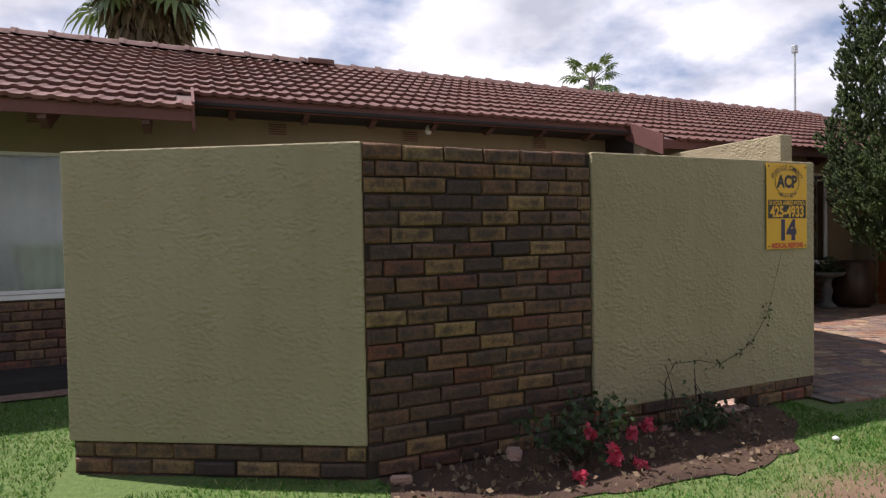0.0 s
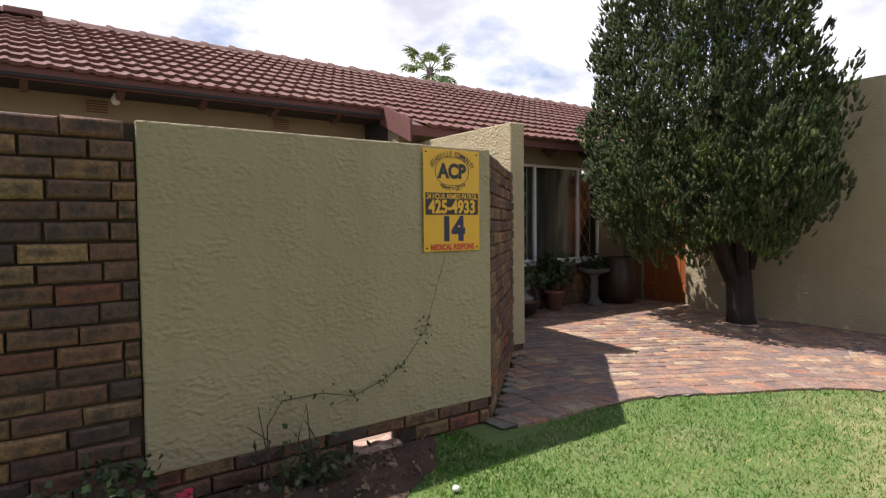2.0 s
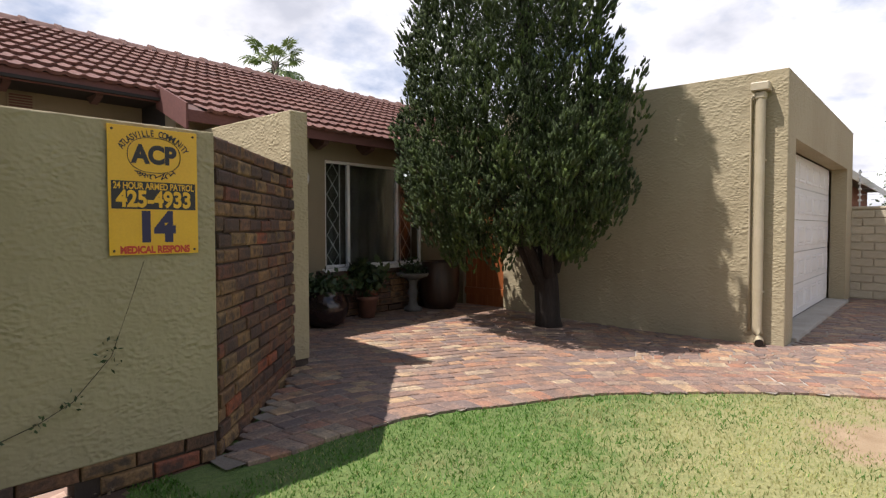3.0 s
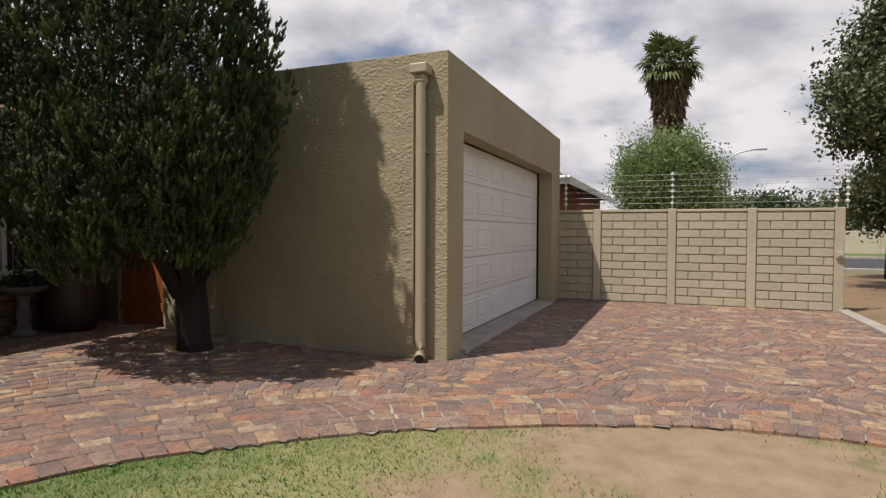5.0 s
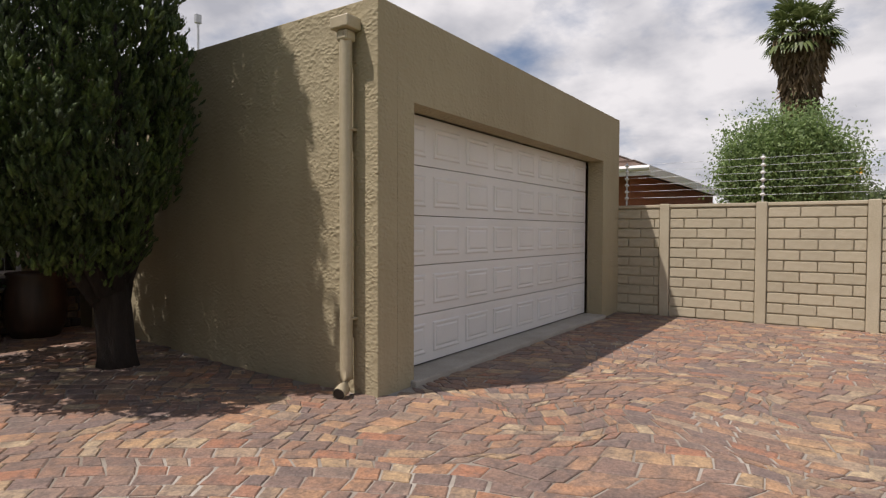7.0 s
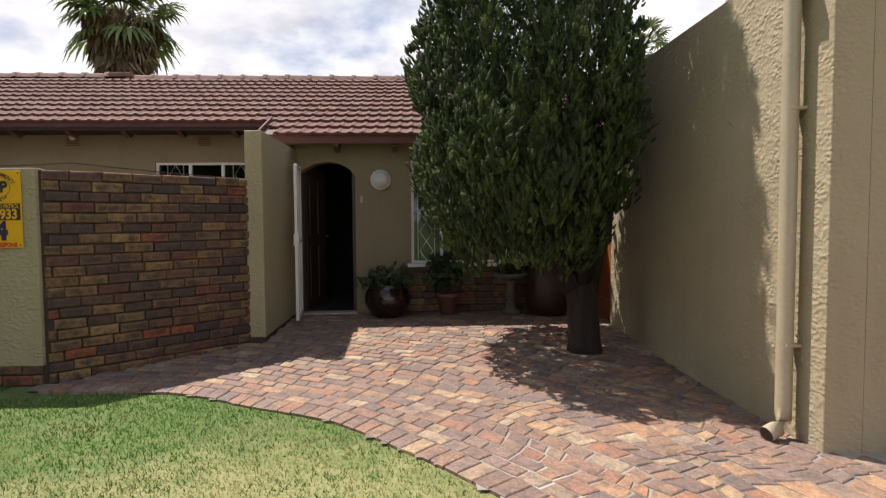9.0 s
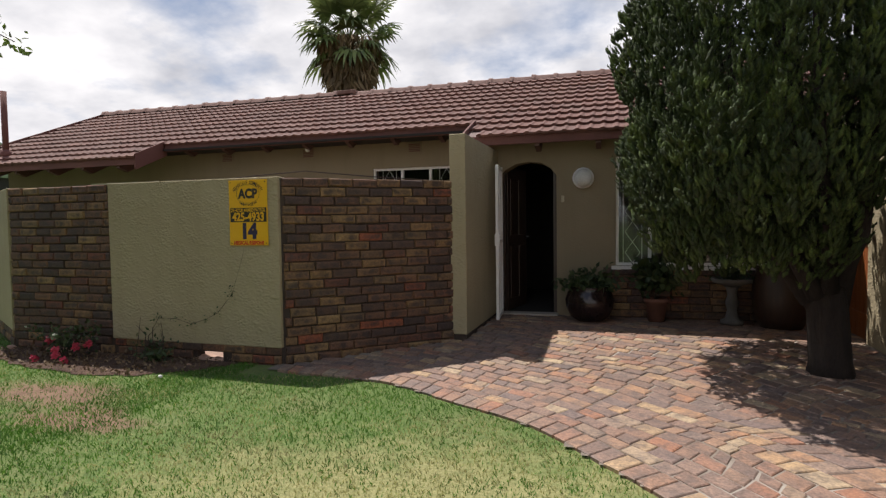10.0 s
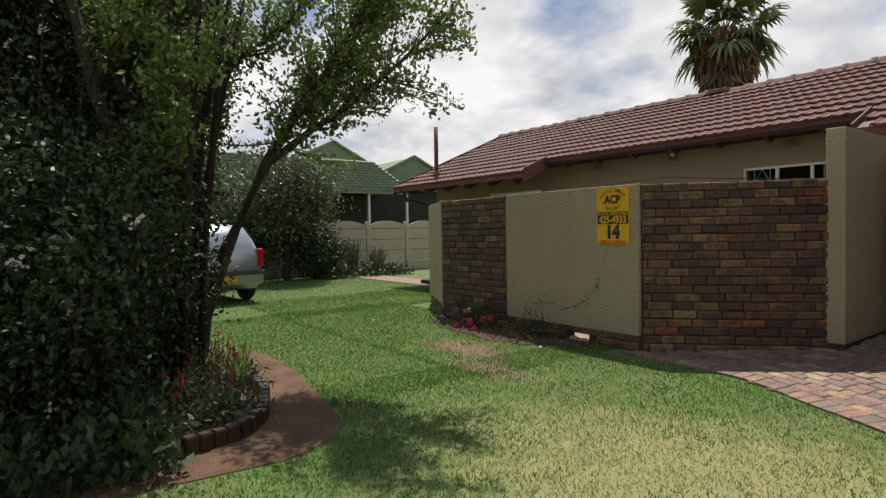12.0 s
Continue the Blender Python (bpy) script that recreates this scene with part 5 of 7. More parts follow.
def build_fence():
    ys = [1.17, 0.5, -0.70, -1.87, -3.04]
    fence = group_at("boundary_fence", FX, 0, 0)
    tagged(fence, "beige precast concrete fence with brick-pattern panels", "fence")
    for y in ys[1:]:
        part("post", box(-0.07, 0.07, y - 0.065, y + 0.065, -0.2, 1.585, 0.012), FENCE, fence)
    r = random.Random(6)
    bm = box(-0.5, 0.5, -0.5, 0.5, -0.5, 0.5, 0.0)
    bmesh.ops.bevel(bm, geom=[e for e in bm.edges], offset=0.06, segments=1, affect="EDGES")
    block = mesh_of("block", bm, FENCE)
    for a, b in zip(ys, ys[1:]):
        y0, y1 = b + 0.066, a - (0.066 if a < 1 else -0.02)
        panel = part("panel", box(-0.02, 0.02, y0, y1, -0.15, 1.53), FENCE, fence)
        part("coping", box(-0.055, 0.055, y0, y1, 1.5305, 1.575, 0.008), FENCE, fence)
        rows = 11
        for k in range(rows):
            z0, z1 = 0.02 + k * 0.1365, 0.02 + (k + 1) * 0.1365 - 0.015
            y = y1 + (0.17 if k % 2 else 0.0)
            while y > y0 + 0.02:
                c, d = min(y, y1), max(y - 0.36, y0)
                if c - d > 0.05:
                    ob = new("block", block)
                    ob.parent = panel
                    ob.matrix_basis = Matrix.LocRotScale((-0.024, (c + d) / 2, (z0 + z1) / 2), None, (0.044, c - d - 0.013, z1 - z0))
                y -= 0.36
    ef = group_at("electric_fence", FX, 0, 1.58)
    tagged(ef, "electric fence wires on white insulator rods", "electric fence")
    for y in (-0.70, -3.0, -3.14, 1.05):
        part("rod", add_tube(bmesh.new(), [(0, y, -0.01), (0, y, 0.62)], 0.012, 8), STEEL, ef)
        for k in range(6):
            part("insulator", add_lathe(bmesh.new(), [(0.012, 0), (0.03, 0.012), (0.03, 0.03), (0.012, 0.042)], 10, (0, y, 0.08 + k * 0.095)), WHITE, ef)
    for k in range(6):
        part("wire", add_tube(bmesh.new(), [(-0.03, 1.05, 0.1 + k * 0.095), (-0.03, -0.7, 0.095 + k * 0.095), (-0.03, -3.0, 0.1 + k * 0.095)], 0.0022, 4), STEEL, ef)
    k = group_at("kerb", 0, 0, 0)
    tagged(k, "pale concrete kerb along the edge of the drive", "kerb", kind="structure")
    for i in range(8):
        part("kerb_stone", box(8.2 + i * 0.8, 8.99 + i * 0.8, -3.2, -3.03, -0.1, 0.045, 0.012), CONCRETE, k)
    box_ = group_at("gate_latch", FX - 0.08, -3.04, 0.82)
    tagged(box_, "small pale latch box on the end post of the fence", "latch")
    part("case", box(-0.03, 0.014, -0.05, 0.05, 0, 0.10, 0.01), FENCE, box_)
    part("hasp", box(-0.05, -0.031, -0.02, 0.02, 0.03, 0.06, 0.004), STEEL, box_)


build_fence()


def strip(name, poly, z, mat, label, category):
    bm = bmesh.new()
    bm.faces.new([bm.verts.new((x, y, z)) for x, y in poly])
    if bm.faces[:][0].calc_area() > 0:
        bmesh.ops.recalc_face_normals(bm, faces=bm.faces)
    ob = part(name, bm, mat)
    if ob.data.polygons[0].normal.z < 0:
        ob.data.flip_normals()
    tagged(ob, label, category, kind="structure")
    return ob


def build_street():
    strip("road", [(25.5, -70), (36.5, -75), (36.5, 60), (25.5, 60)], 0.004, ASPHALT, "grey asphalt street past the fence", "road")
    strip("pavement", [(8.2, -3.21), (14.6, -3.21), (15.2, 1.0), (25.0, 1.0), (25.0, -30), (8.2, -30)], -0.004, VERGE, "dry sandy verge beside the street", "verge")
    kb = group_at("street_kerb", 25.35, 0, 0)
    tagged(kb, "pale concrete street kerb", "kerb", kind="structure")
    part("kerb_stone", box(-0.1, 0.1, -60, 50, -0.1, 0.12, 0.02), CONCRETE, kb)
    kb = group_at("street_kerb", 36.6, 0, 0)
    tagged(kb, "pale concrete street kerb", "kerb", kind="structure")
    part("kerb_stone", box(-0.1, 0.1, -70, 50, -0.1, 0.12, 0.02), CONCRETE, kb)
    fw = group_at("far_wall", 46, 0, 0)
    tagged(fw, "cream slatted precast wall across the street", "wall")
    for i in range(14):
        part("panel", box(-0.05, 0.05, -24 + i * 2.0, -22.1 + i * 2.0, -0.1, 1.35, 0.02), PRECAST, fw)
        part("post", box(-0.09, 0.09, -22.1 + i * 2.0, -22.0 + i * 2.0, -0.1, 1.5, 0.02), PRECAST, fw)
    sl = group_at("street_lamp", 60, -4.6, 0)
    tagged(sl, "grey curved-arm street lamp", "street lamp")
    part("pole", add_tube(bmesh.new(), [(0, 0, 0), (0, 0, 6.6), (0, -0.25, 7.5), (0, -1.0, 8.1), (0, -2.4, 8.35)], [0.1, 0.08, 0.07, 0.06, 0.05], 10), STEEL, sl, smooth=True)
    part("head", box(-0.15, 0.15, -3.2, -2.35, 8.25, 8.42, 0.05), STEEL, sl)
    sg = group_at("street_sign", 45, -2.2, 0)
    tagged(sg, "small yellow board on a thin pole", "sign")
    part("pole", add_tube(bmesh.new(), [(0, 0, 0), (0, 0, 4.9)], 0.04, 8), STEEL, sg)
    part("board", box(-0.05, -0.041, -0.42, 0.42, 4.45, 4.85, 0.003), YELLOW, sg)


build_street()


def build_neighbour_right():
    h = group_at("neighbour_house", 17.3, 1.5, 0)
    tagged(h, "face-brick neighbour house with a brown tiled hip roof", "house")
    part("wall", box(0.5, 10, 0.5, 9, -0.1, 2.42), BRICKFAR, h, "orange face brick")
    bm = bmesh.new()
    lo = [bm.verts.new(c) for c in ((0, 0, 2.45), (10.5, 0, 2.45), (10.5, 9.5, 2.45), (0, 9.5, 2.45))]
    hi = [bm.verts.new(c) for c in ((4.5, 4.75, 4.3), (6.0, 4.75, 4.3))]
    for f in ((lo[0], lo[1], hi[1], hi[0]), (lo[1], lo[2], hi[1]), (lo[2], lo[3], hi[0], hi[1]), (lo[3], lo[0], hi[0]), (lo[3], lo[2], lo[1], lo[0])):
        bm.faces.new(f)
    roof = part("roof", bm, BROWNTILE, h)
    rows = bmesh.new()
    for k in range(1, 12):
        f = k / 12
        z = 2.45 + 1.85 * f + 0.01
        a, b = Vector((4.5 * f, 4.75 * f, z)), Vector((4.5 * f, 9.5 - 4.75 * f, z))
        add_tube(rows, [a, b], 0.035, 5)
        add_tube(rows, [a, Vector((10.5 - 4.5 * f, 4.75 * f, z))], 0.035, 5)
    part("tile_course", rows, BROWNTILE, roof)
    part("fascia", box(-0.03, -0.002, 0, 9.5, 2.28, 2.46), WHITE, h, "white fascia board")
    part("fascia", box(-0.03, 10.5, -0.03, -0.002, 2.28, 2.46), WHITE, h, "white fascia board")
    part("gutter", add_tube(bmesh.new(), [(-0.08, -0.05, 2.42), (-0.08, 9.5, 2.42)], 0.05, 8), WHITE, h)


BRICKFAR = mottled("orange_face_brick", (0.24, 0.085, 0.04), (0.31, 0.115, 0.055), None, 0.85, 3, 30, 0.3, stretch=(1, 1, 5))
build_neighbour_right()

# ---- trees ----


def branch_points(rng, base, direction, length, bend, n=6):
    pts = [Vector(base)]
    d = Vector(direction).normalized()
    for k in range(n):
        d = (d + Vector(rng.normal(0, bend, 3)) + Vector((0, 0, 0.05))).normalized()
        pts.append(pts[-1] + d * length / n)
    return pts


def lumpy_tree(name, base, label, crown, crown_r, trunk_r, mat, leaf, lumps, per, seed, spread=0.35, hang=0.0, category="tree", flat=1.0):
    """A trunk with limbs to the lumps of an uneven crown of small leaves."""
    rng = np.random.default_rng(seed)
    t = group_at(name, *base)
    tagged(t, label, category)
    c, r = np.array(crown, float), np.array(crown_r, float)
    u = rng.normal(size=(lumps, 3))
    u /= np.linalg.norm(u, axis=1)[:, None]
    centres = c + u * r * rng.uniform(0.3, 0.9, lumps)[:, None]
    bm = bmesh.new()
    top = Vector((c[0] * 0.7, c[1] * 0.7, c[2] - r[2] * 0.2))
    add_tube(bm, [(0, 0, -0.1), (c[0] * 0.2, c[1] * 0.2, top.z * 0.35), (c[0] * 0.5, c[1] * 0.5, top.z * 0.7), top], [trunk_r, trunk_r * 0.8, trunk_r * 0.6, trunk_r * 0.35], 10)
    part("trunk", bm, BARK, t, smooth=True)
    for k in range(min(lumps, 14)):
        bm = bmesh.new()
        e = Vector(centres[k])
        s = Vector((c[0] * 0.45, c[1] * 0.45, max(0.3, min(top.z * 0.65, e.z * 0.6))))
        add_tube(bm, [s, (s + e) / 2 + Vector((0, 0, -0.08)), e], [trunk_r * 0.35, trunk_r * 0.22, trunk_r * 0.08], 6)
        part("limb", bm, BARK, t)
    g = rng.normal(size=(lumps, per, 3)) * (r.min() * spread) * rng.uniform(0.6, 1.2, (lumps, 1, 1))
    g[:, :, 2] *= flat
    pts = (centres[:, None, :] + g).reshape(-1, 3)
    if hang:
        pts[:, 2] -= np.abs(rng.normal(0, hang, len(pts)))
    leaf_cloud("crown", pts, mat, t, leaf, rng, up=-0.8 if hang else 0.2)
    return t


def build_cypress():
    """The clipped conifer by the garage: a dense cone of upright flame-like tufts on a short trunk."""
    rng = np.random.default_rng(21)
    bx, by = 8.40, 3.52
    t = group_at("conifer", bx, by, floor_z(bx, by) - 0.02)
    tagged(t, "tall dense green conifer beside the garage wall", "tree")
    bm = bmesh.new()
    add_tube(bm, [(0, 0, 0), (0, 0.01, 0.12), (-0.02, 0.02, 0.5), (-0.1, 0.04, 1.2), (-0.3, 0.1, 2.2), (-0.42, 0.15, 4.8)], [0.175, 0.15, 0.145, 0.135, 0.11, 0.03], 14)
    part("trunk", bm, BARK_DARK, t, smooth=True)
    for k in range(7):
        bm = bmesh.new()
        a = k * 0.9 + 0.3
        r = 0.07
        add_tube(bm, [(-0.05 + 0.1 * math.cos(a), 0.1 * math.sin(a), 0.45 + 0.05 * k), (-0.15 + 0.35 * math.cos(a), 0.3 * math.sin(a), 1.15), (-0.35 + 0.6 * math.cos(a), 0.1 + 0.8 * math.sin(a), 1.9), (-0.4 + 0.6 * math.cos(a), 0.1 + 0.8 * math.sin(a), 3.0)], [r, r * 0.8, r * 0.5, 0.01], 8)
        part("stem", bm, BARK_DARK, t, smooth=True)
    cx, cy = 7.83 - bx, 3.72 - by
    def radius(z):
        f = (z - 1.0) / 5.2
        if f < 0.14:
            return 0.62 + 0.38 * math.sin(f / 0.14 * math.pi / 2)
        return max(0.03, 1.0 - 0.13 * ((f - 0.14) / 0.5) ** 1.3 if f < 0.64 else 0.87 * math.sqrt(max(0, 1 - ((f - 0.64) / 0.37) ** 2)))
    tufts = []
    tries = 0
    while len(tufts) < 520 and tries < 16000:
        tries += 1
        z = 1.0 + 5.0 * rng.uniform() ** 1.1
        a = rng.uniform(0, 2 * math.pi)
        rr = radius(z) * (1 + 0.12 * math.sin(3 * a + z * 2.2) * math.cos(z * 3.1 + a)) * rng.uniform(0.82, 1.06)
        x, y = cx + 0.92 * rr * math.cos(a), cy + (1.22 - 0.10 * max(0, z - 2)) * rr * math.sin(a)
        if bx + x > 8.88:
            x = 8.88 - bx - rng.uniform(0, 0.12)
        if any((x - o[0]) ** 2 + (y - o[1]) ** 2 + 0.4 * (z - o[2]) ** 2 < 0.030 for o in tufts):
            continue
        tufts.append((x, y, z - 0.15 * (z < 1.3) * rng.uniform(), a))
    # each spray: pointed lumpy fingers rising from one foot, with ragged scale leaves on them
    quads, pts_all, dirs_all, size_all, outs_all = [], [], [], [], []
    ring_q = np.array([0.0, 0.22, 0.5, 0.78, 1.0])
    ring_r = np.array([0.35, 0.95, 1.0, 0.72, 0.06])
    sides = 4
    ang = np.arange(sides) * 2 * math.pi / sides
    for x, y, z, a in tufts:
        h, lean, wide = rng.uniform(0.26, 0.44), rng.uniform(0.1, 0.45), rng.uniform(0.085, 0.135)
        for _ in range(int(rng.integers(36, 50))):
            q0, fa = rng.uniform(0, 1), rng.uniform(0, 2 * math.pi)
            fr = wide * math.sin(math.pi * min(0.95, q0 * 0.8 + 0.2)) ** 0.7 * math.sqrt(rng.uniform(0.1, 1))
            fh, thick = rng.uniform(0.045, 0.10), rng.uniform(0.010, 0.019)
            foot = np.array([x + fr * math.cos(fa) + lean * q0 * h * math.cos(a), y + fr * math.sin(fa) + lean * q0 * h * math.sin(a), z - 0.16 + q0 * h])
            axis = np.array([lean * math.cos(a) + 0.55 * fr / wide * math.cos(fa), lean * math.sin(a) + 0.55 * fr / wide * math.sin(fa), 1.0]) + rng.normal(0, 0.18, 3)
            axis *= fh / np.linalg.norm(axis)
            rad = thick * ring_r[:, None] * rng.uniform(0.6, 1.4, (5, sides))
            ring = foot + ring_q[:, None, None] * axis + np.stack([rad * np.cos(ang), rad * np.sin(ang), rng.uniform(-0.006, 0.006, (5, sides))], -1)
            nxt = np.roll(ring, -1, axis=1)
            quads.append(np.stack([ring[:-1], nxt[:-1], nxt[1:], ring[1:]], 2).reshape(-1, 3))
            n = 6
            q, th = rng.uniform(0.1, 1, n), rng.uniform(0, 2 * math.pi, n)
            out = np.column_stack([np.cos(th), np.sin(th), np.full(n, 0.35)])
            pts_all.append(foot + q[:, None] * axis + out * thick * 0.8 * np.sin(np.clip(q, 0.1, 0.92) * math.pi)[:, None] ** 0.5)
            dirs_all.append(out * 0.75 + np.array([0, 0, 1.1]) + rng.normal(0, 0.2, (n, 3)))
            outs_all.append(out + rng.normal(0, 0.2, (n, 3)))
            size_all.append(rng.uniform(0.014, 0.028, n))
    spray = np.concatenate(quads)
    me = leaf_mesh("crown", spray, 4)
    me.materials.append(CYPRESS)
    # weld each finger so that it reads as one piece
    bm = bmesh.new()
    bm.from_mesh(me)
    bmesh.ops.remove_doubles(bm, verts=bm.verts, dist=1e-5)
    for f in bm.faces:
        f.smooth = True
    bm.to_mesh(me)
    bm.free()
    new("crown", me).parent = t
    # shaded inner growth
    n = 120000
    z = 1.0 + 4.7 * rng.uniform(size=n)
    a = rng.uniform(0, 2 * math.pi, n)
    rr = np.array([radius(v) for v in z]) * np.sqrt(rng.uniform(0.3, 0.66, n))
    pts_all.append(np.column_stack([np.minimum(cx + 0.88 * rr * np.cos(a), 8.82 - bx), cy + (1.16 - 0.10 * np.maximum(0, z - 2)) * rr * np.sin(a), z]))
    dirs_all.append(rng.normal(size=(n, 3)) * 0.5 + np.array([0, 0, 0.9]))
    outs_all.append(np.column_stack([np.cos(a), np.sin(a), np.full(n, 0.2)])); size_all.append(rng.uniform(0.02, 0.042, n))
    p, d, s = np.concatenate(pts_all), np.concatenate(dirs_all), np.concatenate(size_all)[:, None]
    d /= np.linalg.norm(d, axis=1)[:, None]
    e = np.cross(d, np.concatenate(outs_all)); e /= np.linalg.norm(e, axis=1)[:, None] + 1e-9
    v = np.stack([p, p + d * s * 0.5 + e * s * 0.2, p + d * s, p + d * s * 0.5 - e * s * 0.2], 1).reshape(-1, 3)
    me = leaf_mesh("scale_leaves", v, 4)
    me.materials.append(CYPRESS)
    new("scale_leaves", me).parent = t


build_cypress()


def fan_frond(bm, base, out, up, size, rng, droop):
    """A fan palm leaf: a stalk and a pleated fan of pointed blades, split towards their drooping tips."""
    out = Vector(out).normalized()
    base = Vector(base)
    hub = base + out * size * 0.8 + Vector((0, 0, up * size))
    add_tube(bm, [base, (base + hub) / 2 + Vector((0, 0, 0.06 * size)), hub], [0.022, 0.017, 0.012], 4, False)
    fwd = (hub - base).normalized()
    side = fwd.cross(Vector((0, 0, 1)))
    side = side.normalized() if side.length > 0.01 else Vector((1, 0, 0))
    nrm = side.cross(fwd)
    n = 19
    for k in range(n):
        a = radians(-125 + 250 * k / (n - 1) + rng.uniform(-3, 3))
        d = fwd * math.cos(a) + side * math.sin(a)
        ln = size * (0.60 + 0.18 * math.cos(a)) * rng.uniform(0.85, 1.12)
        w = d.cross(nrm).normalized() * size * 0.062
        fold = nrm * 0.02 * size * (1 if k % 2 else -1)
        mid = hub + d * ln * 0.5 + nrm * 0.05 * size + fold
        far = hub + d * ln * 0.78 + Vector((0, 0, -droop * ln * 0.3))
        tip = hub + d * ln * 0.95 + Vector((0, 0, -droop * ln * rng.uniform(0.6, 1.2)))
        v = [bm.verts.new(c) for c in (hub, mid + w, far + w * 0.55, tip, far - w * 0.55, mid - w)]
        bm.faces.new((v[0], v[1], v[5]))
        bm.faces.new((v[1], v[2], v[4], v[5]))
        bm.faces.new((v[2], v[3], v[4]))


def build_palm(x, y, top, size, trunk_r, label, seed, skirt=1.4, fronds=34, flare=0.34):
    rng = np.random.default_rng(seed)
    t = group_at("palm_tree", x, y, 0)
    tagged(t, label, "palm tree", group="fan palms")
    part("trunk", add_tube(bmesh.new(), [(0, 0, -0.1), (0, 0, top * 0.5), (0, 0, top)], [trunk_r * 1.2, trunk_r, trunk_r * 0.9], 12), BARK, t, smooth=True)
    bm = bmesh.new()
    for k in range(fronds):
        a = k * 2.399 + rng.uniform(-0.25, 0.25)
        f = k / fronds
        up = 1.0 - 1.45 * f + rng.uniform(-0.1, 0.1)
        reach = math.sqrt(max(0.12, 1 - max(0, up) ** 2 * 0.75))
        fan_frond(bm, (0.08 * math.cos(a), 0.08 * math.sin(a), top - 0.25 * f), (math.cos(a), math.sin(a), 0), up, size * rng.uniform(0.85, 1.1) * (0.75 + 0.25 * reach), rng, 0.06 + 0.42 * f)
    part("crown", bm, PALM_LEAF, t)
    if skirt:
        # dead fronds folded down against the trunk, widest just under the crown
        n = 2600
        h = rng.uniform(0, 1, n) ** 1.2
        a = rng.uniform(0, 2 * math.pi, n)
        r = trunk_r + (0.05 + flare * size * (1 - h) ** 1.1) * np.sqrt(rng.uniform(0.25, 1.1, n))
        p = np.column_stack([r * np.cos(a), r * np.sin(a), top - 0.1 - h * skirt])
        leaf_cloud("dead_skirt", p, PALM_DRY, t, 0.5 * size, rng, "hanging skirt of dry brown fronds", 0.32, up=-3.4)
    return t


build_palm(-1.06, 14.4, 6.95, 1.05, 0.3, "tall fan palm with a dry skirt behind the house roof", 31, 2.2, 34, 0.55)
build_palm(15.3, 19.9, 7.75, 0.85, 0.16, "young fan palm showing above the house roof", 32, 0.0, 16)
build_palm(28.2, -0.42, 7.75, 0.8, 0.3, "tall fan palm with a long dry skirt beyond the fence", 33, 2.6, 40, 0.6)
lumpy_tree("pepper_tree", (21, -0.6, 0), "pale green weeping pepper tree behind the fence", (0, 0.1, 2.9), (1.55, 1.6, 1.2), 0.14, LEAF_PEPPER, 0.075, 240, 330, 41, 0.17, 0.42)
lumpy_tree("street_tree", (18.2, -5.9, 0), "large olive-green tree on the verge", (0, 0, 4.1), (2.45, 2.45, 2.5), 0.2, LEAF_GREY, 0.115, 420, 340, 42, 0.105)
lumpy_tree("verge_tree", (22.5, -5.95, 0), "small dark round tree on the verge", (0, 0, 2.3), (1.3, 1.3, 1.0), 0.12, LEAF_GREY, 0.12, 80, 150, 43, 0.22)
for i, (x, y, z, r) in enumerate(((68, -4.5, 4.0, 4.0), (74, -9.5, 4.4, 4.6), (70, -15.5, 4.2, 4.4), (80, 1.0, 4.2, 4.0), (60, -22, 4.2, 4.6), (34, 9.0, 3.0, 2.2), (24, 6.5, 3.3, 1.4))):
    lumpy_tree("far_tree", (x, y, 0), "dark green leafy tree in the distance", (0, 0, z * 0.75), (r, r, z * 0.55), 0.25, LEAF if i % 2 else LEAF_GREY, 0.42, 70, 80, 50 + i, 0.3)

# ---- garden in front of the screen wall ----


def poly_sheet(name, poly, z, mat, label, category, lumps=0.0, seed=1, step=0.07):
    """A lumpy sheet over a plan polygon."""
    rng = random.Random(seed)
    xs, ys = [p[0] for p in poly], [p[1] for p in poly]
    bm = bmesh.new()
    bm.faces.new([bm.verts.new((x, y, z)) for x, y in poly])
    if lumps:
        for axis, lo, hi in ((0, min(xs), max(xs)), (1, min(ys), max(ys))):
            k = lo + step
            while k < hi:
                co, no = [0, 0, 0], [0, 0, 0]
                co[axis], no[axis] = k, 1
                bmesh.ops.bisect_plane(bm, geom=bm.verts[:] + bm.edges[:] + bm.faces[:], plane_co=co, plane_no=no)
                k += step
        for v in bm.verts:
            if not v.is_boundary:
                v.co.z += lumps * (0.6 + noise.noise(v.co * 5.0) + 0.5 * noise.noise(v.co * 14.0))
    bmesh.ops.recalc_face_normals(bm, faces=bm.faces)
    ob = part(name, bm, mat, smooth=bool(lumps))
    if ob.data.polygons[0].normal.z < 0:
        ob.data.flip_normals()
    tagged(ob, label, category, kind="structure")
    return ob


WALL_BED = [(0.52, 2.86), (0.50, 2.60), (0.85, 2.40), (1.15, 2.30), (1.7, 2.18), (2.3, 2.12), (2.8, 2.2), (3.15, 2.45), (3.35, 2.7), (3.4, 2.84)]
LEFT_BED = [(4.12, -2.0), (4.22, -1.1), (4.08, -0.72), (3.75, -0.52), (3.0, -0.36), (2.2, -0.22), (1.34, -0.16), (0.4, -0.45), (-0.6, -0.9), (-1.2, -2.0), (-1.0, -3.6), (2.0, -4.2), (3.9, -3.2)]


def inside(poly, x, y):
    hit = False
    for (x0, y0), (x1, y1) in zip(poly, poly[1:] + poly[:1]):
        if (y0 > y) != (y1 > y) and x < (x1 - x0) * (y - y0) / (y1 - y0) + x0:
            hit = not hit
    return hit


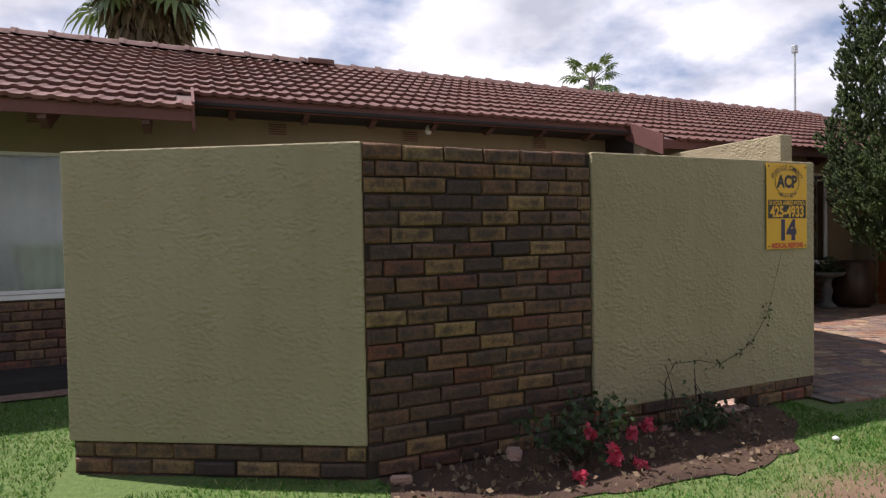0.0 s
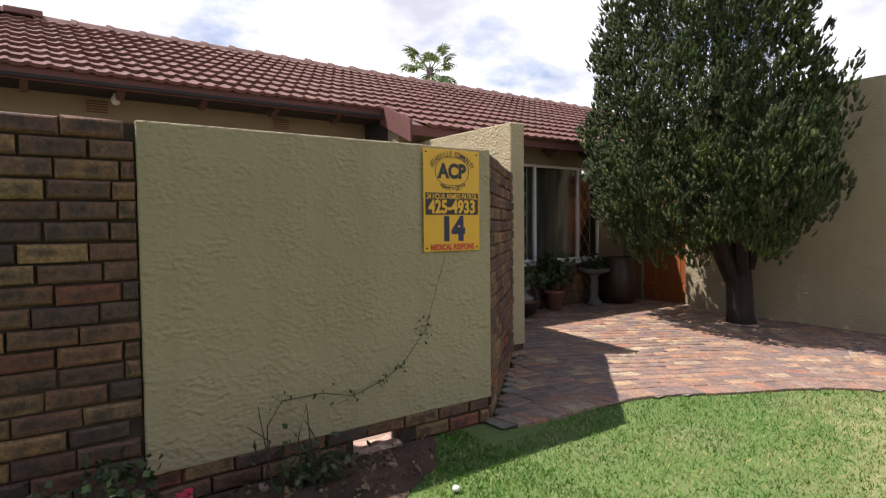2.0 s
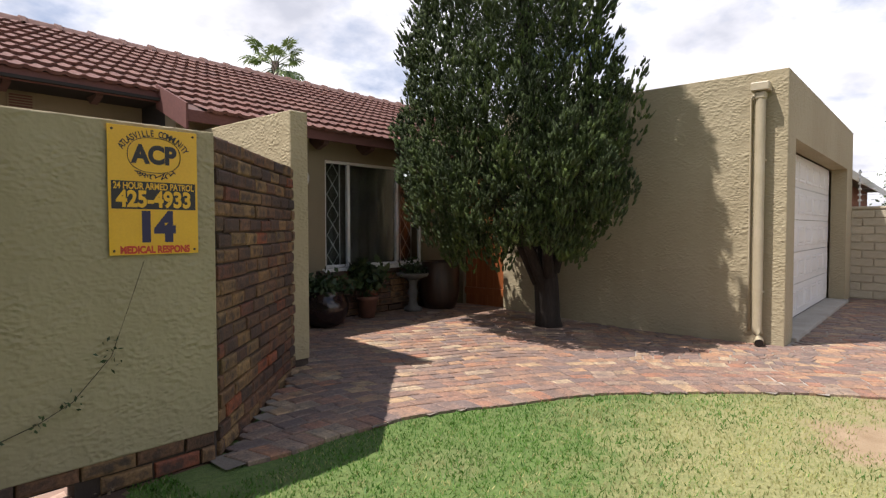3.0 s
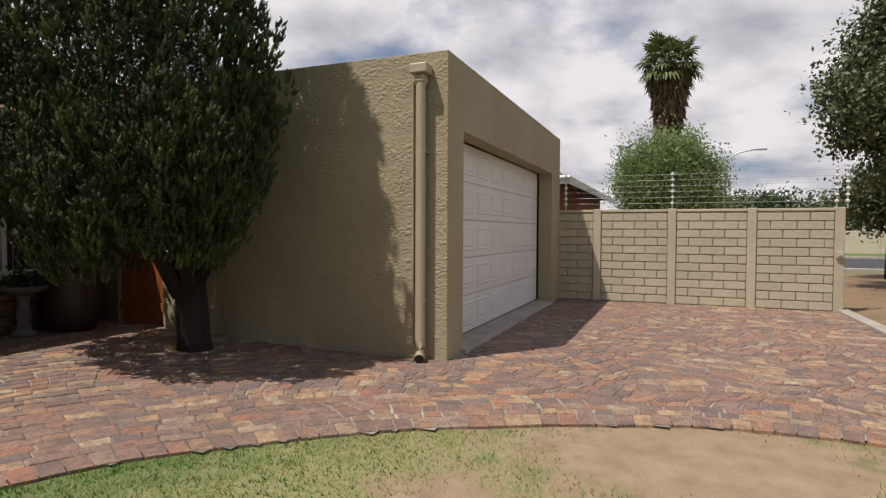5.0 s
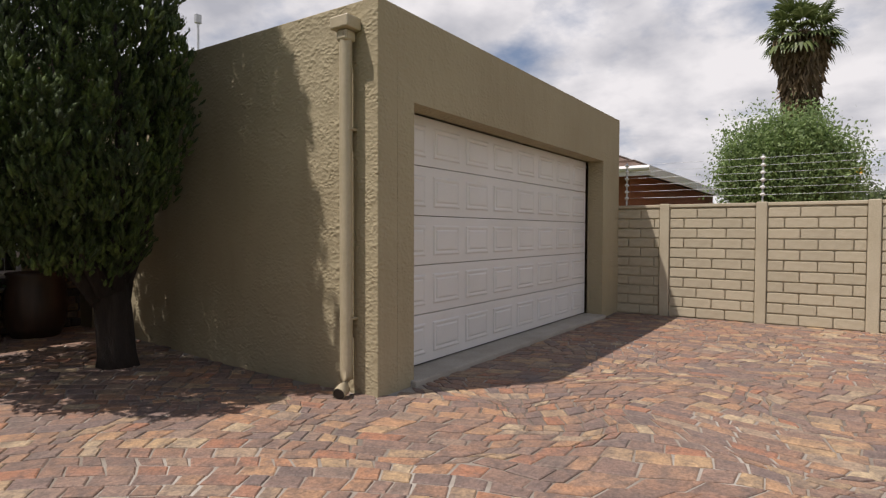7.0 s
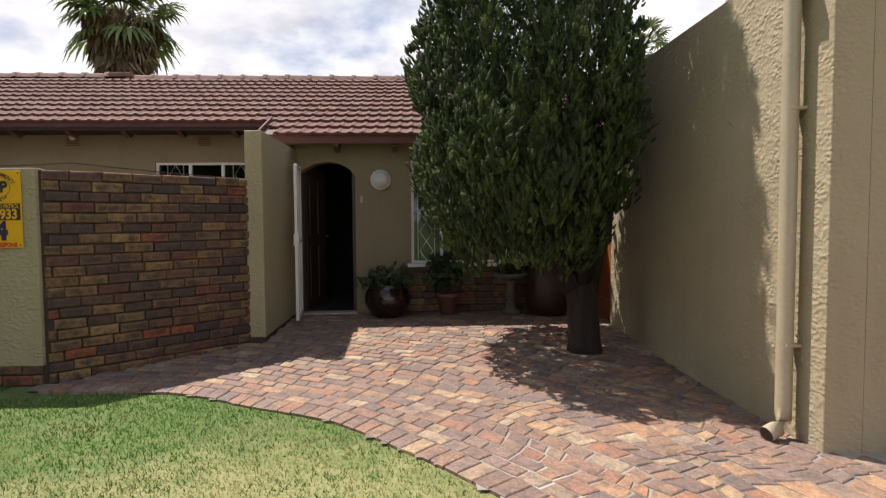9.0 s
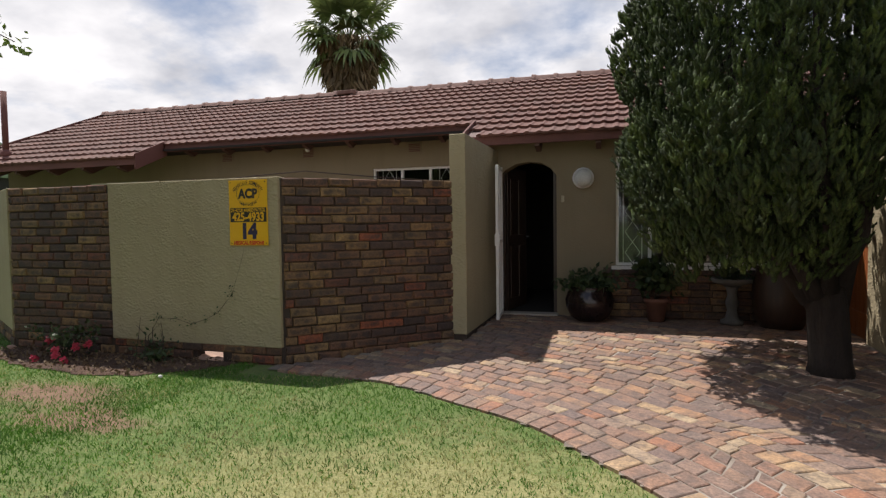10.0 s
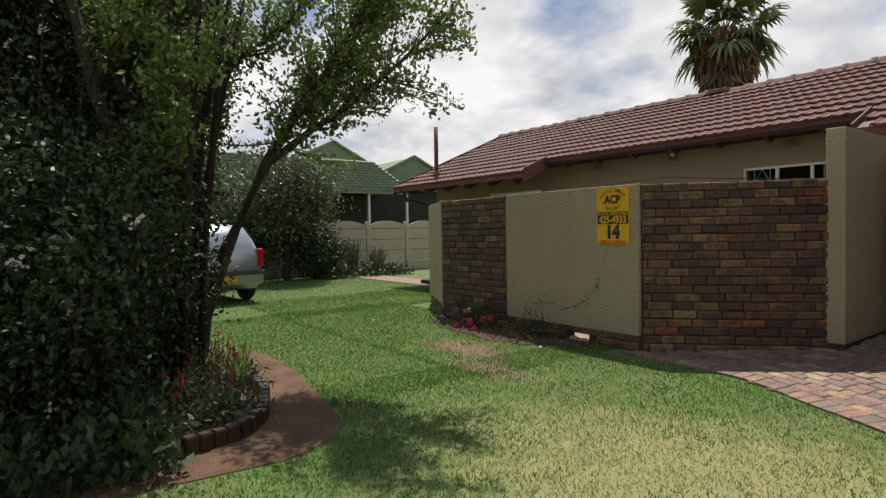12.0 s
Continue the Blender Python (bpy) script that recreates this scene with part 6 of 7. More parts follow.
def ragged(poly, amount, seed, step=0.09):
    """The same outline with an uneven edge."""
    rng = random.Random(seed)
    out = []
    for (x0, y0), (x1, y1) in zip(poly, poly[1:] + poly[:1]):
        n = max(1, int(math.hypot(x1 - x0, y1 - y0) / step))
        for k in range(n):
            f = k / n
            out.append((x0 + (x1 - x0) * f + rng.uniform(-amount, amount) * (k > 0), y0 + (y1 - y0) * f + (rng.uniform(-amount, amount) if k and y0 + (y1 - y0) * f < 2.7 else 0)))
    return out


WALL_BED = ragged(WALL_BED, 0.035, 8)
poly_sheet("bed_soil_1", WALL_BED, -0.004, SOIL, "dark bare soil bed along the screen wall", "soil bed", 0.012, 3)
poly_sheet("bed_soil_2", LEFT_BED, -0.006, BEDSOIL, "brown soil bed under the shrubs", "soil bed", 0.012, 4, 0.12)
poly_sheet("pavement_house", [(-8.2, 5.5), (0.2, 5.5), (0.2, 6.41), (-8.2, 6.41)], 0.004, PAVER_FIELD, "reddish paved apron along the house", "paving")
poly_sheet("pavement_yard", [(0.7, 2.956), (3.78, 2.956), (5.1, 4.4), (5.1, 6.41), (0.21, 6.41), (-0.7, 4.0)], 0.003, YARD, "red-brown brick yard behind the screen wall", "yard")


def build_bed_litter():
    """Dead leaves and bits of bark on the bed, and pale broken brick by the wall."""
    rng = np.random.default_rng(19)
    spots = []
    while len(spots) < 900:
        x, y = rng.uniform(0.5, 3.4), rng.uniform(2.1, 2.83)
        if inside(WALL_BED, x, y):
            spots.append((x, y, rng.uniform(0.008, 0.03)))
    ob = leaf_cloud("leaf_litter", spots, LITTER, None, 0.034, rng, shape=1.2)
    tagged(ob, "dead brown leaves scattered on the soil", "leaf litter", kind="stuff")
    r = random.Random(23)
    for x, y, w in ((0.60, 2.74, 0.055), (1.28, 2.79, 0.07), (2.36, 2.74, 0.03), (3.0, 2.62, 0.025)):
        bm = box(-w, w, -w * 0.6, w * 0.6, 0, w * 0.7)
        for v in bm.verts:
            v.co += Vector([r.uniform(-0.25, 0.25) * w for _ in range(3)])
        bmesh.ops.bevel(bm, geom=bm.edges[:], offset=w * 0.18, segments=2, affect="EDGES")
        st = part("stone", bm, PINKSTONE)
        st.location = (x, y, -0.004)
        st.rotation_euler = (0, 0, r.uniform(0, 3))
        tagged(st, "broken pale pink brick lying on the soil", "stone", group="stones on the bed")


LITTER = leaf_material("dead_leaf", (0.10, 0.06, 0.035), (0.17, 0.11, 0.065), (0.26, 0.19, 0.12), 0.8, 0.05)
build_bed_litter()


def build_rose():
    rng = np.random.default_rng(12)
    g = group_at("rose_bush", 1.58, 2.56, 0)
    tagged(g, "low rose bush with pink blooms in the soil", "rose bush")
    bm = bmesh.new()
    tips = []
    for k in range(13):
        a = k * 2.4
        r = rng.uniform(0.08, 0.34)
        tip = (r * math.cos(a) * 1.15, r * math.sin(a) * 0.6, rng.uniform(0.08, 0.27))
        add_tube(bm, [(0.02 * math.cos(a), 0.02 * math.sin(a), -0.02), (tip[0] * 0.5, tip[1] * 0.5, tip[2] * 0.75), tip], [0.006, 0.005, 0.003], 5)
        tips.append(np.array(tip))
    part("stem", bm, BARK, g)
    pts = np.concatenate([t + rng.normal(0, (0.05, 0.045, 0.04), (36, 3)) for t in tips])
    pts[:, 2] = np.abs(pts[:, 2]) + 0.01
    leaf_cloud("foliage", pts, LEAF, g, 0.038, rng, shape=1.5)
    for k, (x, y, z) in enumerate(((-0.05, -0.12, 0.2), (-0.17, -0.2, 0.03), (0.06, -0.16, 0.12), (0.07, -0.17, 0.07), (0.2, -0.2, 0.03), (0.24, -0.1, 0.15), (0.37, -0.08, 0.17))):
        q = rng.normal(size=(60, 3))
        q /= np.linalg.norm(q, axis=1)[:, None]
        leaf_cloud("bloom", np.array((x, y, z)) + q * rng.uniform(0.008, 0.034, (60, 1)), PETAL_PINK, g, 0.028, rng, "pink rose bloom", 1.8)
    p = part("pebble", add_lathe(bmesh.new(), [(0.012, 0), (0.02, 0.01), (0.016, 0.022), (0.005, 0.028)], 9, (3.08, 2.18, 0)), WHITE, smooth=True)
    tagged(p, "small white pebble on the soil", "pebble")


build_rose()

# ---- lawn ----


def build_grass():
    rng = np.random.default_rng(77)

    def blades(name, zones, mat, label, tall):
        ps = []
        for x0, x1, y0, y1, n in zones:
            p = np.column_stack([rng.uniform(x0, x1, n), rng.uniform(y0, y1, n)])
            ps.append(p)
        p = np.concatenate(ps)
        keep = np.zeros(len(p), bool)
        for i, (x, y) in enumerate(p):
            dry = 0.5 * noise.noise((x * 0.8, y * 0.8, 1.0)) + 0.35 * noise.noise((x * 2.6, y * 2.6, 4.0)) + 0.3 * noise.noise((x * 9.0, y * 9.0, 9.0))
            dry += 0.62 * smooth01((x - 3.4) / 2.4) * smooth01((2.3 - y) / 1.4) - 0.40
            bare = 1.2 * math.exp(-((x - 7.45) / 0.78) ** 2 - ((y + 0.95) / 1.1) ** 2) + 0.9 * math.exp(-((x - 6.45) / 0.34) ** 2 - ((y - 0.2) / 0.3) ** 2) + 0.5 * math.exp(-((x - 3.3) / 0.4) ** 2 - ((y - 1.2) / 0.2) ** 2) + 0.75 * math.exp(-((x - 2.55) / 0.5) ** 2 - ((y - 1.62) / 0.2) ** 2)
            bare += 0.25 * noise.noise((x * 4.0, y * 4.0, 3.0)) * (bare > 0.1)
            if rng.uniform() < bare * 1.2:
                continue
            want = 1 / (1 + math.exp(-dry * 7))
            if (rng.uniform() < want) != (mat is STRAW):
                continue
            r, deg = math.hypot(x - CX, y - CY), math.degrees(math.atan2(y - CY, x - CX))
            if -36 < deg < 104 and r > edge_radius(deg) - 0.012 + 0.02 * noise.noise((x * 12, y * 12, 0)):
                continue
            if deg >= 100 and x > 3.6 and y > 2.5:
                continue
            if y > 2.84 and x > 0.4 or y > 5.48:
                continue
            if x <= 0.47 and -0.98 < x and y > 3.67 - (x + 0.935) * 0.562 - 0.03:
                continue
            if inside(LEFT_BED, x, y) or inside(WALL_BED, x, y):
                continue
            keep[i] = True
        p = p[keep]
        n = len(p)
        h = tall * rng.uniform(0.5, 1.3, n)
        a = rng.uniform(0, 2 * math.pi, n)
        lean = rng.uniform(0.2, 1.1, n) * h
        b = a + rng.uniform(-2, 2, n)
        w = 0.0036 * rng.uniform(0.7, 1.4, n)
        base = np.column_stack([p, np.full(n, -0.014)])
        side = np.column_stack([np.cos(a) * w, np.sin(a) * w, np.zeros(n)])
        tip = base + np.column_stack([np.cos(b) * lean, np.sin(b) * lean, h])
        v = np.stack([base - side, base + side, tip], 1).reshape(-1, 3)
        me = leaf_mesh(name, v, 3)
        me.materials.append(mat)
        tagged(new(name, me), label, "grass", kind="stuff")

    near = (3.0, 8.4, -2.4, 2.9, 100000)
    wall = (-1.6, 3.6, 0.9, 3.2, 42000)
    left = (-1.5, 3.5, -0.5, 1.0, 26000)
    far = (-9.0, -1.0, -0.5, 5.5, 52000)
    mid = (-3.4, -1.0, 1.0, 5.45, 24000)
    blades("grass", (near, wall, left, far, mid), GRASS, "short green lawn grass", 0.026)
    blades("dry_grass", (near, wall, left, far, mid), STRAW, "dry straw-coloured lawn grass", 0.022)


build_grass()

# ---- shrubs and tree by the lawn ----


def build_garden_tree():
    rng = np.random.default_rng(61)
    g = group_at("garden_tree", 1.7, -0.95, 0)
    tagged(g, "leaning bare-stemmed tree with sparse fresh green leaves", "tree")
    bm = bmesh.new()
    add_tube(bm, [(0, 0, -0.1), (0.06, 0.06, 0.5), (0.2, 0.25, 1.15), (0.42, 0.55, 1.9), (0.62, 0.85, 2.5)], [0.085, 0.075, 0.062, 0.05, 0.04], 10)
    add_tube(bm, [(0.05, 0.05, 0.4), (-0.15, -0.1, 1.3), (-0.2, -0.25, 2.4), (-0.1, -0.3, 3.4)], [0.07, 0.055, 0.042, 0.025], 9)
    add_tube(bm, [(0.0, -0.02, 0.3), (0.3, -0.35, 1.2), (0.5, -0.8, 2.4), (0.6, -1.0, 3.4)], [0.08, 0.07, 0.05, 0.03], 9)
    part("trunk", bm, BARK, g, smooth=True)
    for k in range(9):
        x0, y0 = -0.55 + 0.16 * k, -0.2 + 0.1 * math.sin(k * 2.1)
        lean_x, lean_y = 0.5 + 0.09 * k, 0.15 + 0.2 * math.sin(k * 1.3 + 1)
        pts = [Vector((x0, y0, -0.05)), Vector((x0 + lean_x * 0.2, y0 + lean_y * 0.2, 1.1)), Vector((x0 + lean_x * 0.6, y0 + lean_y * 0.7, 2.3)), Vector((x0 + lean_x * 1.2, y0 + lean_y * 1.3, 3.6 + 0.1 * (k % 3)))]
        part("stem", add_tube(bmesh.new(), pts, [0.035, 0.03, 0.022, 0.008], 7), BARK_DARK, g, smooth=True)
    twigs, leaves = bmesh.new(), []
    starts = [((0.62, 0.85, 2.5), (0.75, 0.95, 0.75), 1.7), ((0.42, 0.55, 1.9), (0.5, 1.0, 0.62), 1.9), ((0.42, 0.55, 1.9), (0.9, 0.4, 0.9), 1.8), ((0.5, 0.68, 2.2), (0.2, 0.9, 1.0), 1.8),
              ((-0.1, -0.3, 3.2), (0.2, 0.7, 0.8), 1.5), ((-0.2, -0.25, 2.4), (0.6, 0.8, 0.7), 1.7), ((0.5, -0.8, 2.4), (0.9, 0.3, 0.8), 1.5), ((0.6, -1.0, 3.2), (0.5, -0.3, 0.8), 1.2),
              ((-0.2, -0.25, 2.0), (-0.4, 0.5, 0.9), 1.4), ((0.3, -0.35, 1.6), (0.9, -0.2, 0.7), 1.4)]
    for s, d, ln in starts:
        pts = branch_points(rng, s, d, ln, 0.10, 7)
        part("limb", add_tube(bmesh.new(), pts, list(np.linspace(0.04, 0.012, len(pts))), 6), BARK, g)
        for i in range(1, len(pts)):
            for _ in range(4):
                dd = Vector(d).normalized() + Vector(rng.normal(0, 0.55, 3))
                tp = branch_points(rng, pts[i], dd, rng.uniform(0.35, 0.75), 0.14, 5)
                add_tube(twigs, tp, list(np.linspace(0.009, 0.003, len(tp))), 4, False)
                for q in tp[1:]:
                    leaves.append(np.array(q) + rng.normal(0, 0.055, (22, 3)))
    part("twig", twigs, BARK, g)["kind"] = "stuff"
    leaf_cloud("foliage", np.concatenate(leaves), LEAF_LIGHT, g, 0.055, rng)


build_garden_tree()


def build_flower_shrub(x, y, rx, ry, h, seed, flowers, label, mat=LEAF):
    rng = np.random.default_rng(seed)
    g = group_at("flowering_shrub", x, y, 0)
    tagged(g, label, "shrub", group="shrubs in the bed")
    bm = bmesh.new()
    lumps = []
    for k in range(46):
        a = k * 2.399
        r = math.sqrt((k + 0.5) / 46)
        top = h * (1.0 - 0.35 * r * r) * rng.uniform(0.55, 1.05)
        tip = Vector((rx * r * math.cos(a), ry * r * math.sin(a), top))
        s = Vector((tip.x * 0.25, tip.y * 0.25, -0.03))
        m = (s + tip) / 2 + Vector((tip.x * 0.12, tip.y * 0.12, 0.1))
        add_tube(bm, [s, m, tip], [0.022, 0.014, 0.005], 5)
        for f in np.linspace(0.12, 1.0, 7):
            p = s.lerp(m, f * 2) if f < 0.5 else m.lerp(tip, f * 2 - 1)
            lumps.append(np.array(p))
    part("stem", bm, BARK, g)["kind"] = "stuff"
    lumps = np.array(lumps)
    pts = np.concatenate([c + rng.normal(0, (0.15, 0.13, 0.14), (135, 3)) for c in lumps])
    pts = pts[pts[:, 2] > 0.03]
    leaf_cloud("foliage", pts, mat, g, 0.05, rng, shape=0.9)
    outer = lumps[rng.permutation(len(lumps))[:flowers]]
    for c in outer:
        n = int(rng.integers(7, 20))
        c = c + np.array((rng.uniform(0.05, 0.22), rng.uniform(-0.15, 0.15), rng.uniform(0.0, 0.12)))
        leaf_cloud("bloom", c + rng.normal(0, 0.022, (n, 3)), PETAL_WHITE, g, 0.028, rng, shape=1.8)


build_flower_shrub(2.75, -2.15, 0.95, 0.85, 2.1, 71, 60, "big dark shrub covered in small white blooms")
build_flower_shrub(1.6, -2.4, 1.0, 1.0, 4.0, 72, 46, "tall dark shrub with a few white blooms")
build_flower_shrub(0.3, -2.0, 1.0, 0.95, 4.4, 73, 26, "tall dark shrub with a few white blooms")
build_flower_shrub(1.95, -1.5, 0.75, 0.55, 2.3, 74, 34, "dark shrub with small white blooms under the tree")
build_flower_shrub(0.6, -1.45, 0.75, 0.5, 2.7, 75, 20, "dark shrub with small white blooms under the tree")
build_flower_shrub(2.9, -3.1, 0.8, 0.8, 2.6, 76, 30, "big dark shrub covered in small white blooms")


def build_flower_bed():
    rng = np.random.default_rng(91)
    edge = group_at("bed_edging", 0, 0, 0)
    tagged(edge, "upright brick edging round the flower bed, painted dark for shade", "edging")
    line = [(3.72, -2.0), (3.80, -1.55), (3.72, -1.2), (3.45, -0.95), (3.0, -0.78), (2.4, -0.66), (1.8, -0.55), (1.3, -0.5)]
    bm = box(-0.5, 0.5, -0.5, 0.5, 0, 1)
    bmesh.ops.bevel(bm, geom=bm.edges[:], offset=0.08, segments=1, affect="EDGES")
    # bricks take the dark wood colour to paint the shade below the shrubs
    me = mesh_of("edging_brick", bm, DARKWOOD)
    r = random.Random(3)
    for (x0, y0), (x1, y1) in zip(line, line[1:]):
        ln = math.hypot(x1 - x0, y1 - y0)
        n = max(1, int(ln / 0.085))
        for k in range(n):
            f = (k + 0.5) / n
            ob = new("edging_brick", me)
            ob.parent = edge
            ob.matrix_basis = Matrix.LocRotScale((x0 + (x1 - x0) * f, y0 + (y1 - y0) * f, -0.05), Euler((r.uniform(-0.06, 0.06), r.uniform(-0.06, 0.06), math.atan2(y1 - y0, x1 - x0))), (0.078, 0.07, 0.13 + r.uniform(0, 0.03)))
    for k, (x, y, n) in enumerate(((3.35, -1.25, 3), (3.05, -1.15, 3), (2.7, -1.05, 3), (2.35, -0.95, 3), (3.4, -1.6, 2), (3.1, -1.5, 2))):
        g = group_at("flower_clump", x, y, 0)
        tagged(g, "low clump of red flowers and grey-green leaves", "flowers", group="flowers in the bed")
        bm = bmesh.new()
        heads = []
        for j in range(16):
            a = j * 2.4
            rr = 0.22 * math.sqrt(j / 16)
            tip = (rr * math.cos(a) * 1.2, rr * math.sin(a) * 1.2, rng.uniform(0.22, 0.42))
            add_tube(bm, [(tip[0] * 0.5, tip[1] * 0.5, -0.02), tip], [0.004, 0.002], 4)
            heads.append(np.array(tip))
        part("stem", bm, LEAF_GREY, g)
        pts = np.column_stack([rng.normal(0, 0.15, 420), rng.normal(0, 0.15, 420), np.abs(rng.normal(0.08, 0.10, 420))])
        leaf_cloud("foliage", pts, LEAF_GREY, g, 0.06, rng, up=0.8, shape=0.6)
        for t in heads[::3][: n * 2]:
            leaf_cloud("bloom", t + rng.normal(0, 0.01, (9, 3)), PETAL_RED, g, 0.02, rng, shape=1.7)
    for k, (x, y) in enumerate(((2.2, -0.72), (2.0, -0.9), (2.55, -0.82))):
        g = group_at("strap_leaf_plant", x, y, 0)
        tagged(g, "clump of upright strap-shaped leaves", "plant", group="strap plants in the bed")
        bm = bmesh.new()
        for j in range(14):
            a = j * 2.4
            d = Vector((math.cos(a), math.sin(a), 0))
            w = Vector((-d.y, d.x, 0)) * 0.012
            p0, p1, p2 = d * 0.02, d * 0.10 + Vector((0, 0, 0.2)), d * rng.uniform(0.14, 0.26) + Vector((0, 0, rng.uniform(0.3, 0.42)))
            v = [bm.verts.new(c) for c in (p0 - w, p0 + w, p1 + w, p1 - w, p2)]
            bm.faces.new((v[0], v[1], v[2], v[3]))
            bm.faces.new((v[3], v[2], v[4]))
        part("leaf_fan", bm, LEAF_LIGHT, g)
    pts = []
    for k in range(6000):
        pts.append((rng.uniform(2.7, 4.1), rng.uniform(-3.4, -1.6), abs(rng.normal(0.03, 0.12))))
    g = group_at("ground_cover", 0, 0, 0)
    tagged(g, "low green ground cover below the shrubs", "ground cover")
    leaf_cloud("foliage", pts, LEAF, g, 0.07, rng, up=0.9, kind="stuff")


build_flower_bed()
lumpy_tree("garden_tree", (1.0, -1.25, 0), "dense many-stemmed tree with small dark olive leaves", (0.25, 0.1, 3.1), (1.2, 0.7, 1.95), 0.07, LEAF_OLIVE, 0.045, 260, 240, 67, 0.17)
lumpy_tree("garden_tree", (-0.6, -1.5, 0), "dense many-stemmed tree with small dark olive leaves", (0.0, -0.1, 3.0), (0.9, 0.75, 2.0), 0.07, LEAF_OLIVE, 0.05, 220, 230, 68, 0.18)
lumpy_tree("garden_tree", (0.5, -2.9, 0), "dense dark leafy tree behind the shrubs", (0.3, 0.1, 3.8), (2.1, 1.5, 1.7), 0.1, LEAF, 0.055, 260, 260, 66, 0.2)

# ---- beyond the lawn on the far side ----


def build_left_side():
    pw = group_at("precast_wall", -9.0, 0, 0)
    tagged(pw, "cream precast concrete boundary wall with arched tops", "wall")
    for i in range(8):
        y0 = 1.0 + i * 1.5
        part("post", box(-0.07, 0.07, y0 - 0.06, y0 + 0.06, -0.2, 1.62, 0.012), PRECAST, pw)
        for k in range(4):
            part("slab", box(-0.025, 0.025, y0 + 0.062, y0 + 1.438, -0.05 + k * 0.36, 0.295 + k * 0.36, 0.012), PRECAST, pw)
        bm = bmesh.new()
        prof = [(y0 + 0.062, 1.395)] + [(y0 + 0.062 + 1.376 * t / 10, 1.50 + 0.14 * math.sin(math.pi * t / 10)) for t in range(11)] + [(y0 + 1.438, 1.395)]
        f = [bm.verts.new((-0.025, y, z)) for y, z in prof]
        b = [bm.verts.new((0.025, y, z)) for y, z in prof]
        bm.faces.new(f); bm.faces.new(list(reversed(b)))
        for j in range(len(prof)):
            n = (j + 1) % len(prof)
            bm.faces.new((f[n], f[j], b[j], b[n]))
        bmesh.ops.recalc_face_normals(bm, faces=bm.faces)
        part("arched_slab", bm, PRECAST, pw)

    nh = group_at("neighbour_house", -12.5, 0, 0)
    tagged(nh, "neighbour house with green tiled roofs and a dark carport", "house")
    def gable(y0, y1, x_e, z_e, x_r, z_r):
        """A roof slope facing the garden with tile courses."""
        bm = bmesh.new()
        v = [bm.verts.new(c) for c in ((x_e, y0, z_e), (x_e, y1, z_e), (x_r, y1, z_r), (x_r, y0, z_r), (2 * x_r - x_e, y0, z_e), (2 * x_r - x_e, y1, z_e))]
        bm.faces.new((v[1], v[0], v[3], v[2])); bm.faces.new((v[2], v[3], v[4], v[5])); bm.faces.new((v[0], v[4], v[3])); bm.faces.new((v[1], v[2], v[5]))
        roof = part("roof", bm, GREENTILE, nh)
        n = 11
        for k in range(n):
            f = k / n
            x, z = x_e + (x_r - x_e) * f, z_e + (z_r - z_e) * f
            c = bmesh.new()
            y = y0
            while y < y1 - 0.1:
                add_box(c, x - 0.10, x + 0.12, y + 0.01, min(y + 0.28, y1), z - 0.02, z + 0.045)
                y += 0.30
            part("tile_course", c, GREENTILE, roof)
    gable(3.0, 11.2, 0.0, 2.95, -3.2, 4.5)
    part("fascia", box(0.02, 0.06, 3.0, 11.2, 2.78, 2.96), GREENTILE, nh)
    # carport shade painted as a near-black back wall
    part("carport_back", box(-3.0, -2.8, 3.2, 11.0, -0.1, 2.9), SHADE_DARK, nh, "back of the carport, its shade painted near-black")
    for y in (4.0, 6.6, 9.2, 11.0):
        part("post", box(-0.25, -0.15, y - 0.05, y + 0.05, -0.1, 2.9), STEEL, nh)
    def front_gable(yc, half, x, z_e, z_a, depth):
        bm = bmesh.new()
        tri = [(yc - half, z_e), (yc + half, z_e), (yc, z_a)]
        f = [bm.verts.new((x, y, z)) for y, z in tri]
        b = [bm.verts.new((x - depth, y, z)) for y, z in tri]
        for q in ((f[0], f[1], f[2]), (b[2], b[1], b[0]), (f[1], b[1], b[2], f[2]), (b[0], f[0], f[2], b[2]), (f[0], b[0], b[1], f[1])):
            bm.faces.new(q)
        bmesh.ops.recalc_face_normals(bm, faces=bm.faces)
        roof = part("gable_roof", bm, GREENTILE, nh)
        for s in (-1, 1):
            c = bmesh.new()
            add_tube(c, [(x + 0.06, yc + s * (half + 0.1), z_e - 0.03), (x + 0.06, yc, z_a + 0.06)], 0.07, 6)
            part("barge_board", c, GREENTILE, roof)
        # wall below the gable painted near-black in place of shade
        part("gable_wall", box(x - 0.4, x - 0.2, yc - half + 0.1, yc + half - 0.1, 0, z_e), SHADE_DARK, nh)
    front_gable(9.9, 2.4, -4.6, 4.3, 5.45, 5.0)
    front_gable(14.0, 3.6, -4.0, 3.3, 4.95, 5.0)
    lumpy_tree("garden_shrub_tree", (-7.6, 3.7, 0), "dense olive-green bushy tree before the boundary wall", (0, 0, 2.2), (1.35, 1.5, 1.2), 0.12, LEAF_GREY, 0.10, 110, 170, 81, 0.26)
    lumpy_tree("hedge_shrub", (-7.9, 2.0, 0), "dark overgrown shrub before the boundary wall", (0, 0, 1.0), (0.8, 1.9, 1.0), 0.08, LEAF, 0.10, 90, 150, 82, 0.3, category="shrub")
    lumpy_tree("hedge_shrub", (-7.8, 4.6, 0), "dark overgrown shrub before the boundary wall", (0, 0, 0.75), (0.7, 1.2, 0.75), 0.06, LEAF, 0.09, 60, 140, 83, 0.3, category="shrub")
    rng = np.random.default_rng(84)
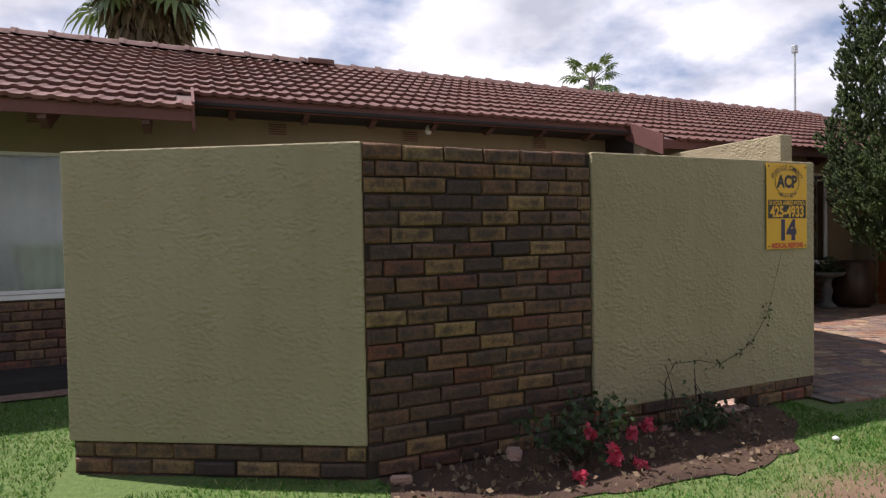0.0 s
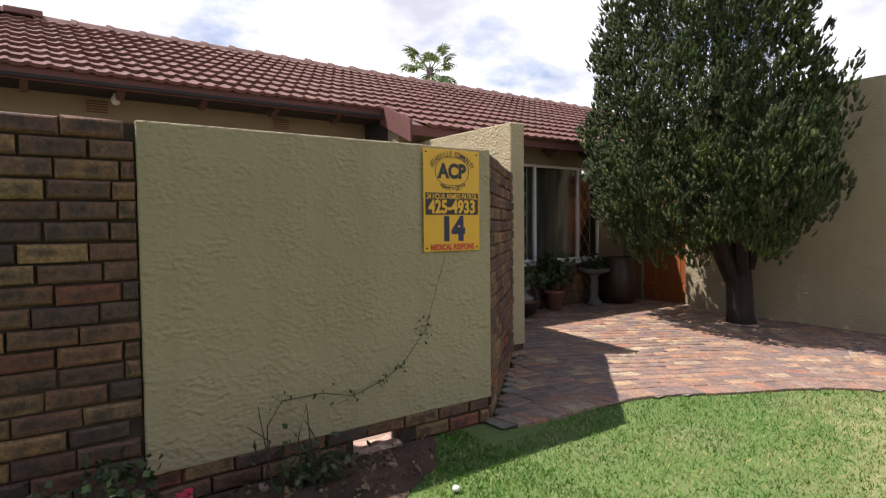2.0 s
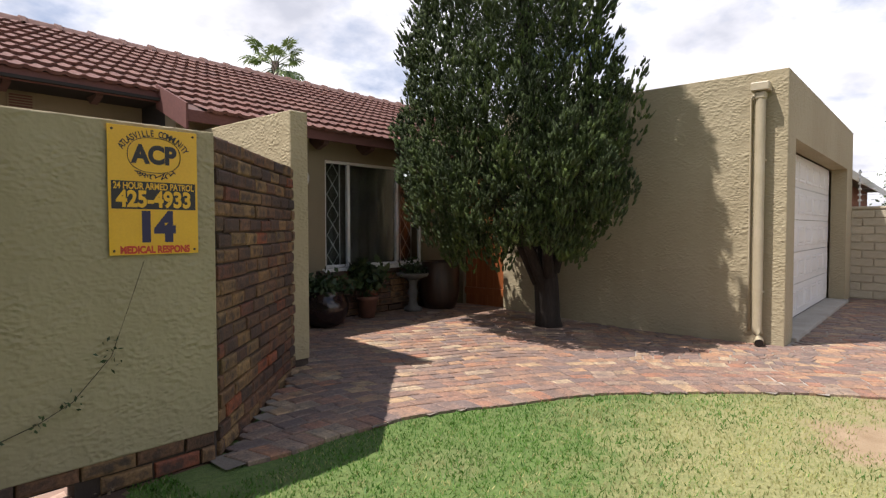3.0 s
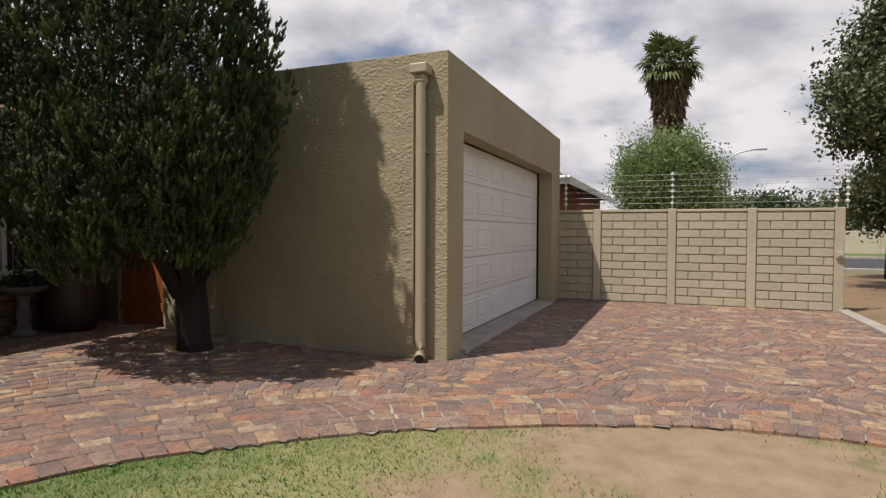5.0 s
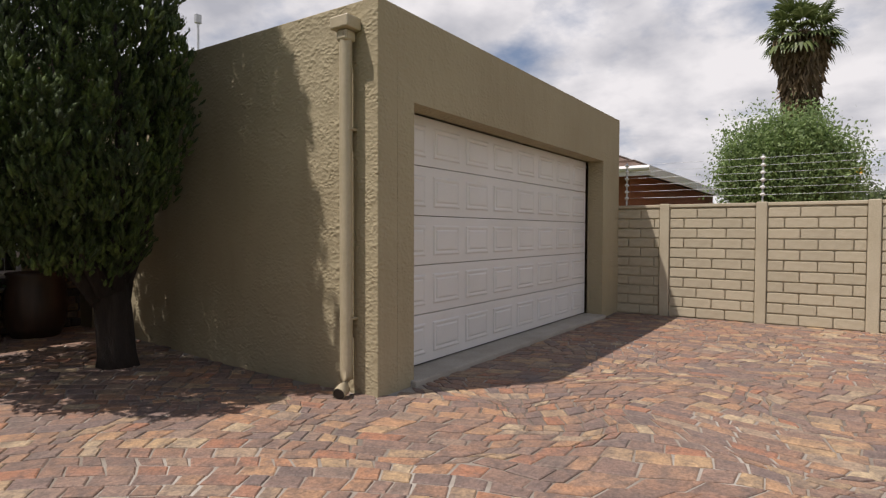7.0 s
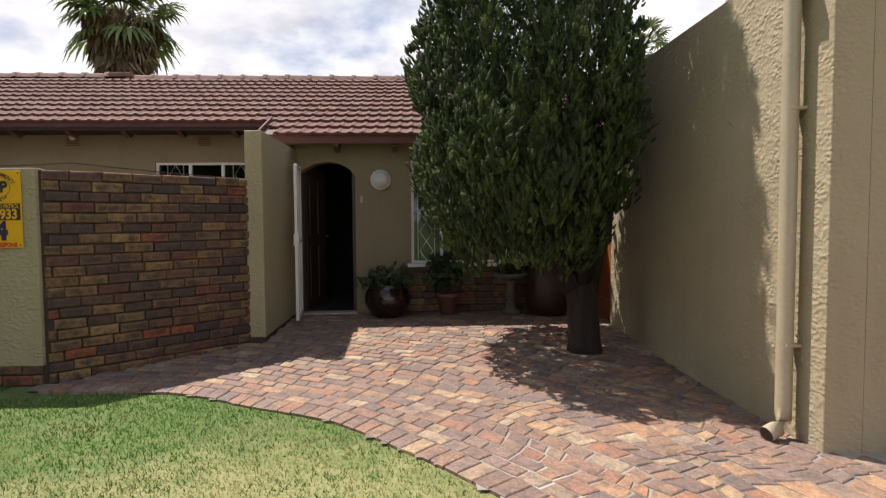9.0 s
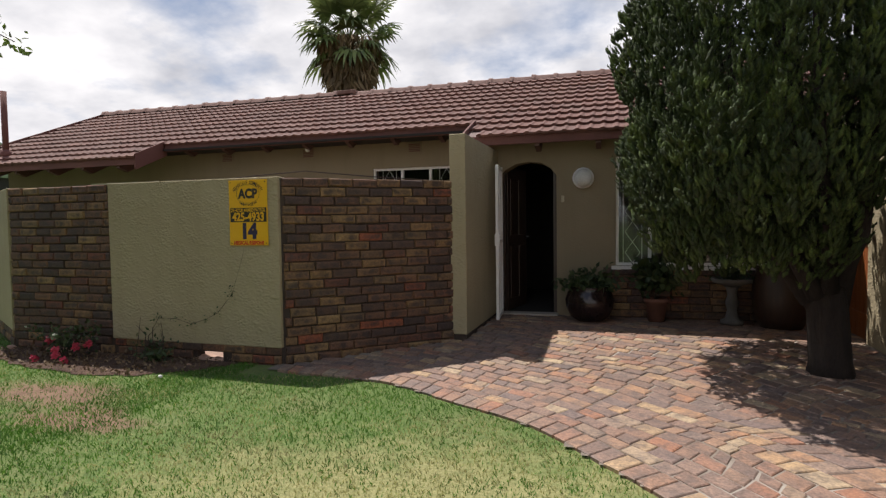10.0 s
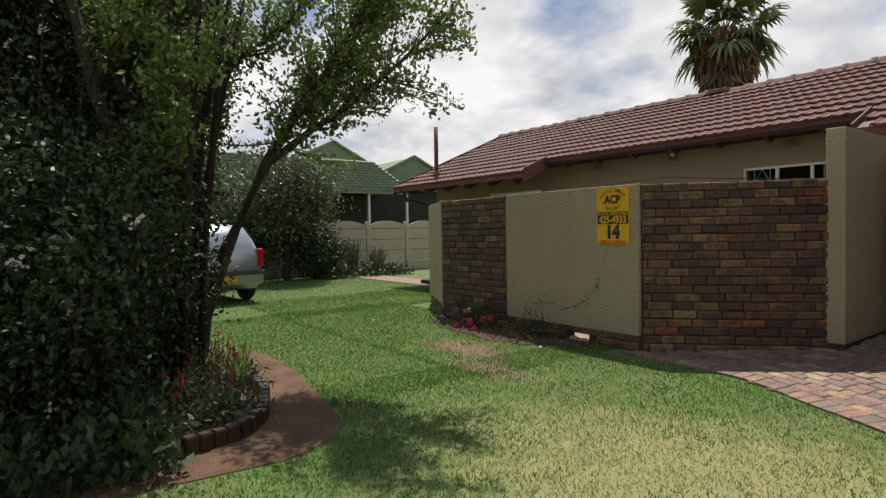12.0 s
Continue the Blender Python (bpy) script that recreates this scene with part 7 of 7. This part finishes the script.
    for x, y, h in ((-8.0, 5.9, 1.15), (-7.7, 6.5, 0.9), (-8.2, 6.9, 0.8)):
        g = group_at("spiky_plant", x, y, 0)
        tagged(g, "tall spiky plant with sword leaves by the wall", "plant", group="spiky plants")
        bm = bmesh.new()
        for j in range(34):
            a = j * 2.4
            d = Vector((math.cos(a), math.sin(a), 0))
            w = Vector((-d.y, d.x, 0)) * 0.03
            r = rng.uniform(0.1, 0.5)
            p0, p1, p2 = d * 0.04, d * r * 0.6 + Vector((0, 0, h * 0.55)), d * r + Vector((0, 0, h * rng.uniform(0.7, 1.05)))
            v = [bm.verts.new(c) for c in (p0 - w, p0 + w, p1 + w, p1 - w, p2)]
            bm.faces.new((v[0], v[1], v[2], v[3]))
            bm.faces.new((v[3], v[2], v[4]))
        part("leaf_fan", bm, LEAF_GREY, g)
    low = np.column_stack([rng.uniform(-8.6, -6.9, 2600), rng.uniform(4.6, 7.4, 2600), np.abs(rng.normal(0, 0.13, 2600))])
    g = group_at("ground_cover", 0, 0, 0)
    tagged(g, "low leafy ground cover along the boundary wall", "ground cover")
    leaf_cloud("foliage", low, LEAF, g, 0.09, rng, up=0.6, kind="stuff")


build_left_side()

CARPAINT = material("silver_car_paint", (0.42, 0.44, 0.46), 0.28, 0.55)
CARGLASS = material("dark_car_glass", (0.015, 0.018, 0.02), 0.06)
RUBBER = mottled("tyre_rubber", (0.012, 0.012, 0.012), (0.02, 0.02, 0.02), None, 0.85, 8, 60, 0.2)
TAILRED = material("tail_light_red", (0.45, 0.012, 0.015), 0.15)
BUMPER = mottled("bumper_plastic", (0.05, 0.052, 0.055), (0.07, 0.07, 0.075), None, 0.6, 5, 80, 0.1)


def build_car():
    """A small silver hatchback parked with its tail to the lawn; x points to its tail."""
    car = group_at("car", -3.35, 0.78, 0, 6)
    tagged(car, "silver hatchback parked on the grass beyond the shrubs", "car")
    stations = [(-3.55, 0.60, 0.32, 0.62, 0.66, 0.50), (-3.4, 0.72, 0.24, 0.72, 0.78, 0.60), (-2.6, 0.79, 0.2, 0.86, 0.92, 0.66), (-2.35, 0.80, 0.2, 0.90, 1.0, 0.66), (-1.75, 0.80, 0.2, 0.92, 1.42, 0.58),
                (-1.0, 0.80, 0.2, 0.93, 1.48, 0.57), (-0.35, 0.79, 0.22, 0.94, 1.44, 0.57), (-0.12, 0.77, 0.26, 0.93, 1.25, 0.60), (0.0, 0.72, 0.34, 0.86, 0.95, 0.64)]
    bm = bmesh.new()
    rings = []
    for x, w, zb, zm, zt, wt in stations:
        half = [(0, zb), (w * 0.9, zb), (w, zb + 0.12), (w * 1.01, (zb + zm) / 2), (w, zm - 0.03), (w * 0.97, zm), (wt * 1.03, zt - 0.08), (wt * 0.9, zt - 0.01), (0, zt + 0.01)]
        pts = half + [(-y, z) for y, z in reversed(half[1:-1])]
        rings.append([bm.verts.new((x, y, z)) for y, z in pts])
    for a, b in zip(rings, rings[1:]):
        n = len(a)
        for k in range(n):
            bm.faces.new((a[k], a[(k + 1) % n], b[(k + 1) % n], b[k]))
    bm.faces.new(rings[0]); bm.faces.new(list(reversed(rings[-1])))
    bmesh.ops.recalc_face_normals(bm, faces=bm.faces)
    part("body", bm, CARPAINT, car, smooth=True)
    def pane(name, pts, mat, label=""):
        b = bmesh.new()
        vs = [b.verts.new(c) for c in pts]
        b.faces.new(vs)
        bmesh.ops.recalc_face_normals(b, faces=b.faces)
        bmesh.ops.solidify(b, geom=b.faces[:], thickness=0.012)
        part(name, b, mat, car, label)
    pane("rear_window", [(-0.065, -0.56, 0.99), (-0.065, 0.56, 0.99), (-0.29, 0.50, 1.38), (-0.29, -0.50, 1.38)], CARGLASS, "dark tinted rear window")
    for s in (-1, 1):
        pane("side_window", [(-0.5, s * 0.775, 0.97), (-2.1, s * 0.785, 0.97), (-1.75, s * 0.63, 1.36), (-0.5, s * 0.625, 1.38)], CARGLASS, "dark side window")
        b = box(-0.13, 0.012, s * 0.72 - 0.075, s * 0.72 + 0.075, 0.66, 1.0, 0.03)
        part("tail_light", b, TAILRED, car, "red tail light")
    part("bumper", box(-0.25, 0.075, -0.76, 0.76, 0.34, 0.58, 0.05), CARPAINT, car, "silver bumper")
    part("bumper_strip", box(-0.2, 0.085, -0.77, 0.77, 0.52, 0.60, 0.02), BUMPER, car, "dark bumper strip")
    part("number_plate", box(0.076, 0.082, -0.24, 0.24, 0.40, 0.50, 0.002), YELLOW, car, "yellow number plate")
    for x in (-0.62, -2.85):
        for s in (-1, 1):
            b = add_lathe(bmesh.new(), [(0.18, -0.08), (0.27, -0.085), (0.29, -0.06), (0.29, 0.06), (0.27, 0.085), (0.18, 0.08)], 28)
            b.transform(Matrix.Translation((x, s * 0.70, 0.285)) @ pose(0, 0, 0, 90))
            wheel = part("wheel", b, RUBBER, car, "black tyre", smooth=True)
            b = add_lathe(bmesh.new(), [(0.17, -0.07), (0.178, 0.07)], 20)
            b.transform(Matrix.Translation((x, s * 0.71, 0.285)) @ pose(0, 0, 0, 90))
            part("rim", b, STEEL, wheel)


build_car()
build_paving()
